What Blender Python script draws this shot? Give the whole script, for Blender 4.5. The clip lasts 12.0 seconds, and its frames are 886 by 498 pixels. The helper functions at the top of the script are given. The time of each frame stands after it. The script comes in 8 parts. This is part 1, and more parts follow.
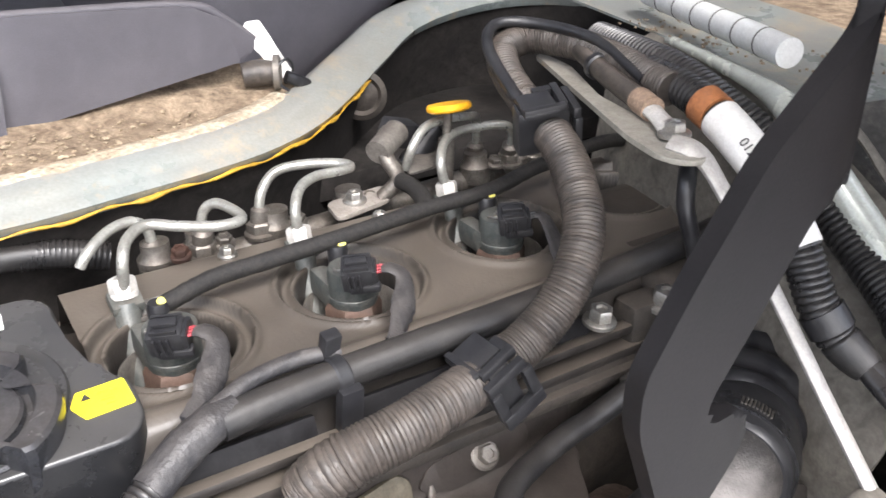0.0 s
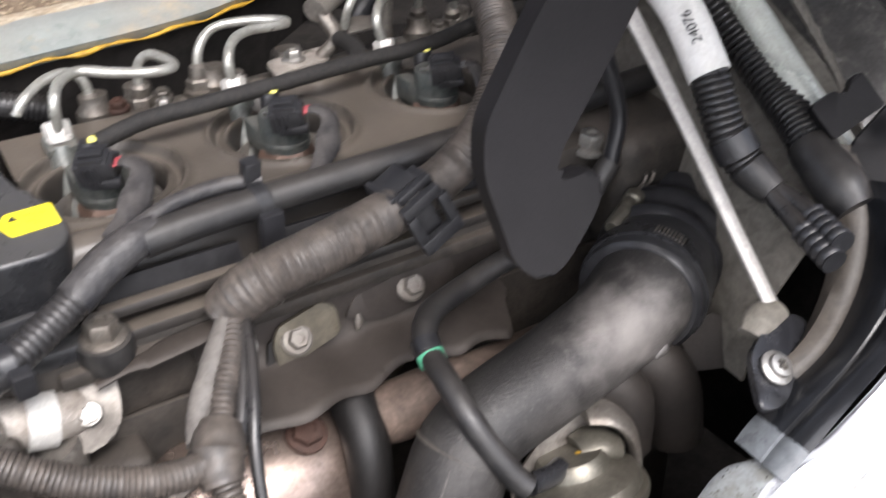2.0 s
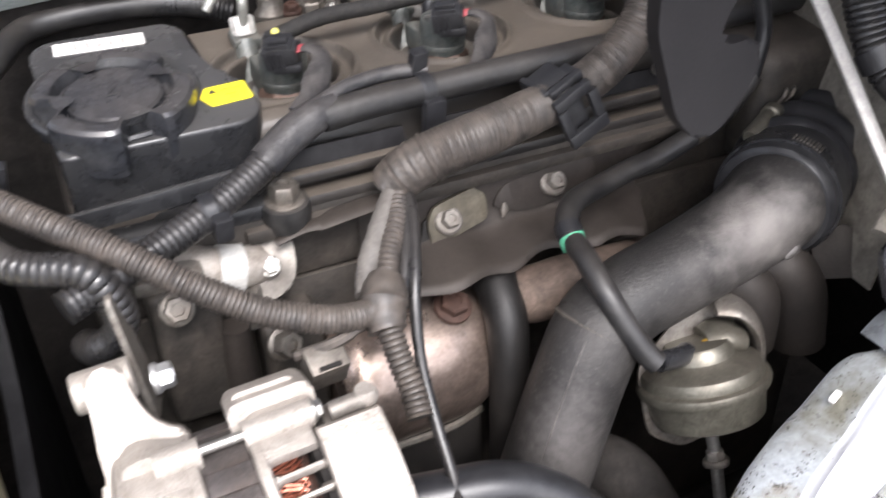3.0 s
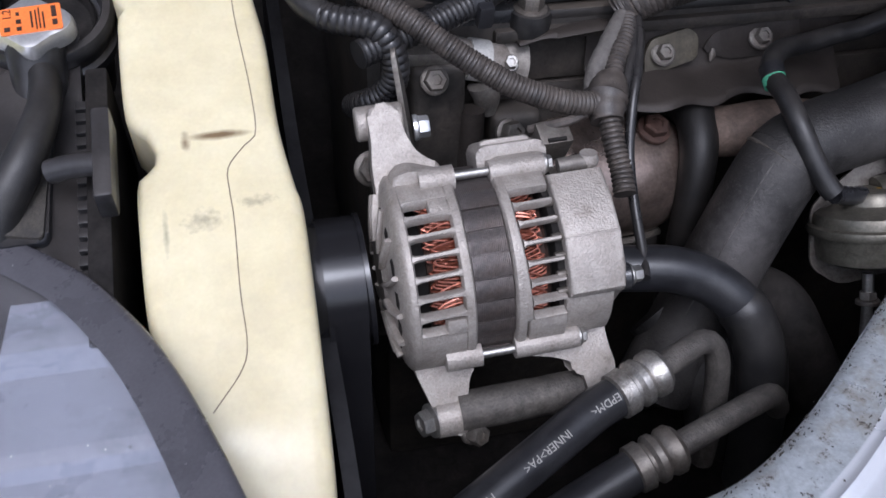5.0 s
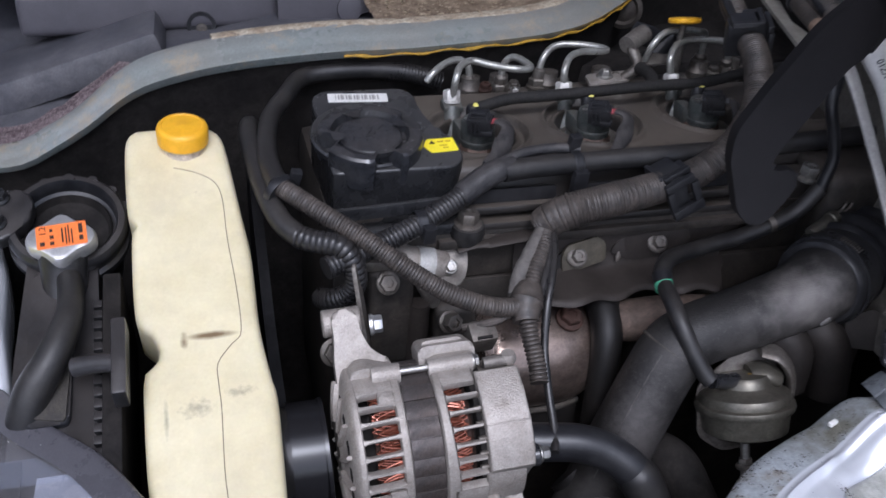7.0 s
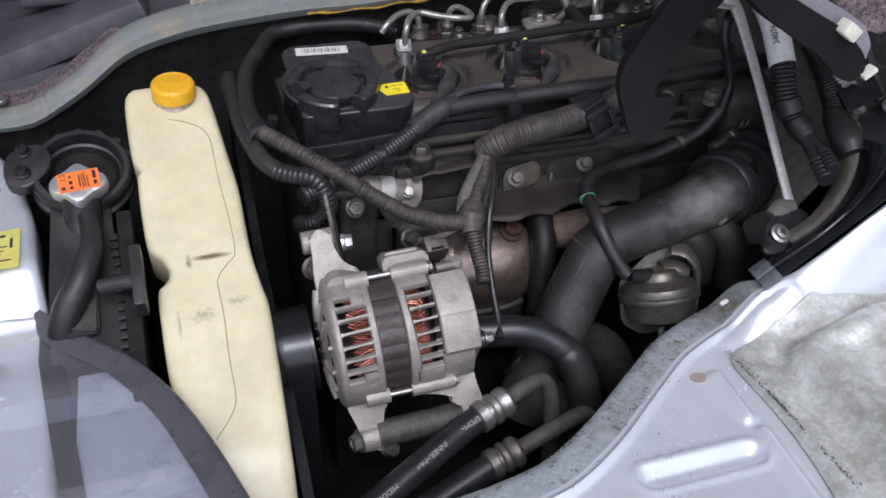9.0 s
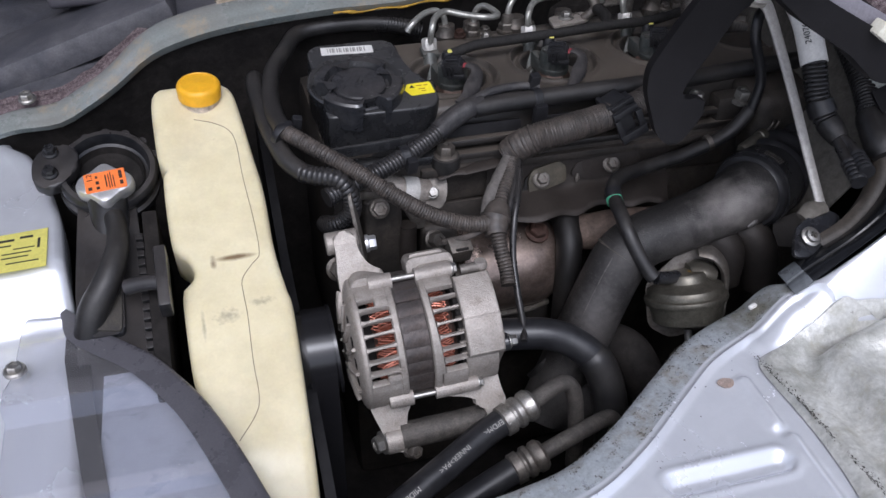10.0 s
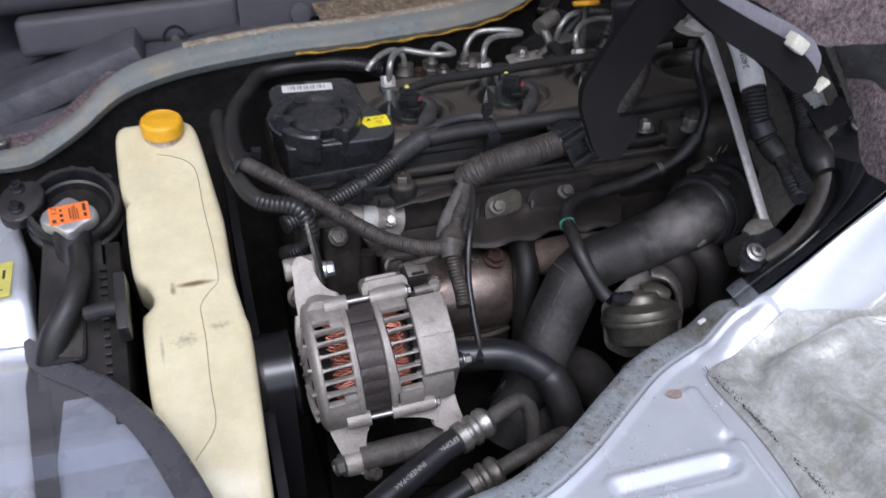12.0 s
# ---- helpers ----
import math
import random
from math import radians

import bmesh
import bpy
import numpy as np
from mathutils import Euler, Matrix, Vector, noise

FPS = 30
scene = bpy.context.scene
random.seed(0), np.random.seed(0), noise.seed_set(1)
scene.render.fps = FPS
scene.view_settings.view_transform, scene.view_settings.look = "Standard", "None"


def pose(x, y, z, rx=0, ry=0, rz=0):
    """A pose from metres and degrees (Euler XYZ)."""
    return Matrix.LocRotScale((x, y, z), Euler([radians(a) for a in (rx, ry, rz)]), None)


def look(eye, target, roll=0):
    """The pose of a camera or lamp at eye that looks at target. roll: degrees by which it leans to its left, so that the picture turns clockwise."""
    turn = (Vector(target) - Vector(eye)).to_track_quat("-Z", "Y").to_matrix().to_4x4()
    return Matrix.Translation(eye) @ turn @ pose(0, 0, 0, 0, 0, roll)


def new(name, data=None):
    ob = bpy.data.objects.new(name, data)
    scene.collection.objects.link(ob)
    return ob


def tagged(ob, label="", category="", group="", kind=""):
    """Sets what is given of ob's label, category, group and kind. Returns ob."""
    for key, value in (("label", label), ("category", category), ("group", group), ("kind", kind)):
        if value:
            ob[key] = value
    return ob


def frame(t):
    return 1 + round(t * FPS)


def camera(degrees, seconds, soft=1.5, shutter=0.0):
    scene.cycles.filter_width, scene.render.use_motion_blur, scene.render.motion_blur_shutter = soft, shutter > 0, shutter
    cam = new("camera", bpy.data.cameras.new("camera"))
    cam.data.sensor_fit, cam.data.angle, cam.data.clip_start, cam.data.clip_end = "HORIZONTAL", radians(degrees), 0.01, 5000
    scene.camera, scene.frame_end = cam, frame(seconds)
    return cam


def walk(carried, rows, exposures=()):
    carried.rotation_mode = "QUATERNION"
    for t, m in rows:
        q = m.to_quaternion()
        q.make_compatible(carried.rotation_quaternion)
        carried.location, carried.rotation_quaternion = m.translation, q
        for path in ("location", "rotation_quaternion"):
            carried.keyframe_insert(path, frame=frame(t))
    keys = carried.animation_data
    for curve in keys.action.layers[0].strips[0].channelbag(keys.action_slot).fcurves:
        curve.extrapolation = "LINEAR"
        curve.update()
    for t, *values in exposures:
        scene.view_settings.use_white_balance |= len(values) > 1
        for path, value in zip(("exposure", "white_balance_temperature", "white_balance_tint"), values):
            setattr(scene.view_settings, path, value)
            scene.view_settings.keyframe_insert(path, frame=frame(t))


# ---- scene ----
cam = camera(52.7, 12.0, 1.5, 0.5)
METRES, EYE, TILT, LEAN, TURN = 0.66, 1.05, -27.0, 0.0, -32.5
ROWS = [
    (0.0, 0.0, 0.0, 0.0, -0.0, 0.0, 0.0),
    (0.5, 0.0091, 0.0029, 0.0028, -1.32, -0.93, 1.35),
    (1.0, 0.0226, 0.0007, -0.0157, -1.19, -2.65, 1.91),
    (1.5, 0.0603, -0.0046, -0.0459, -2.81, -3.26, 1.95),
    (2.0, 0.0623, -0.0264, -0.0762, 0.07, -4.39, 0.88),
    (2.5, 0.0436, -0.0608, -0.114, 4.42, -6.02, -1.01),
    (3.0, 0.0308, -0.0942, -0.132, 6.93, -6.8, -1.81),
    (3.5, 0.0009, -0.1415, -0.186, 11.08, -9.16, -4.88),
    (5.5, 0.0116, -0.2763, -0.2661, 17.35, -11.16, -10.95),
    (6.0, 0.0249, -0.3009, -0.2727, 17.17, -9.18, -13.13),
    (6.5, 0.0302, -0.3428, -0.1983, 15.87, -4.74, -12.24),
    (8.5, 0.1094, -0.5686, -0.1246, 11.93, -6.66, -7.88),
    (9.0, 0.1206, -0.583, -0.1288, 13.12, -8.34, -8.01),
    (9.5, 0.1249, -0.5896, -0.123, 14.46, -8.83, -7.86),
    (10.0, 0.1208, -0.575, -0.1215, 14.88, -8.9, -8.04),
    (10.5, 0.1262, -0.5672, -0.1183, 14.65, -8.48, -7.82),
    (11.0, 0.1475, -0.5527, -0.1252, 13.16, -7.38, -6.52),
    (11.5, 0.1594, -0.5487, -0.1518, 12.91, -6.99, -6.22),
    (12.0, 0.1862, -0.5944, -0.1576, 14.55, -4.94, -6.78),
]
walk(cam, [(t, pose(0, 0, EYE, TILT, LEAN, TURN) @ pose(METRES * x, METRES * y, METRES * z, 90 + pitch, roll, yaw)) for t, x, y, z, yaw, pitch, roll in ROWS],
     [(0.0, 1.88, 6350, 12), (0.5, 1.90, 6350, 12), (1.0, 1.73, 6350, 13), (1.5, 1.5, 6350, 13), (2.0, 1.43, 6350, 13), (2.5, 1.53, 6350, 13), (3.0, 1.5, 6300, 13), (3.5, 0.76, 6300, 13), (5.5, 0.1, 5500, 17), (9.5, -0.08, 5800, 15), (12.0, -0.05, 5700, 15)])

# ---- world and light ----
world = bpy.data.worlds.new("overcast_day")
scene.world = world
world.use_nodes = True
wn = world.node_tree
sky = wn.nodes.new("ShaderNodeTexSky")
sky.sky_type = "NISHITA"
sky.sun_disc = False
sky.sun_elevation, sky.sun_rotation = radians(52), radians(200)
sky.air_density, sky.dust_density = 1.0, 4.0
grey = wn.nodes.new("ShaderNodeHueSaturation")
grey.inputs["Saturation"].default_value = 0.45
grey.inputs["Value"].default_value = 1.4
wn.links.new(sky.outputs[0], grey.inputs["Color"])
wn.links.new(grey.outputs[0], wn.nodes["Background"].inputs[0])
wn.nodes["Background"].inputs[1].default_value = 0.15

sun_data = bpy.data.lights.new("sun", "SUN")
sun_data.energy, sun_data.angle, sun_data.color = 1.0, radians(16), (1.0, 0.985, 0.96)
sun = new("sun", sun_data)
sun.matrix_world = look((0.1, -3.0, 4.6), (0.1, 0.1, 0.7))


# ---- materials ----
def tree(name):
    m = bpy.data.materials.new(name)
    m.use_nodes = True
    return m, m.node_tree.nodes, m.node_tree.links, m.node_tree.nodes["Principled BSDF"]


def surface(name, base, second=None, amount=0.5, rough=0.5, metal=0.0, scale=40.0, fine=600.0, bump=0.15, spec=0.5,
            coat=0.0, dust=None, dust_amount=0.0, rough_var=0.18, grain_amount=0.3, mottle=0.45):
    """A worn surface: two colours mixed by a coarse noise, fine grain, dust on faces that look up, relief."""
    m, n, k, p = tree(name)
    second = second or tuple(c * 0.7 for c in base)
    co = n.new("ShaderNodeTexCoord")
    a = n.new("ShaderNodeTexNoise")
    a.inputs["Scale"].default_value, a.inputs["Detail"].default_value, a.inputs["Roughness"].default_value = scale, 8, 0.65
    b = n.new("ShaderNodeTexNoise")
    b.inputs["Scale"].default_value, b.inputs["Detail"].default_value = fine, 4
    for t in (a, b):
        k.new(co.outputs["Object"], t.inputs["Vector"])
    ramp = n.new("ShaderNodeMapRange")
    ramp.inputs[1].default_value, ramp.inputs[2].default_value = 0.38, 0.64
    ramp.inputs[4].default_value = amount
    k.new(a.outputs[0], ramp.inputs[0])
    mix = n.new("ShaderNodeMix")
    mix.data_type = "RGBA"
    mix.inputs[6].default_value, mix.inputs[7].default_value = (*base, 1), (*second, 1)
    k.new(ramp.outputs[0], mix.inputs[0])
    col = mix.outputs[2]
    grain = n.new("ShaderNodeMix")
    grain.data_type, grain.blend_type = "RGBA", "OVERLAY"
    grain.inputs[0].default_value = grain_amount
    k.new(col, grain.inputs[6])
    k.new(b.outputs[0], grain.inputs[7])
    col = grain.outputs[2]
    d = n.new("ShaderNodeTexNoise")
    d.inputs["Scale"].default_value, d.inputs["Detail"].default_value, d.inputs["Roughness"].default_value = scale * 3.7, 9, 0.7
    d.inputs["Distortion"].default_value = 0.6
    k.new(co.outputs["Object"], d.inputs["Vector"])
    mr = n.new("ShaderNodeMapRange")
    mr.inputs[1].default_value, mr.inputs[2].default_value = 0.3, 0.7
    mr.inputs[3].default_value, mr.inputs[4].default_value = 1 - 0.9 * mottle, 1 + 0.9 * mottle
    k.new(d.outputs[0], mr.inputs[0])
    mo = n.new("ShaderNodeVectorMath")
    mo.operation = "SCALE"
    k.new(col, mo.inputs[0])
    k.new(mr.outputs[0], mo.inputs["Scale"])
    col = mo.outputs[0]
    if dust:
        g = n.new("ShaderNodeNewGeometry")
        sep = n.new("ShaderNodeSeparateXYZ")
        k.new(g.outputs["Normal"], sep.inputs[0])
        up = n.new("ShaderNodeMapRange")
        up.inputs[1].default_value, up.inputs[2].default_value = 0.1, 0.95
        up.inputs[4].default_value = dust_amount
        k.new(sep.outputs[2], up.inputs[0])
        c = n.new("ShaderNodeTexNoise")
        c.inputs["Scale"].default_value, c.inputs["Detail"].default_value = scale * 0.6, 6
        k.new(co.outputs["Object"], c.inputs["Vector"])
        cr = n.new("ShaderNodeMapRange")
        cr.inputs[1].default_value, cr.inputs[2].default_value, cr.inputs[3].default_value = 0.3, 0.65, 0.35
        k.new(c.outputs[0], cr.inputs[0])
        mul = n.new("ShaderNodeMath")
        mul.operation = "MULTIPLY"
        k.new(up.outputs[0], mul.inputs[0])
        k.new(cr.outputs[0], mul.inputs[1])
        dm = n.new("ShaderNodeMix")
        dm.data_type = "RGBA"
        dm.inputs[7].default_value = (*dust, 1)
        k.new(mul.outputs[0], dm.inputs[0])
        k.new(col, dm.inputs[6])
        col = dm.outputs[2]
    k.new(col, p.inputs["Base Color"])
    rr = n.new("ShaderNodeMapRange")
    rr.inputs[3].default_value, rr.inputs[4].default_value = max(0.03, rough - rough_var), min(1, rough + rough_var)
    k.new(a.outputs[0], rr.inputs[0])
    k.new(rr.outputs[0], p.inputs["Roughness"])
    p.inputs["Metallic"].default_value = metal
    p.inputs["Specular IOR Level"].default_value = spec
    p.inputs["Coat Weight"].default_value = coat
    p.inputs["Coat Roughness"].default_value = 0.12
    if bump:
        bp = n.new("ShaderNodeBump")
        bp.inputs["Strength"].default_value, bp.inputs["Distance"].default_value = bump, 0.0006
        k.new(b.outputs[0], bp.inputs["Height"])
        k.new(bp.outputs[0], p.inputs["Normal"])
    return m


DUST = (0.15, 0.126, 0.106)
M_COVER = surface("dusty_black_plastic", (0.01088, 0.0102, 0.0102), (0.02312, 0.01972, 0.017), 0.9, 0.42, 0, 16, 420, 0.25, 0.5, dust=(0.150, 0.126, 0.102), dust_amount=0.68)
M_FRONT = surface("satin_black_plastic", (0.013, 0.0135, 0.015), (0.027, 0.027, 0.028), 0.6, 0.27, 0, 25, 700, 0.06, 0.5, dust=(0.11, 0.105, 0.10), dust_amount=0.34, mottle=0.2)
M_CAPBLACK = surface("black_cap_plastic", (0.017, 0.018, 0.021), (0.036, 0.036, 0.037), 0.5, 0.22, 0, 50, 800, 0.1, dust=DUST, dust_amount=0.14)
M_RUBBER = surface("black_rubber", (0.01092, 0.01092, 0.0117), (0.02652, 0.02496, 0.0234), 0.7, 0.44, 0, 45, 900, 0.2, 0.45, dust=DUST, dust_amount=0.11)
M_RUBBERCLEAN = surface("clean_black_rubber", (0.013, 0.013, 0.015), (0.024, 0.024, 0.025), 0.6, 0.36, 0, 30, 900, 0.12, 0.5)
M_CONDUIT = surface("dusty_brown_conduit", (0.0255, 0.0226, 0.0208), (0.067, 0.0555, 0.047), 0.9, 0.46, 0, 70, 900, 0.3, 0.45, dust=DUST, dust_amount=0.30)
M_CONDUITBLACK = surface("black_conduit", (0.013, 0.013, 0.014), (0.030, 0.028, 0.027), 0.5, 0.30, 0, 60, 900, 0.1, 0.5, dust=DUST, dust_amount=0.10)
M_TAPE = surface("grey_cloth_tape", (0.0185, 0.0187, 0.0212), (0.043, 0.0415, 0.042), 0.9, 0.46, 0, 110, 500, 0.8, 0.4, dust=DUST, dust_amount=0.17)
M_BRAID = surface("braided_black_hose", (0.010, 0.0097, 0.010), (0.034, 0.031, 0.028), 0.7, 0.65, 0, 420, 1500, 0.9, 0.3)
M_ALU = surface("cast_aluminium", (0.36, 0.329, 0.297), (0.265, 0.237, 0.209), 0.8, 0.46, 0.35, 60, 800, 0.9, 0.5, dust=(0.27, 0.23, 0.195), dust_amount=0.25, mottle=0.20)

M_ALUDARK = surface("dull_aluminium", (0.23, 0.215, 0.195), (0.12, 0.105, 0.09), 0.8, 0.55, 0.6, 40, 900, 0.4, 0.5, dust=DUST, dust_amount=0.4)
M_STATOR = surface("laminated_steel", (0.110, 0.098, 0.094), (0.062, 0.046, 0.038), 0.8, 0.45, 0.55, 60, 1500, 0.4)


def laminated(m):
    n, k = m.node_tree.nodes, m.node_tree.links
    co = n.new("ShaderNodeTexCoord")
    w = n.new("ShaderNodeTexWave")
    w.bands_direction = "X"
    w.inputs["Scale"].default_value = 330
    k.new(co.outputs["Object"], w.inputs["Vector"])
    b = n.new("ShaderNodeBump")
    b.inputs["Strength"].default_value, b.inputs["Distance"].default_value = 0.5, 0.0004
    k.new(w.outputs["Fac"], b.inputs["Height"])
    k.new(b.outputs[0], n["Principled BSDF"].inputs["Normal"])


laminated(M_STATOR)
M_COPPER = surface("copper_winding", (0.27, 0.085, 0.050), (0.09, 0.027, 0.017), 0.6, 0.34, 0.8, 200, 900, 0.1, coat=0.4)
M_STEEL = surface("zinc_steel", (0.44, 0.43, 0.41), (0.26, 0.24, 0.21), 0.7, 0.40, 0.9, 70, 900, 0.2, mottle=0.25)
M_STEELDULL = surface("dull_steel", (0.189, 0.1755, 0.1575), (0.099, 0.0828, 0.0684), 0.8, 0.5, 0.7, 60, 900, 0.3, dust=DUST, dust_amount=0.3)
M_PIPEWHITE = surface("grey_coated_pipe", (0.40, 0.40, 0.37), (0.27, 0.26, 0.23), 0.7, 0.32, 0.6, 70, 900, 0.15, mottle=0.25)
M_WHITEFIT = surface("white_plated_nut", (0.527, 0.5185, 0.493), (0.374, 0.3485, 0.3145), 0.6, 0.45, 0.2, 80, 900, 0.15, mottle=0.25)
M_BLOCK = surface("grimy_engine_metal", (0.0225, 0.02025, 0.018), (0.0525, 0.0435, 0.036), 0.8, 0.65, 0.25, 30, 500, 0.5, 0.4, dust=DUST, dust_amount=0.35)
M_SHIELD = surface("dusty_heat_shield", (0.035, 0.029, 0.025), (0.019, 0.0155, 0.0140), 0.9, 0.6, 0.3, 18, 600, 0.3, 0.4, dust=(0.068, 0.056, 0.047), dust_amount=0.45)
M_TABSTEEL = surface("tan_dusty_steel", (0.105, 0.092, 0.068), (0.055, 0.047, 0.036), 0.9, 0.5, 0.3, 26, 600, 0.3, 0.4)
M_CAT = surface("heat_tinted_steel", (0.40, 0.315, 0.268), (0.15, 0.112, 0.092), 0.9, 0.30, 0.8, 14, 500, 0.25)
M_MANIFOLD = surface("tan_heat_scaled_iron", (0.115, 0.085, 0.068), (0.06, 0.043, 0.034), 0.8, 0.7, 0.2, 30, 500, 0.4, 0.3)
M_TURBO = surface("sooty_heat_metal", (0.02371, 0.01953, 0.01674), (0.01116, 0.008928, 0.007812), 0.9, 0.6, 0.35, 20, 500, 0.3, dust=DUST, dust_amount=0.05)
M_RUST = surface("rusted_steel", (0.062, 0.029, 0.020), (0.035, 0.020, 0.015), 0.8, 0.75, 0.3, 60, 700, 0.5)
M_BRONZE = surface("rusty_injector_base", (0.135, 0.084, 0.063), (0.075, 0.054, 0.043), 0.8, 0.6, 0.2, 60, 700, 0.4, dust=DUST, dust_amount=0.2)
M_DARKPIPE = surface("dark_cast_pipe", (0.01032, 0.00992, 0.00992), (0.02381, 0.02142, 0.01984), 0.9, 0.56, 0.2, 12, 700, 0.7, 0.5, dust=(0.08728, 0.07936, 0.07341), dust_amount=0.12)
M_DUSTPIPE = surface("dust_bloomed_pipe", (0.15, 0.14, 0.133), (0.035, 0.032, 0.030), 1.0, 0.42, 0.15, 30, 900, 0.5, 0.4)
M_ACT = surface("olive_zinc_canister", (0.1445, 0.1373, 0.112), (0.0867, 0.07948, 0.06502), 0.7, 0.42, 0.7, 30, 700, 0.25, dust=DUST, dust_amount=0.3)
M_INJBODY = surface("grey_green_injector", (0.075, 0.085, 0.082), (0.12, 0.115, 0.10), 0.7, 0.45, 0.3, 60, 900, 0.25, dust=DUST, dust_amount=0.3)
M_SHROUD = surface("dark_grey_plastic", (0.012, 0.0127, 0.015), (0.028, 0.027, 0.028), 0.8, 0.34, 0, 30, 700, 0.15, dust=DUST, dust_amount=0.2)
M_CONSOLE = surface("grey_cabin_plastic", (0.063, 0.0603, 0.0702), (0.0882, 0.0828, 0.0918), 0.6, 0.55, 0, 9, 1400, 0.3, 0.4, dust=(0.198, 0.18, 0.171), dust_amount=0.35, mottle=0.12)
M_GREENPAINT = surface("pale_blue_green_body_paint", (0.200, 0.230, 0.226), (0.235, 0.236, 0.216), 0.7, 0.30, 0.0, 14, 500, 0.1, 0.5, coat=0.6, dust=(0.2128, 0.1848, 0.1512), dust_amount=0.4, mottle=0.12)
M_SILVER = surface("silver_body_paint", (0.74, 0.757, 0.795), (0.66, 0.676, 0.72), 0.6, 0.24, 0.38, 8, 900, 0.04, 0.5, coat=0.8, grain_amount=0.05, mottle=0.06)
M_FLANGE = surface("grimy_silver_flange", (0.42, 0.45, 0.475), (0.33, 0.35, 0.355), 0.6, 0.30, 0.3, 30, 500, 0.15, mottle=0.2)


def grimy(m, colour, scale, low, high, stretch=(1, 1, 1), rough=0.85):
    """Lays ragged grime with a shape of its own over a surface."""
    n, k = m.node_tree.nodes, m.node_tree.links
    p = n["Principled BSDF"]
    co = n.new("ShaderNodeTexCoord")
    mp = n.new("ShaderNodeMapping")
    mp.inputs["Scale"].default_value = stretch
    k.new(co.outputs["Object"], mp.inputs["Vector"])
    a = n.new("ShaderNodeTexNoise")
    a.inputs["Scale"].default_value, a.inputs["Detail"].default_value, a.inputs["Roughness"].default_value = scale, 12, 0.75
    k.new(mp.outputs[0], a.inputs["Vector"])
    r = n.new("ShaderNodeMapRange")
    r.inputs[1].default_value, r.inputs[2].default_value = low, high
    k.new(a.outputs[0], r.inputs[0])
    mix = n.new("ShaderNodeMix")
    mix.data_type = "RGBA"
    mix.inputs[7].default_value = (*colour, 1)
    k.new(p.inputs["Base Color"].links[0].from_socket, mix.inputs[6])
    k.new(r.outputs[0], mix.inputs[0])
    k.new(mix.outputs[2], p.inputs["Base Color"])
    return m


def patch(m, colour, centre, reach, low, high, scale=60, rough=None):
    """A smudge of dust, dirt or painted sheen at one place of the surface, broken up by noise."""
    n, k = m.node_tree.nodes, m.node_tree.links
    p = n["Principled BSDF"]
    geo = n.new("ShaderNodeNewGeometry")
    mp = n.new("ShaderNodeMapping")
    mp.vector_type = "TEXTURE"
    mp.inputs["Location"].default_value, mp.inputs["Scale"].default_value = centre, reach
    k.new(geo.outputs["Position"], mp.inputs["Vector"])
    ln = n.new("ShaderNodeVectorMath")
    ln.operation = "LENGTH"
    k.new(mp.outputs[0], ln.inputs[0])
    a = n.new("ShaderNodeTexNoise")
    a.inputs["Scale"].default_value, a.inputs["Detail"].default_value = scale, 8
    k.new(geo.outputs["Position"], a.inputs["Vector"])
    ad = n.new("ShaderNodeMath")
    ad.operation = "MULTIPLY_ADD"
    ad.inputs[1].default_value = 1.6
    k.new(a.outputs[0], ad.inputs[0])
    k.new(ln.outputs["Value"], ad.inputs[2])
    r = n.new("ShaderNodeMapRange")
    r.inputs[1].default_value, r.inputs[2].default_value = high, low
    k.new(ad.outputs[0], r.inputs[0])
    mix = n.new("ShaderNodeMix")
    mix.data_type = "RGBA"
    mix.inputs[7].default_value = (*colour, 1)
    k.new(p.inputs["Base Color"].links[0].from_socket, mix.inputs[6])
    k.new(r.outputs[0], mix.inputs[0])
    k.new(mix.outputs[2], p.inputs["Base Color"])


grimy(M_ALU, (0.13, 0.105, 0.085), 55, 0.57, 0.74)
grimy(M_FLANGE, (0.26, 0.235, 0.19), 38, 0.50, 0.68)
grimy(M_FLANGE, (0.07, 0.06, 0.05), 150, 0.575, 0.63)
patch(M_FLANGE, (0.15, 0.145, 0.118), (0.262, 0.112, 0.700), (0.040, 0.022, 0.03), 0.9, 2.0, 120)
grimy(M_GREENPAINT, (0.33, 0.27, 0.19), 22, 0.52, 0.66)
grimy(M_GREENPAINT, (0.20, 0.15, 0.10), 70, 0.62, 0.70)
grimy(M_DARKPIPE, (0.09, 0.083, 0.078), 9, 0.50, 0.78)
grimy(M_DARKPIPE, (0.055, 0.050, 0.047), 420, 0.54, 0.66)
patch(M_DARKPIPE, (0.150, 0.137, 0.128), (0.287, 0.203, 0.742), (0.030, 0.024, 0.024), 0.9, 2.1, 90)
# Broad metallic sheen of the lower pipe, painted into the colour.
patch(M_DARKPIPE, (0.075, 0.069, 0.066), (0.160, 0.182, 0.655), (0.022, 0.02, 0.036), 0.9, 2.1, 200)
M_PAD = surface("grey_sealed_metal", (0.58, 0.58, 0.545), (0.41, 0.407, 0.372), 0.9, 0.34, 0.2, 22, 300, 0.9, mottle=0.2)
grimy(M_PAD, (0.36, 0.345, 0.285), 45, 0.52, 0.66)
grimy(M_PAD, (0.27, 0.27, 0.235), 16, 0.50, 0.66)
grimy(M_PAD, (0.10, 0.09, 0.075), 60, 0.63, 0.70)
M_GRIME = surface("black_grime", (0.03, 0.027, 0.024), (0.08, 0.07, 0.055), 0.6, 0.8, 0, 200, 900, 0.5)
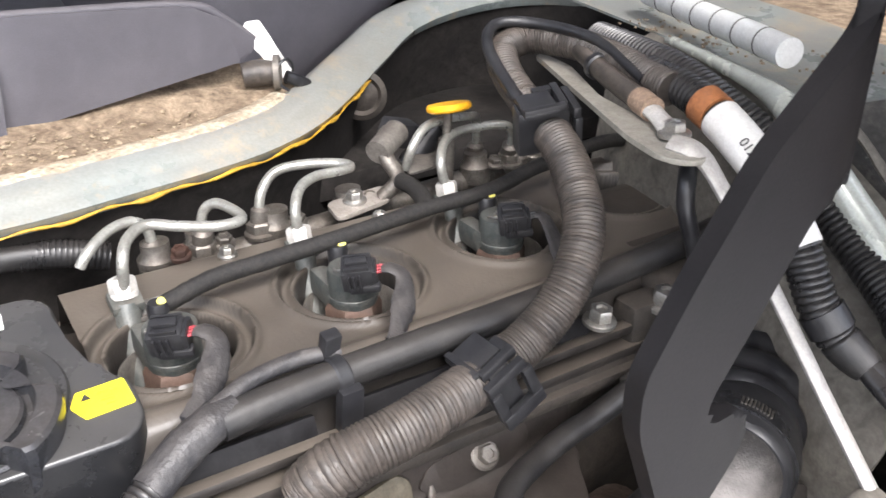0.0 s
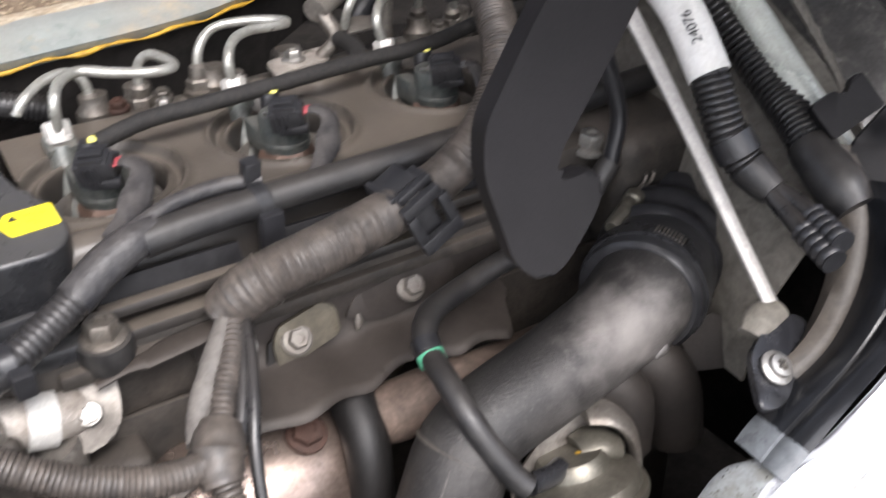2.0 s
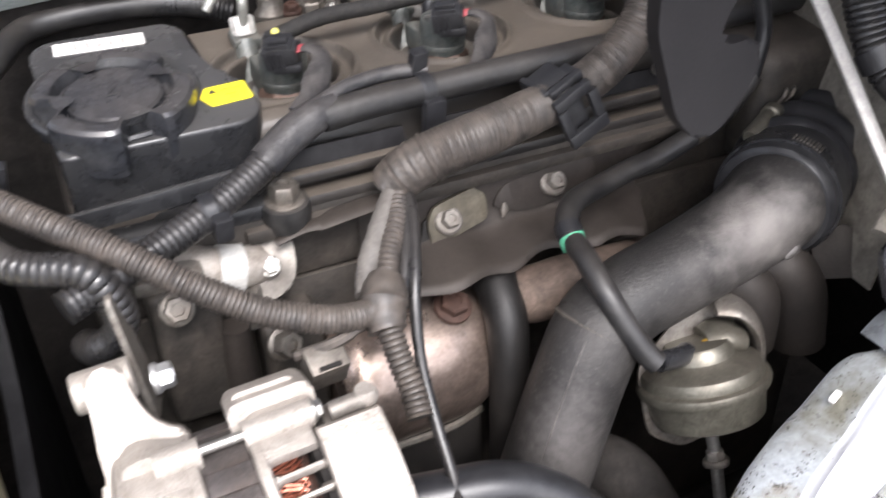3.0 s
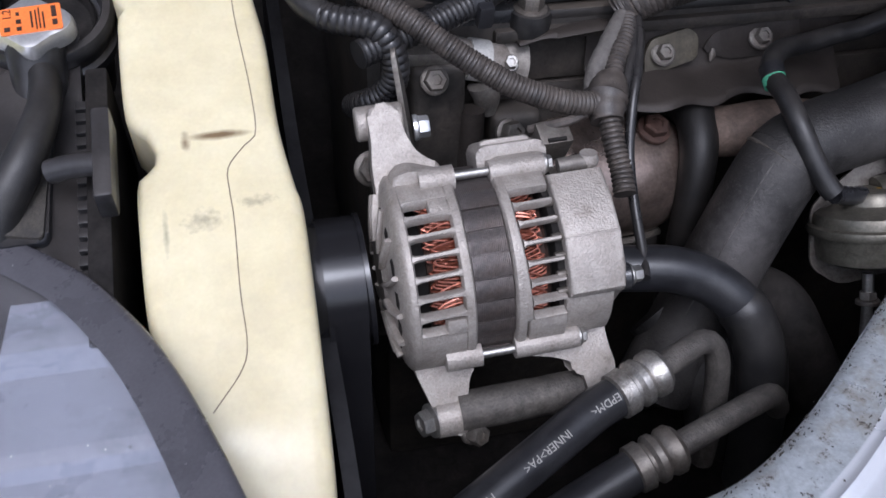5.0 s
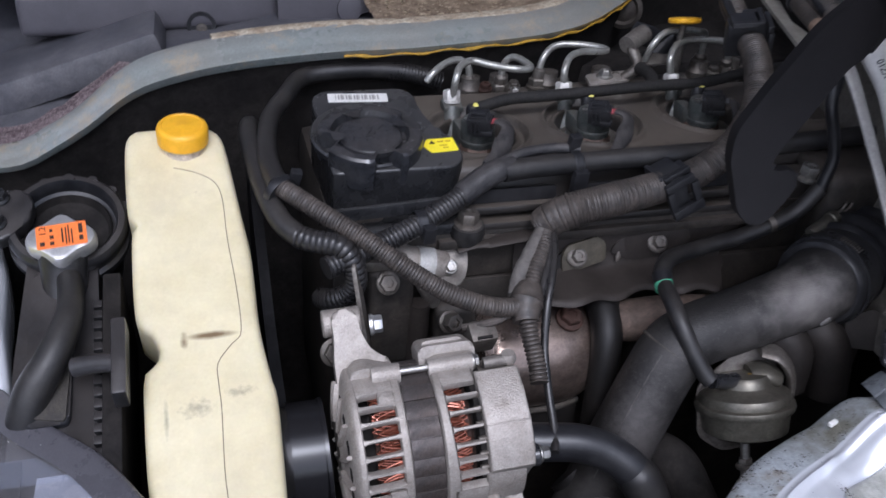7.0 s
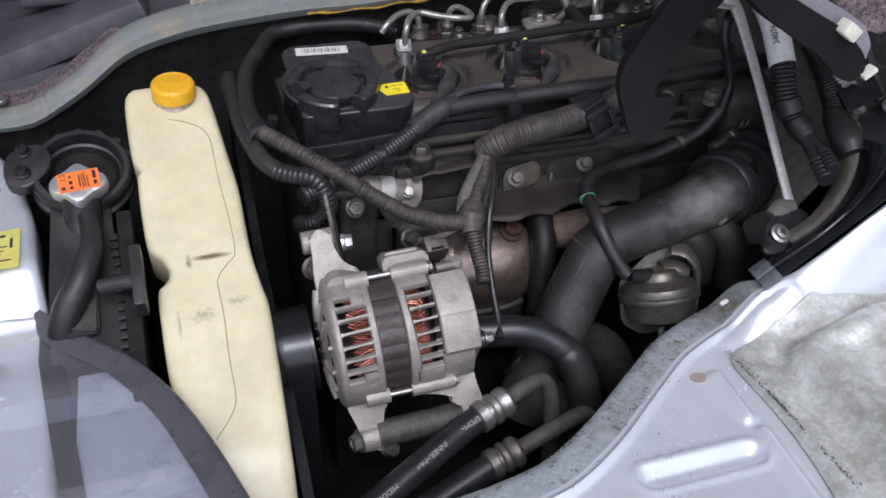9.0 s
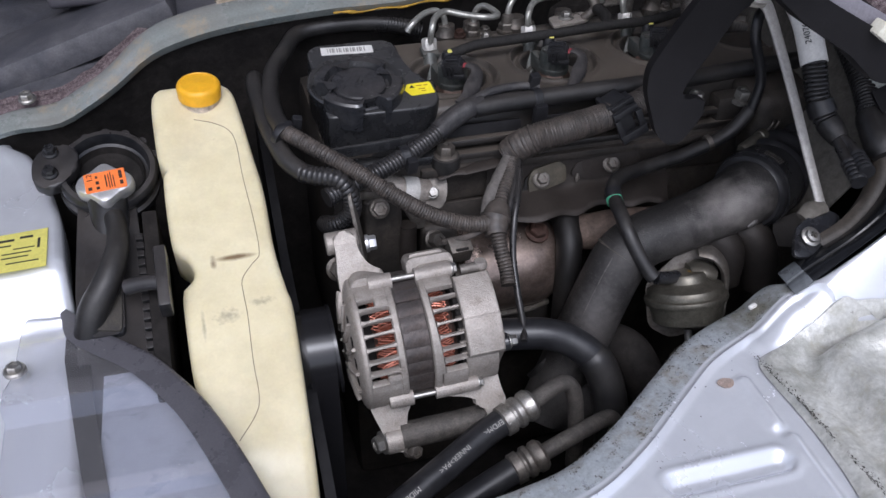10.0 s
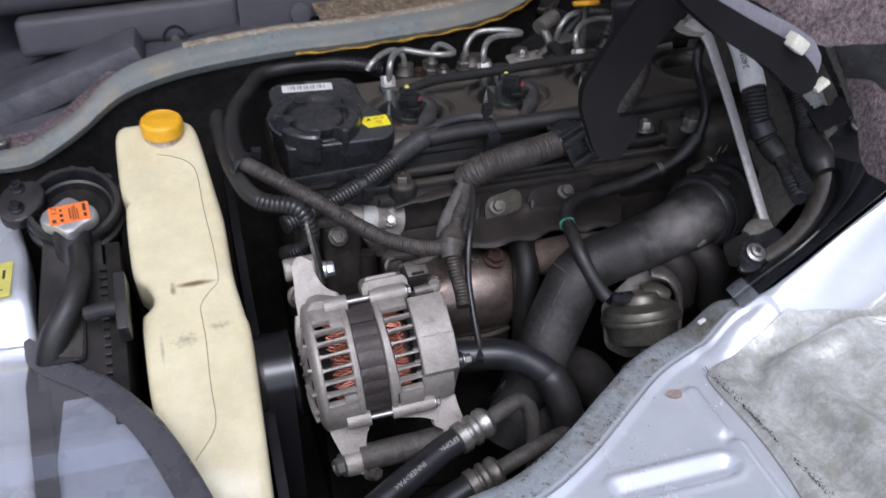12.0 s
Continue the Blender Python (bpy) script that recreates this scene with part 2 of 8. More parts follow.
M_BLACKTAPE = surface("glossy_black_tape", (0.007, 0.0075, 0.009), (0.016, 0.017, 0.019), 0.5, 0.22, 0, 25, 500, 0.1)
M_DULLORANGE = surface("dull_orange_tape", (0.33, 0.125, 0.045), (0.24, 0.105, 0.055), 0.6, 0.5, 0, 70, 600, 0.2)
M_INNER = surface("grey_blue_inner_paint", (0.341, 0.3581, 0.4178), (0.4432, 0.4605, 0.5116), 0.6, 0.3, 0.1, 10, 500, 0.05, 0.5, grain_amount=0.08, mottle=0.1)
grimy(M_INNER, (0.05, 0.052, 0.06), 130, 0.63, 0.68)
grimy(M_INNER, (0.20, 0.215, 0.24), 14, 0.50, 0.66)
M_RAIL = surface("silver_olive_paint", (0.5796, 0.6038, 0.5474), (0.4347, 0.4508, 0.4025), 0.6, 0.26, 0.35, 30, 700, 0.08, coat=0.5, mottle=0.15)
M_SLEEVE = surface("dull_grimy_steel", (0.075, 0.068, 0.062), (0.13, 0.118, 0.104), 0.9, 0.6, 0.45, 90, 700, 0.9, 0.4, mottle=0.3)
M_FERRULE = surface("crimped_aluminium", (0.42, 0.40, 0.37), (0.24, 0.22, 0.195), 0.8, 0.36, 0.85, 120, 900, 0.5, mottle=0.3)
M_HEATDARK = surface("sooty_pipe_and_shade", (0.009, 0.008325, 0.0081), (0.0189, 0.0162, 0.0144), 0.8, 0.55, 0.2, 25, 600, 0.3, 0.4)
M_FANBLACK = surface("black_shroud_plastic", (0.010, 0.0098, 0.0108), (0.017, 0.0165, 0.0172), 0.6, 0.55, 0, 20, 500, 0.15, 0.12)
M_RIMDUST = surface("dusty_brown_rim", (0.060, 0.050, 0.040), (0.030, 0.026, 0.022), 0.9, 0.5, 0, 30, 500, 0.3, 0.4)
M_GREYSLEEVE = surface("grey_cloth_sleeve", (0.120, 0.110, 0.100), (0.075, 0.067, 0.060), 0.8, 0.6, 0, 50, 700, 0.5)
M_OLIVE = surface("olive_grey_steel", (0.30, 0.285, 0.25), (0.21, 0.195, 0.165), 0.7, 0.45, 0.2, 40, 700, 0.2, mottle=0.25)
M_STAY = surface("pale_painted_stay", (0.3775, 0.3638, 0.3432), (0.2883, 0.2711, 0.2471), 0.6, 0.4, 0.1, 40, 700, 0.15, mottle=0.2)
M_LIPGREY = surface("light_grey_lip_paint", (0.22, 0.21, 0.235), (0.17, 0.16, 0.18), 0.5, 0.4, 0, 20, 700, 0.05, mottle=0.1)
M_CREAM = surface("cream_plastic", (0.62, 0.60, 0.50), (0.52, 0.50, 0.40), 0.5, 0.4, 0, 60, 700, 0.05, mottle=0.1)
M_OLDCARPET = surface("dusty_blue_grey_floor_trim", (0.060, 0.061, 0.072), (0.105, 0.102, 0.108), 0.9, 0.5, 0, 16, 500, 0.3, 0.4, mottle=0.3)
M_GREYTAPE = surface("worn_grey_tape", (0.12, 0.13, 0.14), (0.07, 0.075, 0.08), 0.7, 0.3, 0, 30, 500, 0.1)
M_BLACKMETAL = surface("black_painted_steel", (0.012, 0.012, 0.014), (0.03, 0.03, 0.03), 0.5, 0.28, 0, 30, 600, 0.1)
M_PULLEY = surface("gloss_black_pulley", (0.0085, 0.0083, 0.0095), (0.015, 0.0145, 0.0155), 0.5, 0.24, 0, 30, 600, 0.02, 0.5, rough_var=0.05, mottle=0.1)
M_HOOK = surface("satin_black_steel", (0.0080, 0.0076, 0.0082), (0.0130, 0.0122, 0.0130), 0.6, 0.50, 0.0, 12, 900, 0.08, 0.12, mottle=0.12)
M_TANK = surface("ivory_tank_plastic", (0.68, 0.615, 0.415), (0.58, 0.51, 0.315), 0.8, 0.34, 0, 20, 500, 0.06, grain_amount=0.08, mottle=0.05)
grimy(M_TANK, (0.52, 0.46, 0.31), 12, 0.52, 0.80)
grimy(M_TANK, (0.40, 0.34, 0.22), 90, 0.66, 0.76)
patch(M_TANK, (0.17, 0.115, 0.06), (-0.133, 0.2350, 0.7425), (0.021, 0.0024, 0.02), 1.0, 1.9, 70)
patch(M_TANK, (0.27, 0.21, 0.13), (-0.1505, 0.2325, 0.741), (0.003, 0.0055, 0.02), 1.0, 1.9, 140)
patch(M_TANK, (0.34, 0.30, 0.20), (-0.118, 0.1985, 0.7235), (0.014, 0.0070, 0.02), 0.7, 1.45, 260)
patch(M_TANK, (0.36, 0.32, 0.22), (-0.145, 0.1915, 0.7200), (0.017, 0.0100, 0.02), 0.7, 1.45, 260)
patch(M_TANK, (0.36, 0.33, 0.22), (-0.1635, 0.1860, 0.7175), (0.0022, 0.013, 0.02), 0.9, 1.7, 120)
M_TANK.node_tree.nodes["Principled BSDF"].inputs["Subsurface Weight"].default_value = 0.25
M_TANK.node_tree.nodes["Principled BSDF"].inputs["Subsurface Radius"].default_value = (0.02, 0.016, 0.008)
M_NECK = surface("dusty_tank_neck", (0.55, 0.48, 0.38), (0.38, 0.31, 0.24), 0.7, 0.6, 0, 60, 700, 0.2)
M_YELLOW = surface("yellow_plastic", (0.7912, 0.414, 0.0138), (0.736, 0.3588, 0.01104), 0.5, 0.38, 0, 30, 600, 0.05, grain_amount=0.05, mottle=0.12)
M_WHITEPAINT = surface("chipped_white_paint", (0.62, 0.63, 0.62), (0.50, 0.49, 0.46), 0.6, 0.35, 0.1, 40, 700, 0.1, mottle=0.12)
M_STICKER = surface("yellow_paper_sticker", (0.88, 0.74, 0.02), (0.80, 0.66, 0.03), 0.5, 0.5, 0, 60, 700, 0.05, mottle=0.12)
M_OILSTICKER = surface("faded_yellow_sticker", (0.72, 0.66, 0.16), (0.62, 0.56, 0.14), 0.6, 0.5, 0, 40, 700, 0.05, mottle=0.12)
M_ORANGE = surface("orange_sticker", (0.88, 0.21, 0.045), (0.80, 0.18, 0.04), 0.5, 0.4, 0, 40, 700, 0.05, mottle=0.12)
M_WHITE = surface("white_paper_label", (0.72, 0.71, 0.68), (0.58, 0.56, 0.52), 0.6, 0.5, 0, 60, 700, 0.05, mottle=0.12)
M_INK = surface("black_ink", (0.025, 0.025, 0.025), None, 0.5, 0.6, 0, 50, 500, 0.0, mottle=0.12)
M_GREYINK = surface("grey_ink", (0.30, 0.29, 0.27), None, 0.5, 0.6, 0, 50, 500, 0.0, mottle=0.12)
M_GREENBAND = surface("green_tape_band", (0.08, 0.34, 0.20), (0.06, 0.26, 0.16), 0.5, 0.5, 0, 90, 700, 0.1)
M_RED = surface("red_wire", (0.27, 0.040, 0.048), None, 0.5, 0.45, 0, 90, 700, 0.05)
M_SEALANT = surface("yellow_seam_sealant", (0.40, 0.235, 0.022), (0.32, 0.185, 0.022), 0.6, 0.5, 0, 60, 700, 0.2)
M_PILLAR = surface("dusty_black_paint", (0.034, 0.034, 0.034), (0.0765, 0.0714, 0.0663), 0.9, 0.26, 0, 14, 500, 0.2, 0.5, dust=(0.272, 0.2465, 0.2125), dust_amount=0.10)
grimy(M_PILLAR, (0.42, 0.40, 0.36), 75, 0.655, 0.70)
grimy(M_PILLAR, (0.11, 0.10, 0.09), 28, 0.50, 0.66)
M_FELT = surface("mottled_felt", (0.185, 0.150, 0.150), (0.066, 0.045, 0.050), 1.0, 0.95, 0, 300, 900, 1.0, 0.1, mottle=0.9)
M_DIRT = surface("brown_dirty_carpet", (0.265, 0.205, 0.145), (0.12, 0.088, 0.062), 1.0, 0.95, 0, 60, 500, 0.9, 0.1)
M_CHROME = surface("pressed_cap_steel", (0.70, 0.70, 0.70), (0.58, 0.57, 0.56), 0.5, 0.34, 0.8, 50, 700, 0.05, mottle=0.12)
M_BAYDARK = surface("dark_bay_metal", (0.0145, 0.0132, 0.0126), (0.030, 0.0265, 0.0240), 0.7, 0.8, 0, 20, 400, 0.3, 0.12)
M_BULK = surface("dusty_beige_bulkhead", (0.135, 0.123, 0.105), (0.085, 0.077, 0.066), 0.8, 0.7, 0, 20, 400, 0.3, 0.3)
M_ROOF = surface("unseen_roof_cloth", (0.42, 0.41, 0.40), (0.36, 0.35, 0.34), 0.6, 0.9, 0, 12, 500, 0.2, 0.2, mottle=0.12)
M_GROUND = surface("grey_concrete", (0.26, 0.25, 0.235), (0.19, 0.18, 0.17), 0.8, 0.85, 0, 3, 60, 0.4, 0.3)


def smoked():
    m, n, k, p = tree("smoked_acrylic")
    p.inputs["Base Color"].default_value = (0.82, 0.82, 0.86, 1)
    p.inputs["Specular Tint"].default_value = (0.86, 0.78, 1.0, 1)
    p.inputs["Transmission Weight"].default_value = 0.96
    p.inputs["Coat Weight"].default_value = 1.0
    p.inputs["Coat IOR"].default_value = 1.65
    p.inputs["Coat Roughness"].default_value = 0.015
    p.inputs["Roughness"].default_value = 0.02
    p.inputs["IOR"].default_value = 1.45
    return m


M_SMOKED = smoked()


# ---- mesh helpers ----
HOME = {}


def thing(name, label, category, at=(0, 0, 0), group="", kind=""):
    ob = tagged(new(name), label, category, group, kind)
    ob.empty_display_size = 0.02
    ob.location = at
    HOME[ob] = Vector(at)
    return ob


def part(name, bm, material, parent=None, label="", sharp=38, category="", group="", kind=""):
    """Links a bmesh given in world coordinates as one mesh object with its origin in its middle."""
    bmesh.ops.recalc_face_normals(bm, faces=bm.faces)
    lo = Vector([min(v.co[i] for v in bm.verts) for i in range(3)])
    hi = Vector([max(v.co[i] for v in bm.verts) for i in range(3)])
    mid = (lo + hi) / 2
    bmesh.ops.translate(bm, verts=bm.verts, vec=-mid)
    me = bpy.data.meshes.new(name)
    bm.to_mesh(me)
    bm.free()
    me.polygons.foreach_set("use_smooth", [True] * len(me.polygons))
    me.set_sharp_from_angle(angle=radians(sharp))
    me.materials.append(material)
    ob = tagged(new(name, me), label, category, group, kind)
    HOME[ob] = mid
    ob.location = mid
    if parent:
        ob.parent = parent
        ob.location = mid - HOME[parent]
    return ob


def single(name, bm, material, label, category, group="", kind="", sharp=38):
    return part(name, bm, material, None, label, sharp, category, group, kind)


def frame_of(axis):
    z = Vector(axis).normalized()
    x = z.orthogonal().normalized()
    if abs(z.z) < 0.95:
        x = Vector((0, 0, 1)).cross(z).normalized()
    return x, z.cross(x), z


def join(*bms):
    out = bmesh.new()
    for b in bms:
        me = bpy.data.meshes.new("tmp")
        b.to_mesh(me)
        b.free()
        out.from_mesh(me)
        bpy.data.meshes.remove(me)
    return out


def box(c, s, bevel=0.002, turn=(0, 0, 0), segs=2):
    bm = bmesh.new()
    bmesh.ops.create_cube(bm, size=1)
    bmesh.ops.scale(bm, vec=s, verts=bm.verts)
    if bevel:
        bmesh.ops.bevel(bm, geom=bm.edges[:], offset=min(bevel, min(s) * 0.45), segments=segs, profile=0.6, affect="EDGES")
    bmesh.ops.transform(bm, matrix=pose(*c, *turn), verts=bm.verts)
    return bm


def lathe(profile, at, axis, segs=32, closed=True):
    """Revolves rows of (radius, height) round an axis."""
    u, v, w = frame_of(axis)
    at = Vector(at)
    bm = bmesh.new()
    rings = []
    for r, h in profile:
        rings.append([bm.verts.new(at + w * h + (u * math.cos(a) + v * math.sin(a)) * max(r, 1e-5))
                      for a in (2 * math.pi * i / segs for i in range(segs))])
    for a, b in zip(rings, rings[1:]):
        for i in range(segs):
            j = (i + 1) % segs
            bm.faces.new((a[i], a[j], b[j], b[i]))
    if closed:
        bm.faces.new(rings[0])
        bm.faces.new(rings[-1])
    return bm


def resample(pts, step):
    """A smooth curve through the points, cut into even steps; a fourth number is carried along."""
    p = [np.array(q, float) for q in pts]
    p = [2 * p[0] - p[1]] + p + [2 * p[-1] - p[-2]]
    fine = []
    for i in range(1, len(p) - 2):
        for s in np.linspace(0, 1, 24, endpoint=False):
            a, b, c, d = p[i - 1:i + 3]
            fine.append(0.5 * (2 * b + (c - a) * s + (2 * a - 5 * b + 4 * c - d) * s * s + (3 * b - a - 3 * c + d) * s ** 3))
    fine.append(p[-2])
    fine = np.array(fine)
    length = np.concatenate([[0], np.cumsum(np.linalg.norm(np.diff(fine[:, :3], axis=0), axis=1))])
    count = max(2, int(round(length[-1] / step)))
    at = np.linspace(0, length[-1], count + 1)
    return np.stack([np.interp(at, length, fine[:, i]) for i in range(fine.shape[1])], 1)


def tube(pts, r, sides=14, step=0.004, pitch=0.0, depth=0.0, wobble=0.0, seed=0, flat=1.0):
    """A hose along a smooth curve. pitch and depth give it ribs, wobble an uneven skin, flat an oval section."""
    c = resample(pts, pitch / 4 if pitch else step)
    rng = np.random.RandomState(seed)
    bm = bmesh.new()
    rings = []
    t0 = Vector(c[1][:3] - c[0][:3]).normalized()
    u = frame_of(t0)[0]
    for i, q in enumerate(c):
        a, b = c[max(i - 1, 0)], c[min(i + 1, len(c) - 1)]
        w = Vector(b[:3] - a[:3]).normalized()
        u = (u - w * u.dot(w)).normalized()
        v = w.cross(u)
        rad = q[3] if len(q) > 3 else r
        if pitch:
            rad = rad - depth * 1.25 * (0, 0.12, 1, 0.22)[i % 4]
        if wobble:
            rad *= 1 + wobble * rng.uniform(-1, 1)
        rings.append([bm.verts.new(Vector(q[:3]) + (u * math.cos(s) + v * math.sin(s) * flat) * rad)
                      for s in (2 * math.pi * j / sides for j in range(sides))])
    for a, b in zip(rings, rings[1:]):
        for j in range(sides):
            l = (j + 1) % sides
            bm.faces.new((a[j], a[l], b[l], b[j]))
    bm.faces.new(rings[0])
    bm.faces.new(rings[-1])
    return bm


def prism(poly, origin, u, v, depth, bevel=0.0, segs=2):
    """A plate: an outline in the plane of u and v, given a thickness against u x v."""
    o, u, v = Vector(origin), Vector(u).normalized(), Vector(v).normalized()
    n = u.cross(v).normalized()
    bm = bmesh.new()
    top = [bm.verts.new(o + u * a + v * b) for a, b in poly]
    low = [bm.verts.new(q.co - n * depth) for q in top]
    f = bm.faces.new(top)
    g = bm.faces.new(low[::-1])
    for i in range(len(top)):
        j = (i + 1) % len(top)
        bm.faces.new((top[i], low[i], low[j], top[j]))
    if bevel:
        rim = [e for e in bm.edges if (e in f.edges[:] or e in g.edges[:])]
        bmesh.ops.bevel(bm, geom=rim, offset=bevel, segments=segs, profile=0.6, affect="EDGES")
    bmesh.ops.triangulate(bm, faces=[q for q in bm.faces if len(q.verts) > 4])
    return bm


def rounded(poly, r, n=4):
    """Rounds the corners of an outline."""
    out = []
    for i, p in enumerate(poly):
        p, a, b = Vector(p), Vector(poly[i - 1]), Vector(poly[(i + 1) % len(poly)])
        da, db = a - p, b - p
        k = min(r, da.length * 0.45, db.length * 0.45)
        s, e = p + da.normalized() * k, p + db.normalized() * k
        for t in (j / n for j in range(n + 1)):
            q = s * (1 - t) ** 2 + p * 2 * t * (1 - t) + e * t * t
            out.append((q.x, q.y))
    return out


def hexbolt(at, axis, r=0.006, h=0.006, flange=1.35):
    """A flanged hexagon head with a short washer."""
    u, v, w = frame_of(axis)
    at = Vector(at)
    a = lathe([(r * flange, -0.001), (r * flange, 0.0012), (r * flange * 0.85, 0.0022)], at, axis, 20)
    bm = bmesh.new()
    rings = []
    for rr, hh in ((r, 0.001), (r, 0.001 + h * 0.85), (r * 0.86, 0.001 + h), (r * 0.5, 0.001 + h), (r * 0.45, 0.001 + h * 0.8)):
        rings.append([bm.verts.new(at + w * hh + (u * math.cos(s) + v * math.sin(s)) * rr) for s in (math.pi / 3 * i for i in range(6))])
    for p, q in zip(rings, rings[1:]):
        for i in range(6):
            j = (i + 1) % 6
            bm.faces.new((p[i], p[j], q[j], q[i]))
    bm.faces.new(rings[-1])
    bm.faces.new(rings[0])
    return join(a, bm)


def writing(words, size, at, u, v, material, parent, name="writing", lift=0.0006, align="CENTER"):
    """Flat letters whose baseline runs along u and whose height runs along v."""
    cu = bpy.data.curves.new("tmp_text", "FONT")
    cu.body, cu.size, cu.align_x, cu.align_y, cu.extrude = words, size, align, "CENTER", 0.0001
    tmp = bpy.data.objects.new("tmp_text", cu)
    me = bpy.data.meshes.new_from_object(tmp)
    bpy.data.objects.remove(tmp)
    u, v = Vector(u).normalized(), Vector(v)
    v = (v - u * v.dot(u)).normalized()
    n = u.cross(v)
    bm = bmesh.new()
    bm.from_mesh(me)
    bpy.data.meshes.remove(me)
    m = Matrix((u, v, n)).transposed().to_4x4()
    m.translation = Vector(at) + n * lift
    bmesh.ops.transform(bm, matrix=m, verts=bm.verts)
    return part(name, bm, material, parent)


def bars(rows, at, u, v, material, parent, lift=0.0004, name="print_bar"):
    """Plain bars that stand for small print: (u, v, length, height)."""
    u, v = Vector(u).normalized(), Vector(v).normalized()
    n = u.cross(v)
    out = []
    for a, b, l, h in rows:
        out.append(prism([(a, b), (a + l, b), (a + l, b + h), (a, b + h)], Vector(at) + n * lift, u, v, 0.0003))
    return part(name, join(*out), material, parent)


# ---- the setting ----
def ribbon(rows, thickness_dir=None):
    """A skin through rows of points, each row as long as the others."""
    bm = bmesh.new()
    vs = [[bm.verts.new(p) for p in row] for row in rows]
    for a, b in zip(vs, vs[1:]):
        for i in range(len(a) - 1):
            bm.faces.new((a[i], a[i + 1], b[i + 1], b[i]))
    return bm


def solid(bm, depth):
    bm.normal_update()
    bmesh.ops.solidify(bm, geom=bm.faces[:], thickness=depth)
    return bm


def structure(name, bm, material, label, category="", sharp=38):
    return single(name, bm, material, label, category or name.split("_")[0], kind="structure", sharp=sharp)


structure("ground", box((0, 0, -0.05), (60, 60, 0.1), 0), M_GROUND, "grey concrete ground outside the van", "ground")
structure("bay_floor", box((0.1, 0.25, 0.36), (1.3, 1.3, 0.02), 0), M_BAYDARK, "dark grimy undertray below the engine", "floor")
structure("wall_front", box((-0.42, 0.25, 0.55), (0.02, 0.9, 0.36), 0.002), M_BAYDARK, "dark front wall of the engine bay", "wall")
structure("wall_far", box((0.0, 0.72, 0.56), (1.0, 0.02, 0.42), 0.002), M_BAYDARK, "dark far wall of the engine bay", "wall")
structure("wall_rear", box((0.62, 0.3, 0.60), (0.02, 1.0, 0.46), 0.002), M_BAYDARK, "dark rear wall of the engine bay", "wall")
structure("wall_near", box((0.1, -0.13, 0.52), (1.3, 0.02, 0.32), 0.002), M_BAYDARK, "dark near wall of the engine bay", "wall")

# far lip of the opening: lower edge, then up and over
LIP = [(-0.345, 0.478, 0.748), (-0.316, 0.478, 0.755), (-0.276, 0.478, 0.757), (-0.247, 0.48, 0.770), (-0.218, 0.48, 0.788),
       (-0.188, 0.482, 0.810), (-0.160, 0.484, 0.822), (-0.106, 0.487, 0.833), (-0.018, 0.490, 0.840), (0.05, 0.494, 0.840),
       (0.10, 0.503, 0.840), (0.15, 0.512, 0.840), (0.20, 0.525, 0.841), (0.245, 0.550, 0.842), (0.29, 0.588, 0.845),
       (0.35, 0.645, 0.850), (0.42, 0.700, 0.860), (0.50, 0.715, 0.868), (0.56, 0.690, 0.872), (0.585, 0.62, 0.875),
       (0.585, 0.52, 0.878)]
lip = resample(LIP, 0.012)
rows = []
for i, q in enumerate(lip):
    a, b = lip[max(i - 1, 0)], lip[min(i + 1, len(lip) - 1)]
    t = Vector(b - a).normalized()
    out = Vector((-t.y, t.x, 0)).normalized()
    s = min(1.0, max(0.0, (q[0] + 0.36) / 0.20))
    hgt, deep = 0.0085 + 0.0060 * s, 0.60 + 0.40 * s
    e = Vector(q)
    rows.append([e + out * (a * deep) + Vector((0, 0, b * hgt)) for a, b in ((0.004, -0.35), (0.0, 0.0), (-0.001, 0.12), (0.004, 0.34), (0.0085, 0.42), (0.0105, 0.60), (0.018, 0.80), (0.0255, 0.94), (0.0300, 0.97), (0.0335, 0.88), (0.0355, 0.5))])
structure("trim_far_lip", solid(ribbon(rows), 0.0015), M_GREENPAINT, "pale blue-green painted lip of the engine opening", "body lip", 60)
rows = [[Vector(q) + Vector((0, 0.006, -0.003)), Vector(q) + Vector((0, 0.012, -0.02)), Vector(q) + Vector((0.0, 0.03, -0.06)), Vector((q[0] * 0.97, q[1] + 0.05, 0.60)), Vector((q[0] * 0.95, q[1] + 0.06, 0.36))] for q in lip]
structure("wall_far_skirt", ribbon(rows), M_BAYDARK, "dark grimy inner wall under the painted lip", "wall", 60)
single("wall_grommet", lathe([(0.020, -0.004), (0.0205, 0.002), (0.016, 0.004), (0.013, 0.001), (0.009, 0.003), (0.004, 0.004)], (0.322, 0.628, 0.832), (-0.45, -0.85, 0.1), 28), M_BLOCK, "dusty round grommet in the dark inner wall", "grommet")
rows = []
for i, q in enumerate(lip):
    if not -0.12 < q[0] < 0.26:
        continue
    a, b = lip[i - 1], lip[i + 1]
    t = Vector(b - a).normalized()
    out = Vector((-t.y, t.x, 0)).normalized()
    e = Vector(q)
    w = 0.004 * noise.noise(Vector((q[0] * 60, 0, 0))) + 0.002 * noise.noise(Vector((q[0] * 190, 5, 0)))
    rows.append([e + out * (0.0240 + w * 0.8) + Vector((0, 0, 0.0132)), e + out * (0.0255 + w * 0.8) + Vector((0, 0, 0.0150)), e + out * 0.031 + Vector((0, 0, 0.0162 + 0.3 * w)), e + out * 0.038 + Vector((0, 0, 0.0162 - 0.3 * w)), e + out * 0.046 + Vector((0, 0, 0.0145)), e + out * 0.052 + Vector((0, 0, 0.009))])
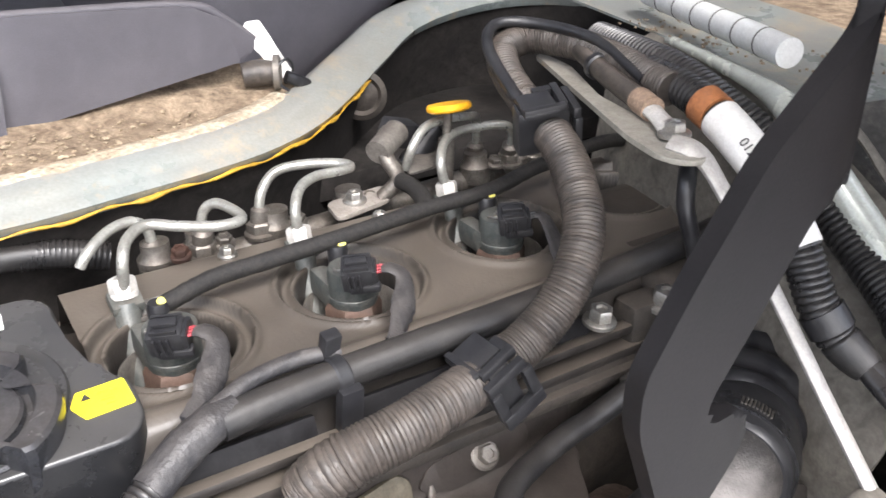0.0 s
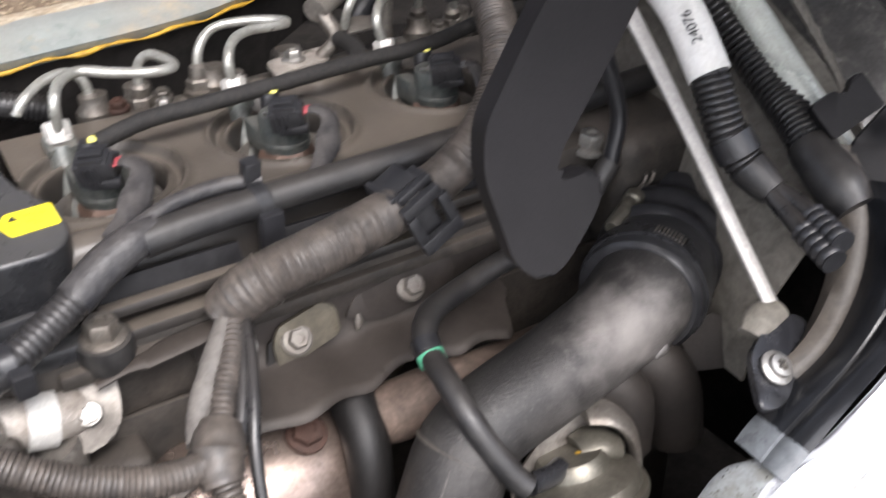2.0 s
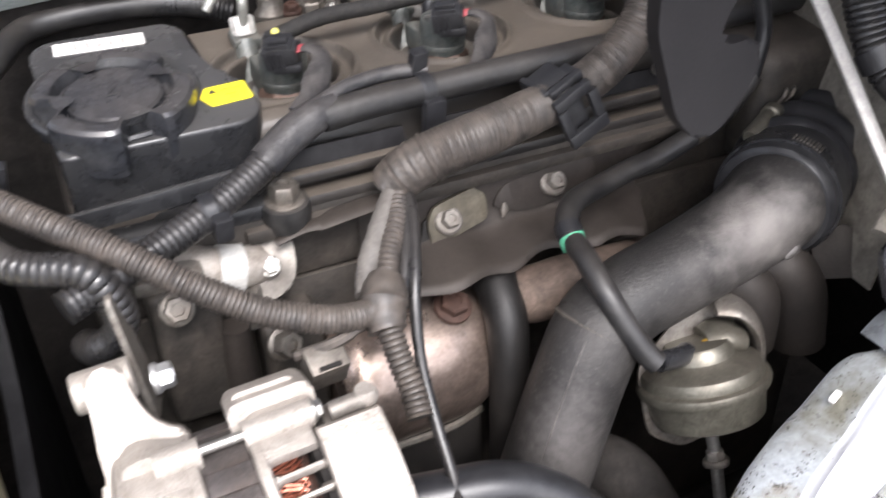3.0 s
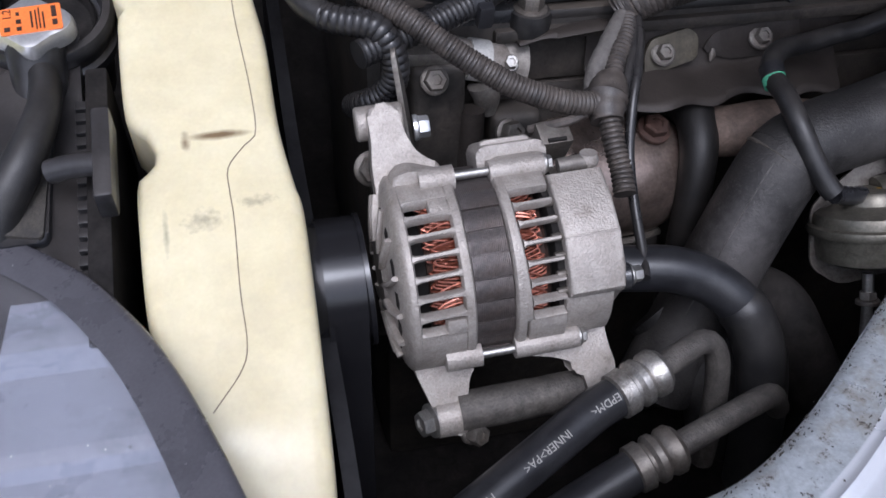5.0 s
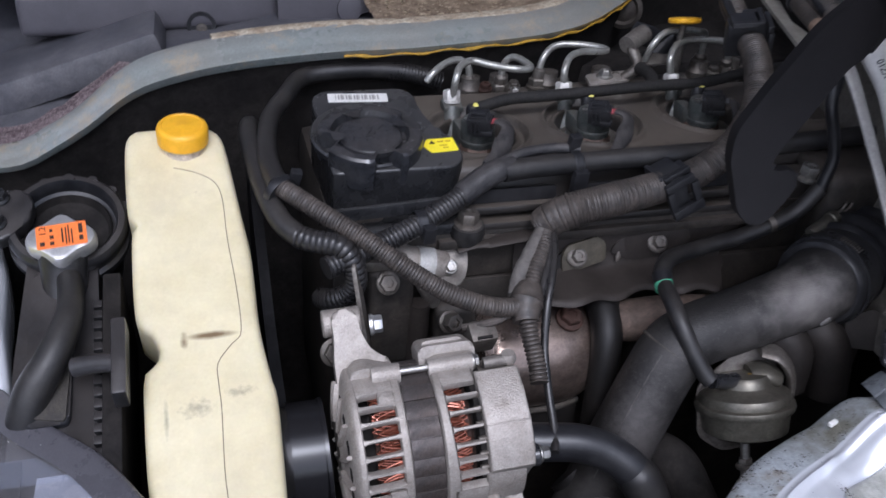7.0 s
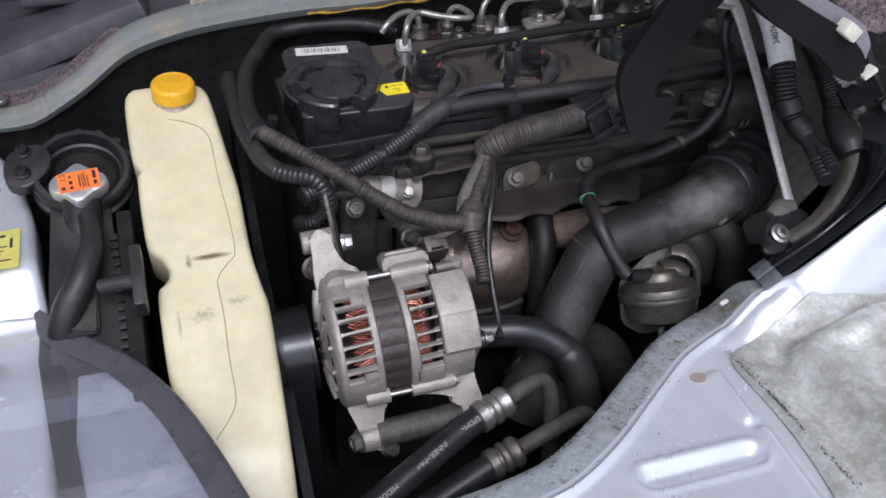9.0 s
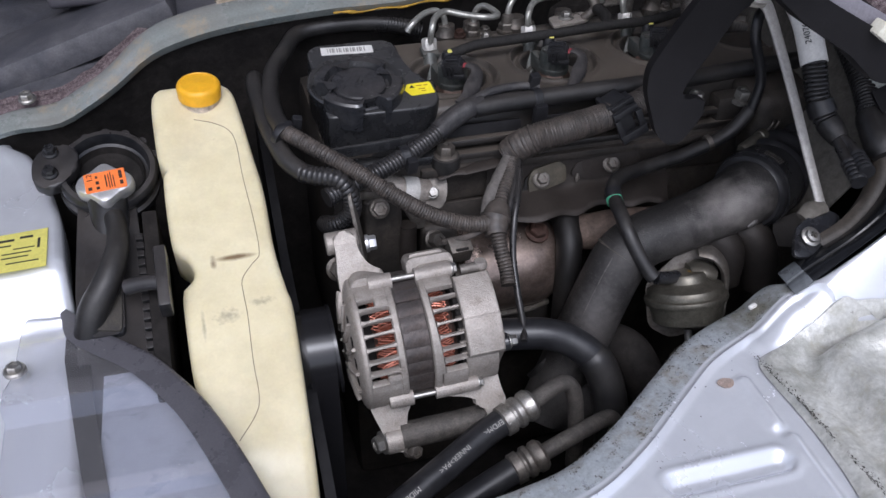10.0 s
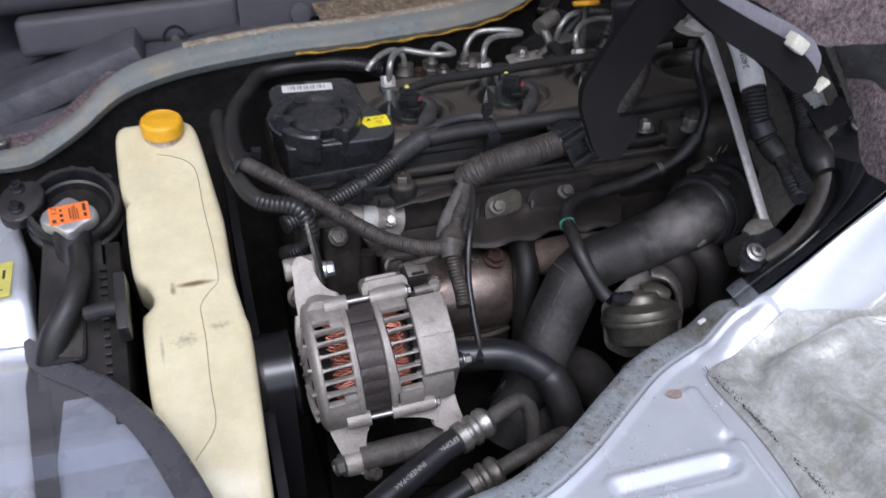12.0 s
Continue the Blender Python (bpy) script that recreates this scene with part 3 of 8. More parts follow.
single("dirt_crust", ribbon(rows), surface("pale_dirt_crust", (0.44, 0.385, 0.295), (0.26, 0.20, 0.14), 0.9, 0.95, 0, 70, 350, 1.0, 0.1, mottle=0.6), "pale crust of dried dirt on top of the painted lip", "dirt")
seal = [(*(Vector(q) + Vector((0, -0.0015, -0.0035 + 0.0010 * math.sin(i * 1.7)))), 0.0011 + 0.0006 * math.sin(i * 0.9) * math.sin(i * 2.3)) for i, q in enumerate(lip) if -0.01 < q[0] < 0.34]
single("seam_sealant", tube(seal, 0.0010, 8, 0.004, wobble=0.35, seed=3), M_SEALANT, "uneven bead of yellow sealant under the painted lip", "sealant")

# floor pan behind the lip
structure("floor_far", ribbon([[(x, y0, 0.842 - 0.09 * max(0, min(1, (-0.1 - x) / 0.2))), (x, 0.80, 0.83), (x, 1.5, 0.80)]
                               for x, y0 in ((-1.2, 0.508), (-0.6, 0.508), (-0.35, 0.508), (-0.25, 0.510), (-0.15, 0.512), (-0.05, 0.520), (0.1, 0.535), (0.18, 0.555), (0.22, 0.575))]), M_OLDCARPET, "dusty blue-grey trim on the cabin floor", "floor")
# Dark slab added in place of the shade seen through floor gaps.
structure("floor_under", box((-0.2, 1.05, 0.77), (2.2, 0.9, 0.02), 0.002), M_BAYDARK, "added dark slab that closes gaps behind the lip", "floor")
structure("floor_rear", box((0.95, 0.6, 0.83), (0.7, 1.8, 0.04), 0.003), M_DIRT, "worn brown floor behind the engine opening", "floor")
# Unseen roof; its edge and gaps shape sky light and pane reflections.
structure("roof", box((0, 0.505, 1.85), (2.6, 1.11, 0.05), 0.01), M_ROOF, "unseen pale roof slab that limits sky light", "ceiling")
structure("roof_bow", box((0, 1.245, 1.85), (2.6, 0.22, 0.05), 0.01), M_ROOF, "unseen slab between two gaps that reflect as bright bands", "ceiling")
# Unseen rail and wall bound the bright bands reflected in the pane.
structure("trim_roof_rail", box((0, 1.505, 1.82), (2.6, 0.10, 0.06), 0.02), M_CONSOLE, "unseen grey rail that ends the reflected sky band", "trim")
structure("wall_far_door", box((0, 1.52, 1.28), (2.6, 0.05, 1.06), 0.01), M_CONSOLE, "unseen grey wall that darkens the pane's reflection", "wall")
# Unseen cab ends, added to block sky from both sides.
structure("wall_dash", box((-1.2, 0.7, 0.95), (0.2, 1.7, 0.55), 0.03), M_CONSOLE, "unseen grey block that shuts out sky at the front", "wall")
structure("wall_cab_back", box((1.28, 0.7, 1.3), (0.05, 1.75, 1.1), 0.01), M_CONSOLE, "unseen grey wall that shuts out sky at the rear", "wall")


# near body panel: a pressed silver sheet with a lipped edge, a bead and a channel
EDGE = [(-0.15, -0.075), (-0.10, -0.045), (-0.055, -0.022), (-0.018, -0.006), (0.02, 0.000), (0.060, 0.010), (0.105, 0.036), (0.155, 0.074),
        (0.195, 0.103), (0.24, 0.123), (0.272, 0.131), (0.287, 0.129), (0.296, 0.118), (0.304, 0.1055), (0.33, 0.1010), (0.36, 0.0998), (0.40, 0.098), (0.46, 0.096), (0.55, 0.093)]


def smooth(a, b, x):
    t = min(1.0, max(0.0, (x - a) / (b - a)))
    return t * t * (3 - 2 * t)


def segment(px, py, ax, ay, bx, by):
    dx, dy = bx - ax, by - ay
    t = min(1, max(0, ((px - ax) * dx + (py - ay) * dy) / (dx * dx + dy * dy)))
    return math.hypot(px - ax - t * dx, py - ay - t * dy)


def base_height(x, y):
    rise = 0.025 * smooth(0.25, 0.289, x) + 0.855 * max(0, x - 0.289)
    w = smooth(0.064, 0.10, y) * (1 - 0.25 * smooth(0.105, 0.13, y))
    return 0.693 + 0.10 * max(0, x - 0.26) * (1 - w) + rise * w + 0.02 * smooth(0.0, -0.4, y)


def pressed(x, y, d):
    z = base_height(x, y)
    z -= 0.004 * (1 - smooth(0.0, 0.004, d))
    z += 0.0028 * math.exp(-((d - 0.031) / 0.0022) ** 2)
    z -= 0.0025 * smooth(0.029, 0.036, d)
    g = segment(x, y, 0.124, -0.0245, 0.200, -0.0240)
    z -= 0.0065 * (1 - smooth(0.003, 0.010, g))
    z += 0.0016 * math.exp(-((g - 0.0125) / 0.0028) ** 2)
    z += 0.0045 * (1 - smooth(0.001, 0.009, segment(x, y, 0.2170, 0.050, 0.2155, 0.006)))
    z += 0.0040 * (1 - smooth(0.001, 0.010, segment(x, y, 0.2190, -0.010, 0.2140, -0.075)))
    z += 0.0045 * (1 - smooth(0.002, 0.016, segment(x, y, 0.252, 0.083, 0.305, 0.088)))
    return z


edge = resample([(*e, 0) for e in EDGE], 0.0028)
steps = [0, 0.0006, 0.0015, 0.003, 0.005] + [0.005 + 0.002 * i for i in range(1, 96)] + [0.20, 0.22, 0.25, 0.30, 0.38, 0.5]
rows = []
for q in edge:
    row = []
    for s in steps:
        x, y = q[0] + 0.36 * s, q[1] - 0.93 * s
        row.append((x, y, pressed(x, y, s * 0.97)))
    rows.append([(q[0], q[1] + 0.001, base_height(*q[:2]) - 0.018)] + row)
structure("body_panel", ribbon(rows), M_SILVER, "pressed silver body panel beside the engine opening", "body panel", 50)

# grimy edge strip lying on the panel's lip
rows = []
for i, q in enumerate(edge):
    row = []
    for s in (0.0008, 0.0022, 0.008, 0.014, 0.020, 0.024, 0.0255):
        x, y = q[0] + 0.36 * s, q[1] - 0.93 * s
        row.append((x, y, pressed(x, y, s * 0.97) + 0.0012))
    if q[0] < 0.292:
        rows.append(row)
structure("trim_seal_strip", ribbon(rows), M_FLANGE, "pale grimy sealing strip along the panel edge", "trim", 50)

# coarse grey sheet beyond the panel's fold
PAD = [(0.2255, -0.085), (0.2340, -0.045), (0.2375, 0.0), (0.2360, 0.05), (0.2395, 0.066), (0.252, 0.073), (0.306, 0.085), (0.319, 0.082), (0.338, 0.079), (0.357, 0.076), (0.38, 0.074), (0.42, 0.078)]
rows = []
for q in resample([(*e, 0) for e in PAD], 0.004):
    row = []
    for s in [0, 0.001, 0.003, 0.006, 0.01] + [0.01 + 0.006 * i for i in range(1, 40)]:
        x, y = q[0] + 0.90 * s, q[1] - 0.42 * s
        d = smooth(0, 0.006, s)
        z = base_height(x, y) - 0.001 + 0.0065 * d - 0.0045 * smooth(0.016, 0.030, s) + 0.019 * smooth(0.036, 0.056, s) - 0.008 * smooth(0.066, 0.100, s) + 0.0045 * math.sin((x + 0.35 * y) * 75) * smooth(0.05, 0.08, s) + 0.006 * smooth(0.03, 0.10, s) * noise.noise(Vector((x * 14, y * 14, 0))) + 0.0008 * noise.noise(Vector((x * 90, y * 90, 3)))
        row.append((x, y, z))
    rows.append(row)
pad = structure("sealed_sheet", ribbon(rows), M_PAD, "coarse grey sealed sheet metal beside the silver panel", "body panel", 60)

# crumbs, flakes and a stone on the panel
rng = random.Random(5)
crumbs = []


def flake(x, y, z, r, turn, stretch):
    b = bmesh.new()
    bmesh.ops.create_icosphere(b, subdivisions=1, radius=r)
    for v in b.verts:
        v.co *= rng.uniform(0.5, 1.4)
    bmesh.ops.transform(b, matrix=pose(x, y, z, 0, 0, turn) @ Matrix.Diagonal((stretch, 1, 0.35, 1)), verts=b.verts)
    crumbs.append(b)


for i in range(22):
    k = rng.randrange(60, len(edge) - 95)
    s0 = rng.choice((0.0018, 0.003, 0.0045, 0.020, 0.0235))
    for _ in range(rng.choice((8, 16, 34))):
        q = edge[min(len(edge) - 60, max(20, int(k + rng.gauss(0, 3.2))))]
        s = min(0.025, max(0.001, s0 + rng.gauss(0, 0.0011)))
        x, y = q[0] + 0.36 * s + rng.gauss(0, 0.001), q[1] - 0.93 * s + rng.gauss(0, 0.0006)
        flake(x, y, pressed(x, y, s * 0.97) + 0.0012, rng.choice((0.00014, 0.0002, 0.0003, 0.0004)), 30 + rng.gauss(0, 14), rng.uniform(1.5, 4.0))
for i in range(60):
    q = edge[rng.randrange(30, len(edge) - 100)]
    s = rng.uniform(0.002, 0.05)
    x, y = q[0] + 0.36 * s, q[1] - 0.93 * s
    flake(x, y, pressed(x, y, s * 0.97) + 0.0012, rng.choice((0.0002, 0.0003, 0.0005)), rng.uniform(0, 180), 1.4)
for i in range(34):
    k0 = rng.random()
    for _ in range(rng.choice((6, 14, 30))):
        k = k0 + rng.gauss(0, 0.05)
        x = 0.2375 + 0.004 * k + abs(rng.gauss(0, 0.0022)) - 0.010 * max(0, 0.35 - k)
        y = 0.06 - 0.13 * k
        flake(x, y, base_height(x, y) + 0.0057, rng.choice((0.00015, 0.0002, 0.0003, 0.0005)), rng.uniform(60, 120), rng.uniform(1.0, 2.6))
single("grit", join(*crumbs), M_GRIME, "dark grit and flakes along the panel edge", "grit", kind="stuff")
single("pebble", box((0.262, 0.116, base_height(0.262, 0.116) + 0.005), (0.008, 0.0035, 0.003), 0.0012, (0, 0, 20)), M_WHITE, "small white flake lying on the panel edge", "flake")
single("rust_spot", prism([(0.0065 * math.cos(a) * (1 + 0.1 * math.sin(3 * a)), 0.005 * math.sin(a)) for a in (i * 0.4 for i in range(16))], (0.203, 0.052, 0.6925), (1, 0, 0), (0, 1, 0), 0.0006),
       surface("brown_stain", (0.36, 0.29, 0.25), (0.28, 0.2, 0.16), 0.6, 0.6, 0.1, 60, 600, 0.2), "flat round brown stain on the silver panel", "stain")

# black tape over the panel's edge and the bracket under it
def pillar_foot(k):
    """Where the silver pillar meets the black tape, k metres up from the panel."""
    return Vector((0.289, 0.103, 0.719)) + Vector((0.760, -0.030, 0.650)) * k


RIM = resample([(0.294, 0.134, 0.716), (0.304, 0.135, 0.7225), (0.322, 0.133, 0.735), (0.344, 0.132, 0.747), (0.365, 0.137, 0.759), (0.383, 0.145, 0.776), (0.394, 0.156, 0.795), (0.400, 0.172, 0.815), (0.404, 0.190, 0.830)], 0.002)


def tape_top(k):
    """The tape's far border along the bulkhead."""
    i = min(max(k + 0.012, 0) / 0.002, len(RIM) - 1.001)
    return Vector(RIM[int(i)]).lerp(Vector(RIM[int(i) + 1]), i % 1)


def wrap(ks):
    out = []
    for k, m in ks:
        a, b = pillar_foot(k), tape_top(m)
        n = Vector((-0.55, -0.35, 0.6)).normalized()
        out.append([a.lerp(b, f) + n * (0.006 * math.sin(math.pi * f) - 0.004 * math.exp(-((f - 0.45) / 0.07) ** 2)) for f in (0, 0.04, 0.12, 0.25, 0.38, 0.45, 0.52, 0.65, 0.8, 0.92, 1.0)])
    return solid(ribbon(out), 0.0012)


def edge_tape():
    t = thing("edge_tape", "glossy black tape wrapped over the pillar foot", "tape", (0.30, 0.125, 0.705))
    part("strip", wrap([(0.0165 + 0.010 * i, 0.004 + 0.0098 * i) for i in range(15)]), M_BLACKTAPE, t, sharp=50)
    part("folded_end", wrap([(0.0, -0.013), (0.006, -0.007), (0.012, -0.001), (0.0170, 0.0045)]), M_GREYTAPE, t, "grey worn end of the tape", sharp=50)


edge_tape()

# left body panel and its rolled edge
LEFT = [(-0.335, 0.52), (-0.325, 0.485), (-0.307, 0.462), (-0.288, 0.41), (-0.274, 0.35), (-0.268, 0.30), (-0.265, 0.262), (-0.262, 0.22), (-0.255, 0.10), (-0.245, -0.10), (-0.24, -0.35)]
rows = []
for q in resample([(*e, 0) for e in LEFT], 0.008):
    z = 0.690 + 0.046 * smooth(0.235, 0.275, q[1])
    row = [(q[0] + 0.002, q[1], z - 0.03), (q[0] + 0.002, q[1], z - 0.006), (q[0], q[1], z - 0.001), (q[0] - 0.006, q[1], z + 0.001), (q[0] - 0.020, q[1], z), (q[0] - 0.026, q[1], z - 0.002), (q[0] - 0.07, q[1], z - 0.002), (q[0] - 0.3, q[1], z + 0.01)]
    rows.append(row)
structure("body_panel_front", solid(ribbon(rows), 0.001), M_SILVER, "silver body panel in front of the radiator", "body panel", 50)


# ---- things at the front: tank, radiator, smoked cover ----
TILT_U, TILT_V = Vector((1, 0, 0)), Vector((0, 0.888, 0.459))
TANK_O = Vector((0, 0.385, 0.82))


def on_tank(x, y, lift=0.0):
    """A point of the tank's sloping face."""
    v = (y - 0.385) / 0.888
    return TANK_O + TILT_U * x + TILT_V * v + TILT_U.cross(TILT_V) * lift


def coolant_tank():
    t = thing("coolant_reservoir", "tall ivory plastic coolant reservoir with a stained face", "coolant reservoir", (-0.14, 0.24, 0.56))
    right = [(-0.106, -0.030), (-0.100, 0.060), (-0.0985, 0.093), (-0.0955, 0.186), (-0.098, 0.207), (-0.102, 0.24), (-0.1025, 0.288), (-0.106, 0.319), (-0.112, 0.368), (-0.116, 0.382), (-0.126, 0.389)]
    left = [(-0.172, 0.390), (-0.181, 0.385), (-0.184, 0.372), (-0.183, 0.325), (-0.177, 0.316), (-0.181, 0.307), (-0.180, 0.252), (-0.171, 0.240), (-0.1665, 0.230),
            (-0.1685, 0.222), (-0.176, 0.2155), (-0.177, 0.19), (-0.176, 0.15), (-0.171, 0.12), (-0.169, 0.093), (-0.167, 0.06), (-0.160, -0.030)]
    poly = [(x, (y - 0.385) / 0.888) for x, y in right + left]
    n = TILT_U.cross(TILT_V)
    bm = bmesh.new()
    dense = resample([(a, b, 0) for a, b in poly + poly[:1]], 0.006)[:-1]
    va, vb = -0.3228, -0.3348
    for level in (va, vb):
        for side in (-1, 1):
            near = min((q for q in dense if (q[0] + 0.135) * side > 0), key=lambda q: abs(q[1] - level))
            near[1] = level
    slope = [TILT_V, Vector((0, 0.81, 0.5864)), Vector((0, 0.72, 0.694))]

    def fold(x, v, drop):
        a, b, c = max(v, va), min(max(v, vb), va) - va, min(v, vb) - vb
        k = 0 if v > va else (1 if v > vb else 2)
        return TANK_O + TILT_U * x + slope[0] * a + slope[1] * b + slope[2] * c - TILT_U.cross(slope[k]) * drop

    rings = []
    for inset, drop in ((0.010, 0.0), (0.005, 0.0004), (0.0022, 0.0018), (0.0006, 0.0042), (0.0, 0.008), (0.0, 0.045), (0.003, 0.052), (0.008, 0.055)):
        ring = []
        for i, q in enumerate(dense):
            a, b = dense[i - 1], dense[(i + 1) % len(dense)]
            t2 = Vector((b[0] - a[0], b[1] - a[1])).normalized()
            inn = Vector((-t2.y, t2.x)) * inset
            ring.append(bm.verts.new(fold(q[0] + inn.x, q[1] + inn.y, drop)))
        rings.append(ring)
    for a, b in zip(rings, rings[1:]):
        for i in range(len(a)):
            j = (i + 1) % len(a)
            bm.faces.new((a[i], a[j], b[j], b[i]))
    for ring in (rings[0], rings[-1]):
        upper = [v for v, q in zip(ring, dense) if q[1] >= va - 1e-6]
        middle = [v for v, q in zip(ring, dense) if vb - 1e-6 <= q[1] <= va + 1e-6]
        lower = [v for v, q in zip(ring, dense) if q[1] <= vb + 1e-6]
        for loop in (upper, middle, lower):
            bm.faces.new(loop)
    bmesh.ops.triangulate(bm, faces=[f for f in bm.faces if len(f.verts) > 4])
    part("body", bm, M_TANK, t)
    cap = (-0.1425, 0.3775, 0.8025)
    part("neck", lathe([(0.0150, -0.008), (0.0165, 0.0), (0.0165, 0.006), (0.0155, 0.008), (0.0155, 0.015)], cap, (0.02, -0.16, 1), 40), M_NECK, t, "dusty screw neck")
    c = part("screw_cap", lathe([(0.0172, 0.0145), (0.0181, 0.0153), (0.0184, 0.0250), (0.0177, 0.0270), (0.0163, 0.0284), (0.0145, 0.0288), (0.0141, 0.0283), (0.002, 0.0283), (0.001, 0.0288)], cap, (0.02, -0.16, 1), 56), M_YELLOW, t, "yellow plastic screw cap")
    # moulding seam along the face and scuffs
    seam = [(-0.150, 0.356), (-0.135, 0.351), (-0.123, 0.343), (-0.1185, 0.33), (-0.1175, 0.30), (-0.1145, 0.262), (-0.1145, 0.235), (-0.121, 0.228), (-0.1305, 0.217), (-0.1312, 0.205), (-0.1306, 0.1894), (-0.1317, 0.1556), (-0.1313, 0.1317), (-0.1354, 0.1199), (-0.1496, 0.1042)]
    part("mould_seam", tube([on_tank(x, y, 0.0) for x, y in seam], 0.00038, 6, 0.004), surface("tank_seam", (0.26, 0.21, 0.14), None, 0.5, 0.6, 0, 50, 500, 0), t)
    return t


coolant_tank()


def radiator():
    t = thing("radiator", "black radiator end tank with a labelled steel filler cap", "radiator", (-0.225, 0.24, 0.5))
    u, v = Vector((1, 0, 0)), Vector((0, 0.93, 0.37))
    part("end_tank", prism(rounded([(-0.258, -0.24), (-0.212, -0.24), (-0.205, -0.05), (-0.208, 0.06), (-0.252, 0.06), (-0.258, -0.05)], 0.012), (0, 0.30, 0.738), u, v, 0.07, 0.006, 3), M_SHROUD, t)
    part("raised_rib", prism(rounded([(-0.25, -0.10), (-0.222, -0.10), (-0.220, 0.02), (-0.248, 0.02)], 0.006), (0, 0.30, 0.744), u, v, 0.012, 0.004, 3), M_SHROUD, t)
    for i in range(26):
        part("fin_clip", box((-0.2065 + 0.0006 * i * 0.2, 0.292 - 0.0079 * i, 0.735 - 0.0031 * i), (0.006, 0.006, 0.007), 0.0008, (21.7, 0, 0)), M_SHROUD, t)
    part("core", box((-0.196, 0.20, 0.66), (0.012, 0.26, 0.10), 0.002, (21.7, 0, 0)), M_BAYDARK, t)
    part("bracket", box((-0.1875, 0.211, 0.747), (0.009, 0.052, 0.020), 0.002, (24, 0, 0)), M_SHROUD, t)
    part("bracket_bar", tube([(-0.216, 0.222, 0.738), (-0.203, 0.219, 0.742), (-0.187, 0.213, 0.745)], 0.0062, 12), M_SHROUD, t)
    part("foam_patch", prism(rounded([(-0.246, -0.095), (-0.224, -0.10), (-0.222, -0.06), (-0.228, -0.045), (-0.245, -0.05)], 0.004), (0, 0.30, 0.7465), u, v, 0.004, 0.001), M_GRIME, t, "crumbling black foam patch")
    part("filler_neck", tube([(-0.2275, 0.320, 0.770, 0.0165), (-0.2275, 0.318, 0.760, 0.0160), (-0.228, 0.312, 0.745, 0.015), (-0.23, 0.30, 0.72, 0.015)], 0.016, 24), M_SHROUD, t)
    return t


the_radiator = radiator()


def radiator_cap(t):
    at = Vector((-0.2265, 0.317, 0.7765))
    lean = Euler((radians(24), 0, 0)).to_matrix()
    bm = bmesh.new()
    rings = []
    for k, z in ((0.78, -0.010), (0.98, -0.0095), (1.0, -0.006), (0.985, -0.001), (0.93, 0.0016), (0.80, 0.0024), (0.3, 0.0022), (0.02, 0.0022)):
        ring = []
        for i in range(64):
            a = 2 * math.pi * i / 64
            r = 0.0176 + 0.0066 * max(0, math.cos(a * 2)) ** 1.4 + 0.0034 * max(0, -math.cos(a * 2)) ** 4
            r = 0.95 * (r if k > 0.7 else 0.0170 * k / 0.93)
            ring.append(bm.verts.new(at + lean @ Vector((math.cos(a) * r * (k if k > 0.7 else 1), math.sin(a) * r * (k if k > 0.7 else 1), z))))
        rings.append(ring)
    for a, b in zip(rings, rings[1:]):
        for i in range(64):
            j = (i + 1) % 64
            bm.faces.new((a[i], a[j], b[j], b[i]))
    bm.faces.new(rings[0])
    bm.faces.new(rings[-1])
    shell = part("filler_cap", bm, M_CHROME, t, "pressed steel radiator cap")
    top = at + lean @ Vector((0.001, 0, 0.0028))
    u, v = lean @ Vector((1, 0.10, 0)), lean @ Vector((-0.10, 1, 0))
    lab = part("label", prism(rounded([(-0.0160, -0.0092), (0.0160, -0.0092), (0.0160, 0.0100), (-0.0160, 0.0100)], 0.0015), top, u, v, 0.0004), M_ORANGE, shell, "faded orange paper label")
    bars([(0.0000, -0.0060, 0.0011, 0.0120), (0.0024, -0.0075, 0.0008, 0.0140), (0.0042, -0.0070, 0.0008, 0.0150), (0.0062, -0.0075, 0.0008, 0.0120), (0.0110, -0.0060, 0.0026, 0.0040), (0.0110, 0.0000, 0.0026, 0.0080),
          (-0.0075, -0.0070, 0.0026, 0.0026), (-0.0075, -0.0020, 0.0026, 0.0030), (-0.0072, 0.0040, 0.0018, 0.0024), (-0.0138, -0.0068, 0.0030, 0.0030)], top, u, v, M_RUST, shell)
    writing("1.2", 0.0062, top + lean @ Vector((-0.0120, 0.0040, 0)), v, -u, M_RUST, shell, "pressure_number", 0.0005)
    return t


radiator_cap(the_radiator)
single("radiator_hose", tube([(-0.224, 0.304, 0.752, 0.008), (-0.221, 0.286, 0.752, 0.0085), (-0.2205, 0.260, 0.750, 0.0088), (-0.230, 0.236, 0.737, 0.0105), (-0.245, 0.223, 0.716, 0.0115), (-0.254, 0.216, 0.680, 0.0115), (-0.258, 0.21, 0.63, 0.0115)], 0.01, 18), M_RUBBER,
       "black rubber overflow hose on the radiator", "hose")


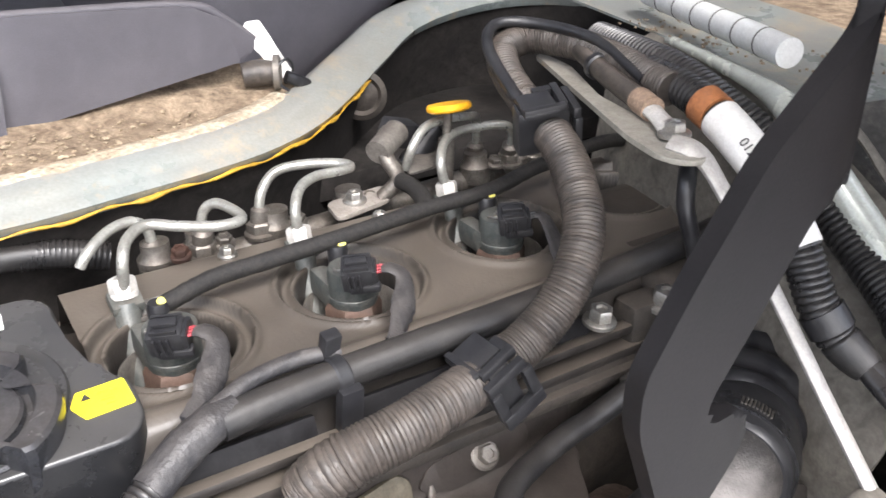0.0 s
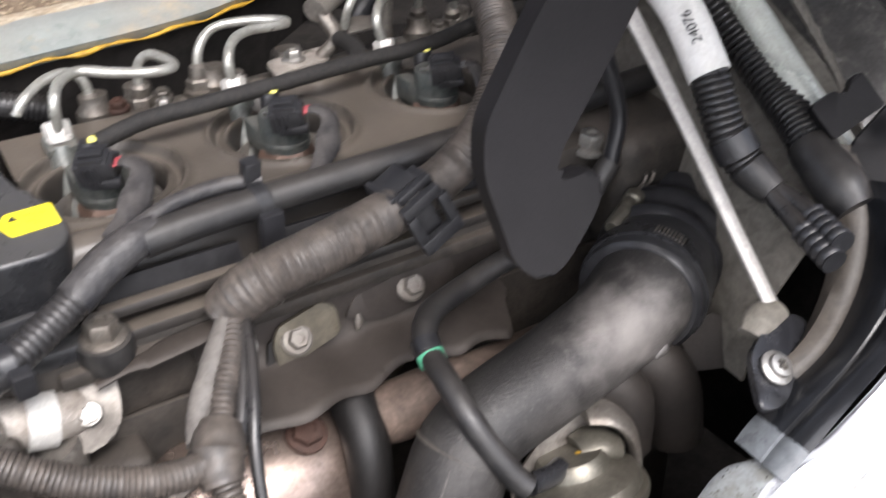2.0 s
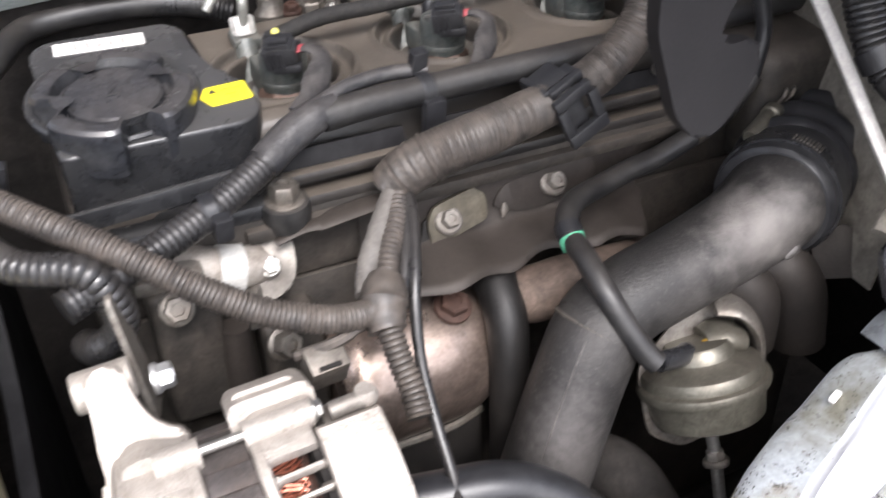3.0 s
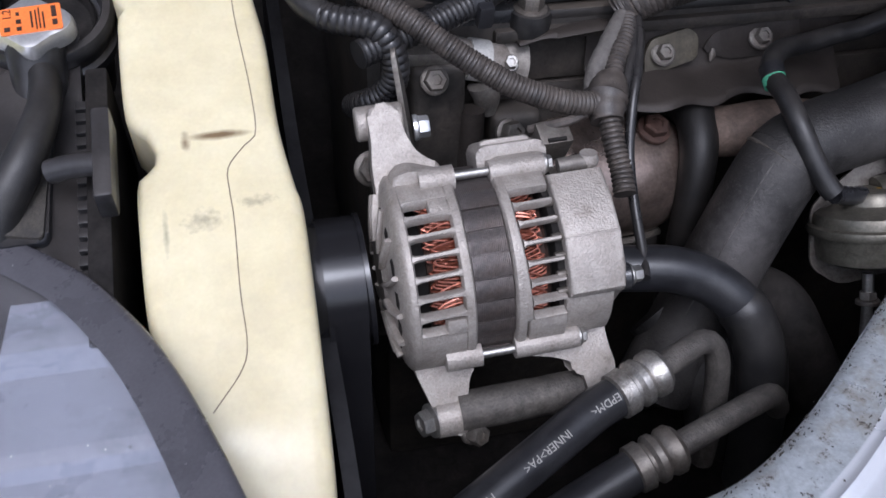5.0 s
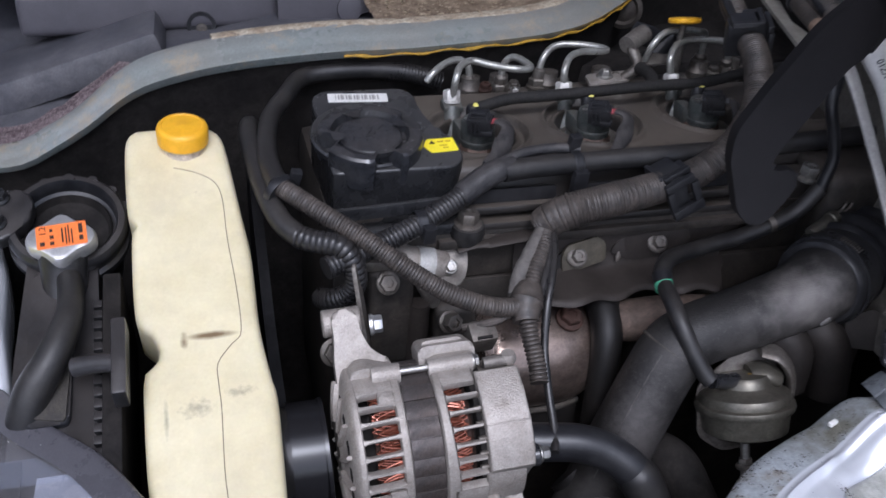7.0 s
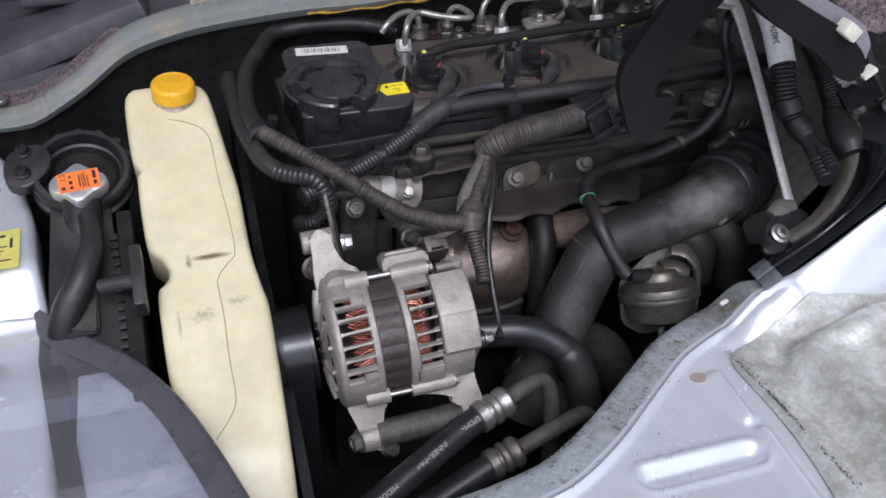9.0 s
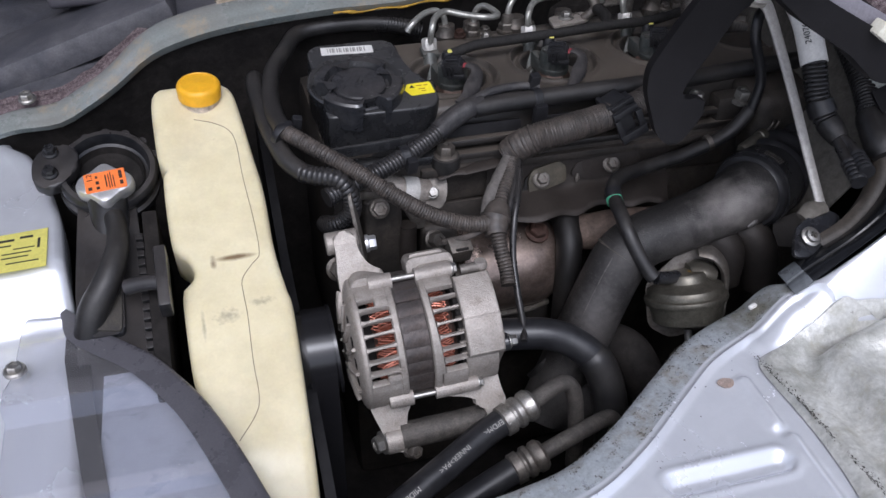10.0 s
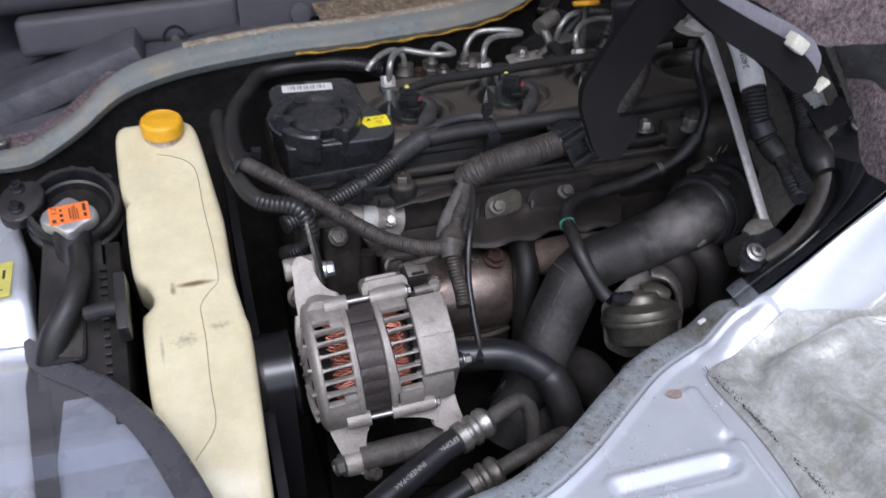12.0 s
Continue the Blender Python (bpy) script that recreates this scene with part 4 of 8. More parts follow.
def fan_housing():
    t = thing("fan_coupling", "dark grey round bracket housing behind the radiator", "fan housing", (-0.235, 0.39, 0.70))
    c = (-0.2262, 0.352, 0.7660)
    tilt = (0.05, -0.45, 0.9)
    part("drum", lathe([(0.0330, -0.060), (0.0360, -0.020), (0.0385, -0.006), (0.0405, 0.000), (0.0405, 0.006), (0.0385, 0.009), (0.0345, 0.0095), (0.0330, 0.007), (0.0325, -0.002), (0.0295, -0.004), (0.0288, -0.010), (0.0255, -0.012), (0.024, -0.020)], c, tilt, 56), M_SHROUD, t)
    part("inner_ring", lathe([(0.0300, -0.02), (0.0300, -0.003), (0.0285, -0.001), (0.0265, -0.008)], c, tilt, 44), M_BAYDARK, t)
    for k in range(7):
        a = 0.30 + 0.42 * k
        d = Vector((math.cos(a), math.sin(a) * 0.9, math.sin(a) * 0.45))
        part("drum_rib", tube([Vector(c) + d * 0.0395 + Vector((0, -0.002, 0.004)), Vector(c) + d * 0.0400 + Vector((0, 0.008, -0.016))], 0.0042, 10, 0.004), M_SHROUD, t)
    part("drum_band", lathe([(0.0375, -0.018), (0.0412, -0.016), (0.0412, -0.010), (0.0375, -0.008)], c, tilt, 56, False), M_SHROUD, t)
    part("ear", prism(rounded([(-0.013, -0.019), (0.004, -0.024), (0.022, -0.006), (0.022, 0.016), (0.003, 0.022), (-0.012, 0.014), (-0.015, -0.003)], 0.008), (-0.2700, 0.352, 0.7800), (1, 0.05, 0), (0, 0.9, 0.45), 0.012, 0.003, 3), M_SHROUD, t)
    part("ear_bolt", hexbolt((-0.2690, 0.3630, 0.7863), tilt, 0.0048, 0.006), M_BLACKMETAL, t)
    part("ear_bolt", hexbolt((-0.2700, 0.3440, 0.7772), tilt, 0.0048, 0.006), M_BLACKMETAL, t)
    return t


fan_housing()


def smoked_cover():
    t = thing("smoked_cover", "smoked translucent plastic cover with a dark rim", "cover", (-0.28, 0.1, 0.700))
    curve = resample([(x, y, 0) for x, y in ((-0.276, 0.262), (-0.262, 0.243), (-0.240, 0.215), (-0.204, 0.178), (-0.177, 0.135), (-0.161, 0.100), (-0.147, 0.060), (-0.136, 0.024), (-0.128, 0.0), (-0.11, -0.05), (-0.10, -0.12), (-0.10, -0.18))], 0.006)
    out = [(q[0], q[1]) for q in curve]
    inner = [(-0.10, -0.30), (-0.302, -0.30), (-0.300, 0.10), (-0.301, 0.135), (-0.306, 0.15), (-0.306, 0.17), (-0.301, 0.185), (-0.300, 0.235), (-0.296, 0.255)]
    pane = part("pane", prism(out + inner, (0, 0, 0.702), (1, 0, 0), (0, 1, 0), 0.003), M_SMOKED, t)
    pane.visible_shadow = False
    rg = random.Random(21)
    flecks = []
    while len(flecks) < 80:
        x, y = rg.uniform(-0.29, -0.12), rg.uniform(-0.05, 0.22)
        if y < 0.20 - (x + 0.235) * 1.9 and y < 0.24 - (x + 0.262) * 0.9:
            r = rg.choice((0.00012, 0.00016, 0.0002, 0.0003))
            flecks.append(lathe([(r, -0.0002), (r * 0.8, 0.0003), (r * 0.2, 0.0004)], (x, y, 0.7051), (0, 0, 1), 6))
    part("dust_flecks", join(*flecks), M_WHITE, t, "pale specks of dust", kind="stuff")
    rows = []
    for i, q in enumerate(curve):
        a, b = curve[max(0, i - 1)], curve[min(len(curve) - 1, i + 1)]
        d = Vector((b[0] - a[0], b[1] - a[1])).normalized()
        n2 = Vector((d.y, -d.x))
        e = Vector((q[0], q[1]))
        k = smooth(0, 8, i)
        row = []
        for w, z in ((0.002, 0.698), (0.0015, 0.7045), (0.0, 0.7062), (-0.004 * k, 0.7056), (-0.014 * k - 0.001, 0.7048), (-0.0175 * k - 0.002, 0.7032)):
            p = e - n2 * (w if n2.x < 0 else -w)
            row.append((p.x, p.y, z))
        rows.append(row)
    part("rim", ribbon(rows), surface("dark_grey_rim", (0.070, 0.068, 0.076), (0.10, 0.097, 0.108), 0.6, 0.28, 0, 20, 700, 0.1, mottle=0.1), t, "dark grey raised rim", 60)
    part("bolt", hexbolt((-0.299, 0.186, 0.7050), (0, 0, 1), 0.0055, 0.005, 1.5), M_STEEL, t, "steel hexagon bolt")
    return t


smoked_cover()


# Near-black strip stands for the dark gap between the panels.
single("gap_gasket", prism([(-0.269, 0.255), (-0.252, 0.231), (-0.246, 0.154), (-0.2315, 0.052), (-0.222, -0.06), (-0.218, -0.30), (-0.245, -0.30), (-0.244, -0.06), (-0.247, 0.058), (-0.257, 0.123), (-0.268, 0.20)], (0, 0, 0.6945), (1, 0, 0), (0, 1, 0), 0.003, 0.0008), M_BAYDARK, "near-black strip filling the gap under the smoked cover", "gasket")
structure("body_panel_inner", prism([(-0.240, -0.30), (-0.118, -0.30), (-0.118, -0.15), (-0.132, -0.05), (-0.147, 0.0), (-0.164, 0.058), (-0.186, 0.122), (-0.214, 0.176), (-0.240, 0.212)], (0, 0, 0.690), (1, 0, 0), (0, 1, 0), 0.002), M_INNER, "grey-blue inner panel under the smoked cover", "body panel")


def oil_sticker():
    o, u, v = Vector((-0.311, 0.293, 0.7385)), Vector((1, 0.06, 0)), Vector((-0.03, 1, 0))
    t = thing("service_sticker", "faded yellow oil change sticker with small print", "sticker", o)
    s = part("paper", prism([(-0.025, -0.028), (0.034, -0.028), (0.033, 0.028), (-0.025, 0.026)], o, u, v, 0.0005), M_OILSTICKER, t)
    bars([(-0.004, 0.015, 0.012, 0.003), (0.012, 0.017, 0.010, 0.003), (-0.004, 0.008, 0.010, 0.0015), (0.0, -0.004, 0.022, 0.0012), (0.0, -0.010, 0.020, 0.0012), (-0.018, -0.02, 0.014, 0.005),
          (0.004, -0.018, 0.024, 0.0012), (0.026, 0.0, 0.002, 0.014), (0.008, 0.002, 0.016, 0.0012)], o, u, v, M_INK, s)
    return t


oil_sticker()
single("lip_bolt", hexbolt((-0.302, 0.500, 0.776), (0, -0.2, 1), 0.006, 0.006), M_STEEL, "zinc hexagon bolt holding the painted lip", "bolt")


# ---- the engine ----
def engine_block():
    t = thing("engine_block", "grimy dark engine block and cylinder head", "engine", (0.2, 0.42, 0.40))
    part("block", box((0.215, 0.405, 0.55), (0.50, 0.20, 0.34), 0.012), M_BLOCK, t)
    part("cylinder_head", box((0.215, 0.4085, 0.742), (0.50, 0.205, 0.045), 0.006), M_BLOCK, t)
    part("front_cover", box((-0.02, 0.41, 0.64), (0.05, 0.20, 0.26), 0.012), M_BLOCK, t)
    part("water_neck", tube([(-0.016, 0.303, 0.7465, 0.0100), (-0.006, 0.302, 0.7475, 0.0118), (0.006, 0.300, 0.7460, 0.0118), (0.018, 0.299, 0.7430, 0.0112), (0.030, 0.299, 0.7400, 0.0112), (0.040, 0.302, 0.7380, 0.0100)], 0.012, 18, 0.003, wobble=0.03), M_ALU, t, "stained cast aluminium water neck")
    part("neck_collar", tube([(0.0165, 0.2985, 0.7432), (0.0290, 0.2985, 0.7402)], 0.0128, 20, 0.004, wobble=0.02), M_WHITEFIT, t, "whitish scaled collar")
    part("neck_drip", tube([(0.026, 0.293, 0.729, 0.010), (0.029, 0.293, 0.720, 0.009), (0.030, 0.294, 0.708, 0.006)], 0.009, 14, 0.003, wobble=0.06), M_ALUDARK, t)
    part("neck_flange", prism(rounded([(-0.010, -0.020), (0.010, -0.017), (0.016, -0.004), (0.017, 0.012), (0.008, 0.017), (-0.010, 0.014)], 0.007), (0.0420, 0.2985, 0.7385), (1, 0.05, 0.0), (0, 0.62, 0.78), 0.006, 0.0015), M_ALUDARK, t, "grey cast flange")
    part("neck_bolt", hexbolt((0.0425, 0.2935, 0.7395), (0, -0.78, 0.62), 0.0044, 0.006), M_STEEL, t)
    part("strap", join(tube([(0.049, 0.298, 0.7500, 0.0035), (0.058, 0.298, 0.7520, 0.0030), (0.066, 0.297, 0.7545, 0.0038), (0.072, 0.297, 0.7550, 0.006)], 0.003, 10, flat=0.5), tube([(0.071, 0.297, 0.7550, 0.0065), (0.083, 0.298, 0.7565, 0.0078), (0.097, 0.299, 0.7575, 0.0080), (0.110, 0.299, 0.7580, 0.007), (0.119, 0.297, 0.7540, 0.0055)], 0.007, 12, flat=0.3)), M_SHIELD, t, "thin tan steel strap")
    part("strap_ring", lathe([(0.0085, -0.001), (0.0088, 0.001), (0.0050, 0.0016), (0.0042, -0.001)], (0.116, 0.294, 0.7455), (0, -0.7, 0.7), 20), M_STEEL, t)
    part("side_casting", box((-0.004, 0.297, 0.705), (0.034, 0.03, 0.085), 0.006, segs=3), M_BLOCK, t)
    part("side_flange", box((-0.008, 0.294, 0.752), (0.034, 0.02, 0.010), 0.003, (12, 4, 0)), M_ALUDARK, t)
    part("side_column", tube([(0.018, 0.286, 0.715, 0.008), (0.017, 0.286, 0.69, 0.009), (0.015, 0.288, 0.64, 0.009)], 0.009, 12), M_SHIELD, t, "rust-brown column")
    part("lower_casting", box((0.048, 0.298, 0.672), (0.034, 0.03, 0.075), 0.008, segs=3), M_BLOCK, t)
    part("casting_bolt", hexbolt((-0.008, 0.279, 0.740), (0, -0.85, 0.5), 0.0070, 0.006, 1.25), M_STEELDULL, t)
    part("casting_bolt", hexbolt((0.040, 0.279, 0.700), (0.3, -0.85, 0.4), 0.0075, 0.009, 1.2), M_STEELDULL, t)
    part("casting_bolt", hexbolt((-0.048, 0.270, 0.690), (0, -0.9, 0.4), 0.0085, 0.006, 1.3), M_STEELDULL, t)
    # machined ledge between head and cover with bolts
    part("ledge", box((0.245, 0.3185, 0.7535), (0.42, 0.036, 0.008), 0.0025), M_BLOCK, t)
    part("big_bolt", hexbolt((0.0585, 0.3075, 0.7675), (0, -0.1, 1), 0.0080, 0.010, 1.35), M_STEELDULL, t, "large dull hexagon bolt")
    part("bolt_collar", lathe([(0.0125, -0.014), (0.0135, -0.006), (0.0125, 0.0), (0.009, 0.001)], (0.0585, 0.3075, 0.7675), (0, -0.1, 1), 28), M_RUBBER, t)
    part("rear_bolt", hexbolt((0.300, 0.31, 0.79), (0, -0.1, 1), 0.007, 0.008), M_STEEL, t)
    part("rear_bolt", hexbolt((0.349, 0.309, 0.785), (0, -0.1, 1), 0.008, 0.010), M_STEEL, t)
    part("rear_housing", box((0.41, 0.36, 0.76), (0.12, 0.16, 0.08), 0.015, segs=3), M_BLOCK, t)
    part("rear_rib", box((0.39, 0.318, 0.775), (0.13, 0.02, 0.03), 0.006), M_BLOCK, t)
    part("rear_rib", box((0.40, 0.315, 0.735), (0.13, 0.02, 0.03), 0.006), M_BLOCK, t)
    return t


engine_block()

WELLS = [(0.089, 0.3945), (0.194, 0.4015), (0.3045, 0.4115), (0.410, 0.4200)]


def follow_row(t):
    """Lets a thing built on a straight line follow the slight bow of the injector row."""
    for ob in t.children_recursive:
        for v in ob.data.vertices:
            u = min(max((HOME[ob].x + v.co.x - 0.089) / 0.102, 0.0), 2.4)
            v.co.x += 0.00025 * u + 0.00275 * u * u
            v.co.y += 0.00625 * u + 0.00125 * u * u
    return t



HOOD_U, HOOD_V = Vector((1, 0, 0)), Vector((0, 0.985, 0.174))
HOOD_N = HOOD_U.cross(HOOD_V)


def on_hood(x, y, lift=0.0):
    """A point on the leaning top of the cover's front section."""
    return Vector((0, 0.322, 0.809)) + HOOD_U * x + HOOD_V * ((y - 0.322) / 0.985) + HOOD_N * lift


def rocker_cover():
    t = thing("rocker_cover", "dusty black plastic rocker cover with injector wells", "rocker cover", (0.22, 0.40, 0.77))
    # section across the engine, swept along it, with the wells let in
    def top(x, y):
        z = 0.800 + 0.06 * (y - 0.36)
        z -= 0.050 * (1 - smooth(0.318, 0.336, y)) ** 1.3
        z += 0.005 * math.exp(-((y - 0.342) / 0.007) ** 2)
        z -= 0.034 * smooth(0.468, 0.494, y)
        for wx, wy in WELLS:
            d = math.hypot(x - wx, y - wy)
            k = smooth(0.334, 0.352, y)
            z += 0.0030 * math.exp(-((d - 0.0425) / 0.0022) ** 2) * k
            z -= 0.0040 * (1 - smooth(0.0390, 0.0415, d)) * k
            z += 0.0030 * math.exp(-((d - 0.0335) / 0.0018) ** 2) * k
            z -= 0.040 * (1 - smooth(0.0285, 0.0315, d))
        return z
    rows = []
    for i in range(0, 261):
        x = 0.050 + 0.40 * i / 260
        row = [(x, 0.318, 0.745)]
        for j in range(0, 121):
            y = 0.318 + 0.180 * j / 120
            row.append((x, y, top(x, y)))
        row.append((x, 0.498, 0.745))
        rows.append(row)
    part("cover", ribbon(rows), M_COVER, t, sharp=70)
    part("end_wall", box((0.449, 0.408, 0.765), (0.004, 0.18, 0.05), 0.001), M_COVER, t)
    # moulded ring segments between the wells
    for wx, wy in WELLS:
        part("well_liner", lathe([(0.0282, -0.03), (0.0282, -0.008), (0.0268, -0.007), (0.0255, -0.009), (0.0252, -0.03)], (wx, wy, 0.797), (0, 0, 1), 36, False), M_ALUDARK, t, "bare metal liner")
    # side skirt with a long rib
    part("side_rib", box((0.25, 0.3135, 0.776), (0.38, 0.008, 0.006), 0.002), M_COVER, t)
    part("side_rib", box((0.25, 0.3125, 0.7630), (0.40, 0.012, 0.0075), 0.002), M_COVER, t)
    # Black slabs stand proud of the face where shaded recesses would be.
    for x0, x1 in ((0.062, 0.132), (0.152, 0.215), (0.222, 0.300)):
        part("slot", box(((x0 + x1) / 2, 0.3205, 0.7825), (x1 - x0, 0.005, 0.0105), 0.0012, (-20, 0, 0)), M_FANBLACK, t, "proud black slab standing for a shaded recess")
    for x, y in ((0.455, 0.34), (0.445, 0.45), (0.145, 0.465), (0.245, 0.46)):
        part("cover_bolt", hexbolt((x, y, 0.806), (0, 0, 1), 0.0045, 0.005), M_STEEL, t)
    # front hood round the filler
    hood = [(-0.041, 0.0), (0.050, 0.0), (0.060, 0.010), (0.060, 0.036), (0.048, 0.048), (0.041, 0.075), (0.041, 0.104), (0.032, 0.113), (-0.034, 0.113), (-0.043, 0.103)]
    part("front_hood", prism(rounded(hood, 0.0055, 2), (0, 0.322, 0.809), HOOD_U, HOOD_V, 0.060, 0.0024, 3), M_FRONT, t, "satin black raised front section")
    part("hood_skirt", box((0.008, 0.316, 0.764), (0.108, 0.02, 0.010), 0.003), M_FRONT, t)
    part("skirt_tab", box((-0.010, 0.304, 0.786), (0.090, 0.004, 0.010), 0.001, (0, -3, 0)), M_FRONT, t)
    part("filler_ring", lathe([(0.0430, -0.003), (0.0432, 0.001), (0.0420, 0.0024), (0.0400, 0.0018), (0.0385, 0.0006), (0.0375, 0.0003)], on_hood(-0.0075, 0.3675), HOOD_N, 56, False), M_FRONT, t)
    lu, lv = HOOD_U * 0.998 - HOOD_V * 0.06, HOOD_V + HOOD_U * 0.06
    lab = part("barcode_label", prism(rounded([(-0.024, -0.0062), (0.024, -0.0062), (0.024, 0.0062), (-0.024, 0.0062)], 0.001), on_hood(-0.0055, 0.4200, 0.0006), lu, lv, 0.0004), M_WHITE, t, "creased white paper label")
    bars([(-0.018 + 0.0021 * i, -0.003, 0.0006 + 0.0006 * (i * 7 % 3), 0.0065) for i in range(17)], on_hood(-0.0055, 0.4200, 0.0006), lu, lv, M_GREYINK, lab)
    so = on_hood(0.0445, 0.3485, 0.0006)
    st = part("warning_sticker", prism(rounded([(-0.0125, 0.000), (-0.008, -0.0090), (0.0135, -0.0075), (0.0125, 0.0095), (-0.0085, 0.0085)], 0.0012), so, HOOD_U, HOOD_V, 0.0004), M_STICKER, t, "bright yellow warning sticker")
    bars([(-0.001, 0.004, 0.005, 0.0011), (0.0055, 0.004, 0.004, 0.0011), (0.0, -0.001, 0.006, 0.0008), (0.002, -0.004, 0.004, 0.0007)], so, HOOD_U, HOOD_V, M_SEALANT, st)
    part("warning_triangle", prism([(-0.0075, 0.002), (-0.0030, 0.002), (-0.0052, 0.006)], so + HOOD_N * 0.0005, HOOD_U, HOOD_V, 0.0003), M_INK, st)
    return t


rocker_cover()


def filler_cap():
    c = on_hood(-0.0085, 0.3530, -0.001)
    lean = Matrix((HOOD_U, HOOD_V, HOOD_N)).transposed()
    t = thing("oil_filler_cap", "black plastic three-lobed oil filler cap", "oil cap", c)
    bm = bmesh.new()
    rings = []
    for k, z in ((1.02, -0.012), (1.06, 0.0095), (1.04, 0.0130), (0.99, 0.0146), (0.88, 0.0152), (0.78, 0.0144), (0.72, 0.0088), (0.66, 0.0082), (0.64, 0.0112), (0.60, 0.0122), (0.02, 0.0122)):
        ring = []
        for i in range(72):
            a = 2 * math.pi * i / 72
            r = 0.0375
            for notch in (0.35, -1.35, 1.9, -2.95):
                d = (a - notch + math.pi) % (2 * math.pi) - math.pi
                r -= 0.0155 * math.exp(-(d / 0.25) ** 4)
            r = r * k if k > 0.8 else 0.0375 * k
            ring.append(bm.verts.new(c + lean @ Vector((math.cos(a) * r, math.sin(a) * r, z))))
        rings.append(ring)
    for a, b in zip(rings, rings[1:]):
        for i in range(72):
            j = (i + 1) % 72
            bm.faces.new((a[i], a[j], b[j], b[i]))
    bm.faces.new(rings[0])
    bm.faces.new(rings[-1])
    part("cap_body", bm, M_CAPBLACK, t, sharp=30)
    part("oil_can_mark", join(*[box(c + lean @ Vector((dx, dy, 0.0126)), (l, 0.0013, 0.0010), 0.0003, (10, 0, a)) for dx, dy, l, a in ((0, 0.002, 0.010, 60), (0.003, -0.002, 0.010, 75), (-0.001, -0.003, 0.006, 10))]), M_CAPBLACK, t)
    return t


filler_cap()


def injector(i, wx, wy):
    t = thing("fuel_injector", "grey fuel injector with a black plug in its well", "fuel injector", (wx, wy, 0.765), "injectors")
    b = Vector((wx, wy - 0.002, 0.777))
    part("base_hex", join(lathe([(0.0175, -0.012), (0.0175, 0.002), (0.0165, 0.004)], b, (0, 0, 1), 28), lathe([(0.0165, 0.002), (0.0165, 0.013), (0.0150, 0.016)], b, (0, 0, 1), 6)), M_BRONZE, t, "rusty hexagonal base")
    part("solenoid", lathe([(0.0130, 0.015), (0.0140, 0.017), (0.0140, 0.035), (0.0134, 0.0375), (0.0120, 0.0385), (0.005, 0.0390)], b, (0, 0, 1), 36), M_INJBODY, t)
    part("solenoid_band", lathe([(0.0141, 0.019), (0.0145, 0.0195), (0.0145, 0.0215), (0.0141, 0.022)], b, (0, 0, 1), 36, False), M_INJBODY, t)
    part("terminal_top", lathe([(0.0050, 0.0385), (0.0052, 0.0400), (0.0040, 0.0408)], b + Vector((-0.003, -0.004, 0)), (0, 0, 1), 16), M_STEEL, t)
    part("inlet_post", tube([(wx - 0.013, wy + 0.018, 0.765, 0.0072), (wx - 0.0125, wy + 0.030, 0.788, 0.0074), (wx - 0.0110, wy + 0.041, 0.8085, 0.0072)], 0.008, 16), M_INJBODY, t)
    part("inlet_neck", box((wx - 0.009, wy + 0.013, 0.797), (0.011, 0.026, 0.016), 0.003), M_INJBODY, t)
    part("inlet_flange", box((wx - 0.0105, wy + 0.0425, 0.8095), (0.017, 0.015, 0.006), 0.0015, (14, 0, 0)), M_INJBODY, t)
    part("pipe_nut", hexbolt((wx - 0.0100, wy + 0.045, 0.812), (0, 0.25, 0.95), 0.0074, 0.009, 1.0), M_WHITEFIT, t, "white plated pipe nut")
    clip = [(wx - 0.0120, wy - 0.004, 0.8170), (wx - 0.0135, wy - 0.011, 0.8195), (wx - 0.0100, wy - 0.0145, 0.8210), (wx - 0.0060, wy - 0.0120, 0.8205), (wx - 0.0070, wy - 0.0065, 0.8190), (wx - 0.0045, wy - 0.0030, 0.8185)]
    part("return_clip", tube(clip, 0.0008, 8, 0.002), M_STEEL, t, "bent steel wire clip")
    pt = (16, -6, -30)
    turn = Euler([radians(v) for v in pt]).to_matrix()
    o = Vector((wx - 0.0050, wy - 0.0215, 0.8215))

    def piece(dx, dy, dz, sx, sy, sz, bevel=0.0008):
        return box(o + turn @ Vector((dx, dy, dz)), (sx, sy, sz), bevel, pt)
    plug = part("plug", piece(0, 0, 0, 0.0150, 0.0130, 0.0110, 0.0016), M_RUBBERCLEAN, t, "black electrical plug")
    part("socket", piece(0.0005, 0.0060, -0.0060, 0.0150, 0.0130, 0.0090, 0.0016), M_RUBBERCLEAN, plug)
    part("latch", piece(-0.001, 0.0015, 0.0066, 0.0120, 0.0050, 0.0024), M_RUBBERCLEAN, plug)
    part("latch_rail", piece(-0.001, -0.0050, 0.0060, 0.0130, 0.0016, 0.0032, 0.0004), M_RUBBERCLEAN, plug)
    part("latch_rail", piece(-0.001, 0.0062, 0.0050, 0.0150, 0.0016, 0.0036, 0.0004), M_RUBBERCLEAN, plug)
    for q in (-0.0062, -0.0030, 0.0002):
        part("rib", piece(q, -0.0068, -0.0020, 0.0015, 0.0026, 0.0110, 0.0004), M_RUBBERCLEAN, plug)
    part("collar", piece(-0.0080, 0.0, -0.0010, 0.0035, 0.0150, 0.0130, 0.0012), M_RUBBERCLEAN, plug)
    part("skirt", piece(0.0020, -0.0045, -0.0080, 0.0170, 0.0060, 0.0050, 0.0018), M_RUBBERCLEAN, plug)
    part("wire_shroud", piece(0.0080, -0.0010, 0.0, 0.0030, 0.0110, 0.0090, 0.0012), M_RUBBERCLEAN, plug)
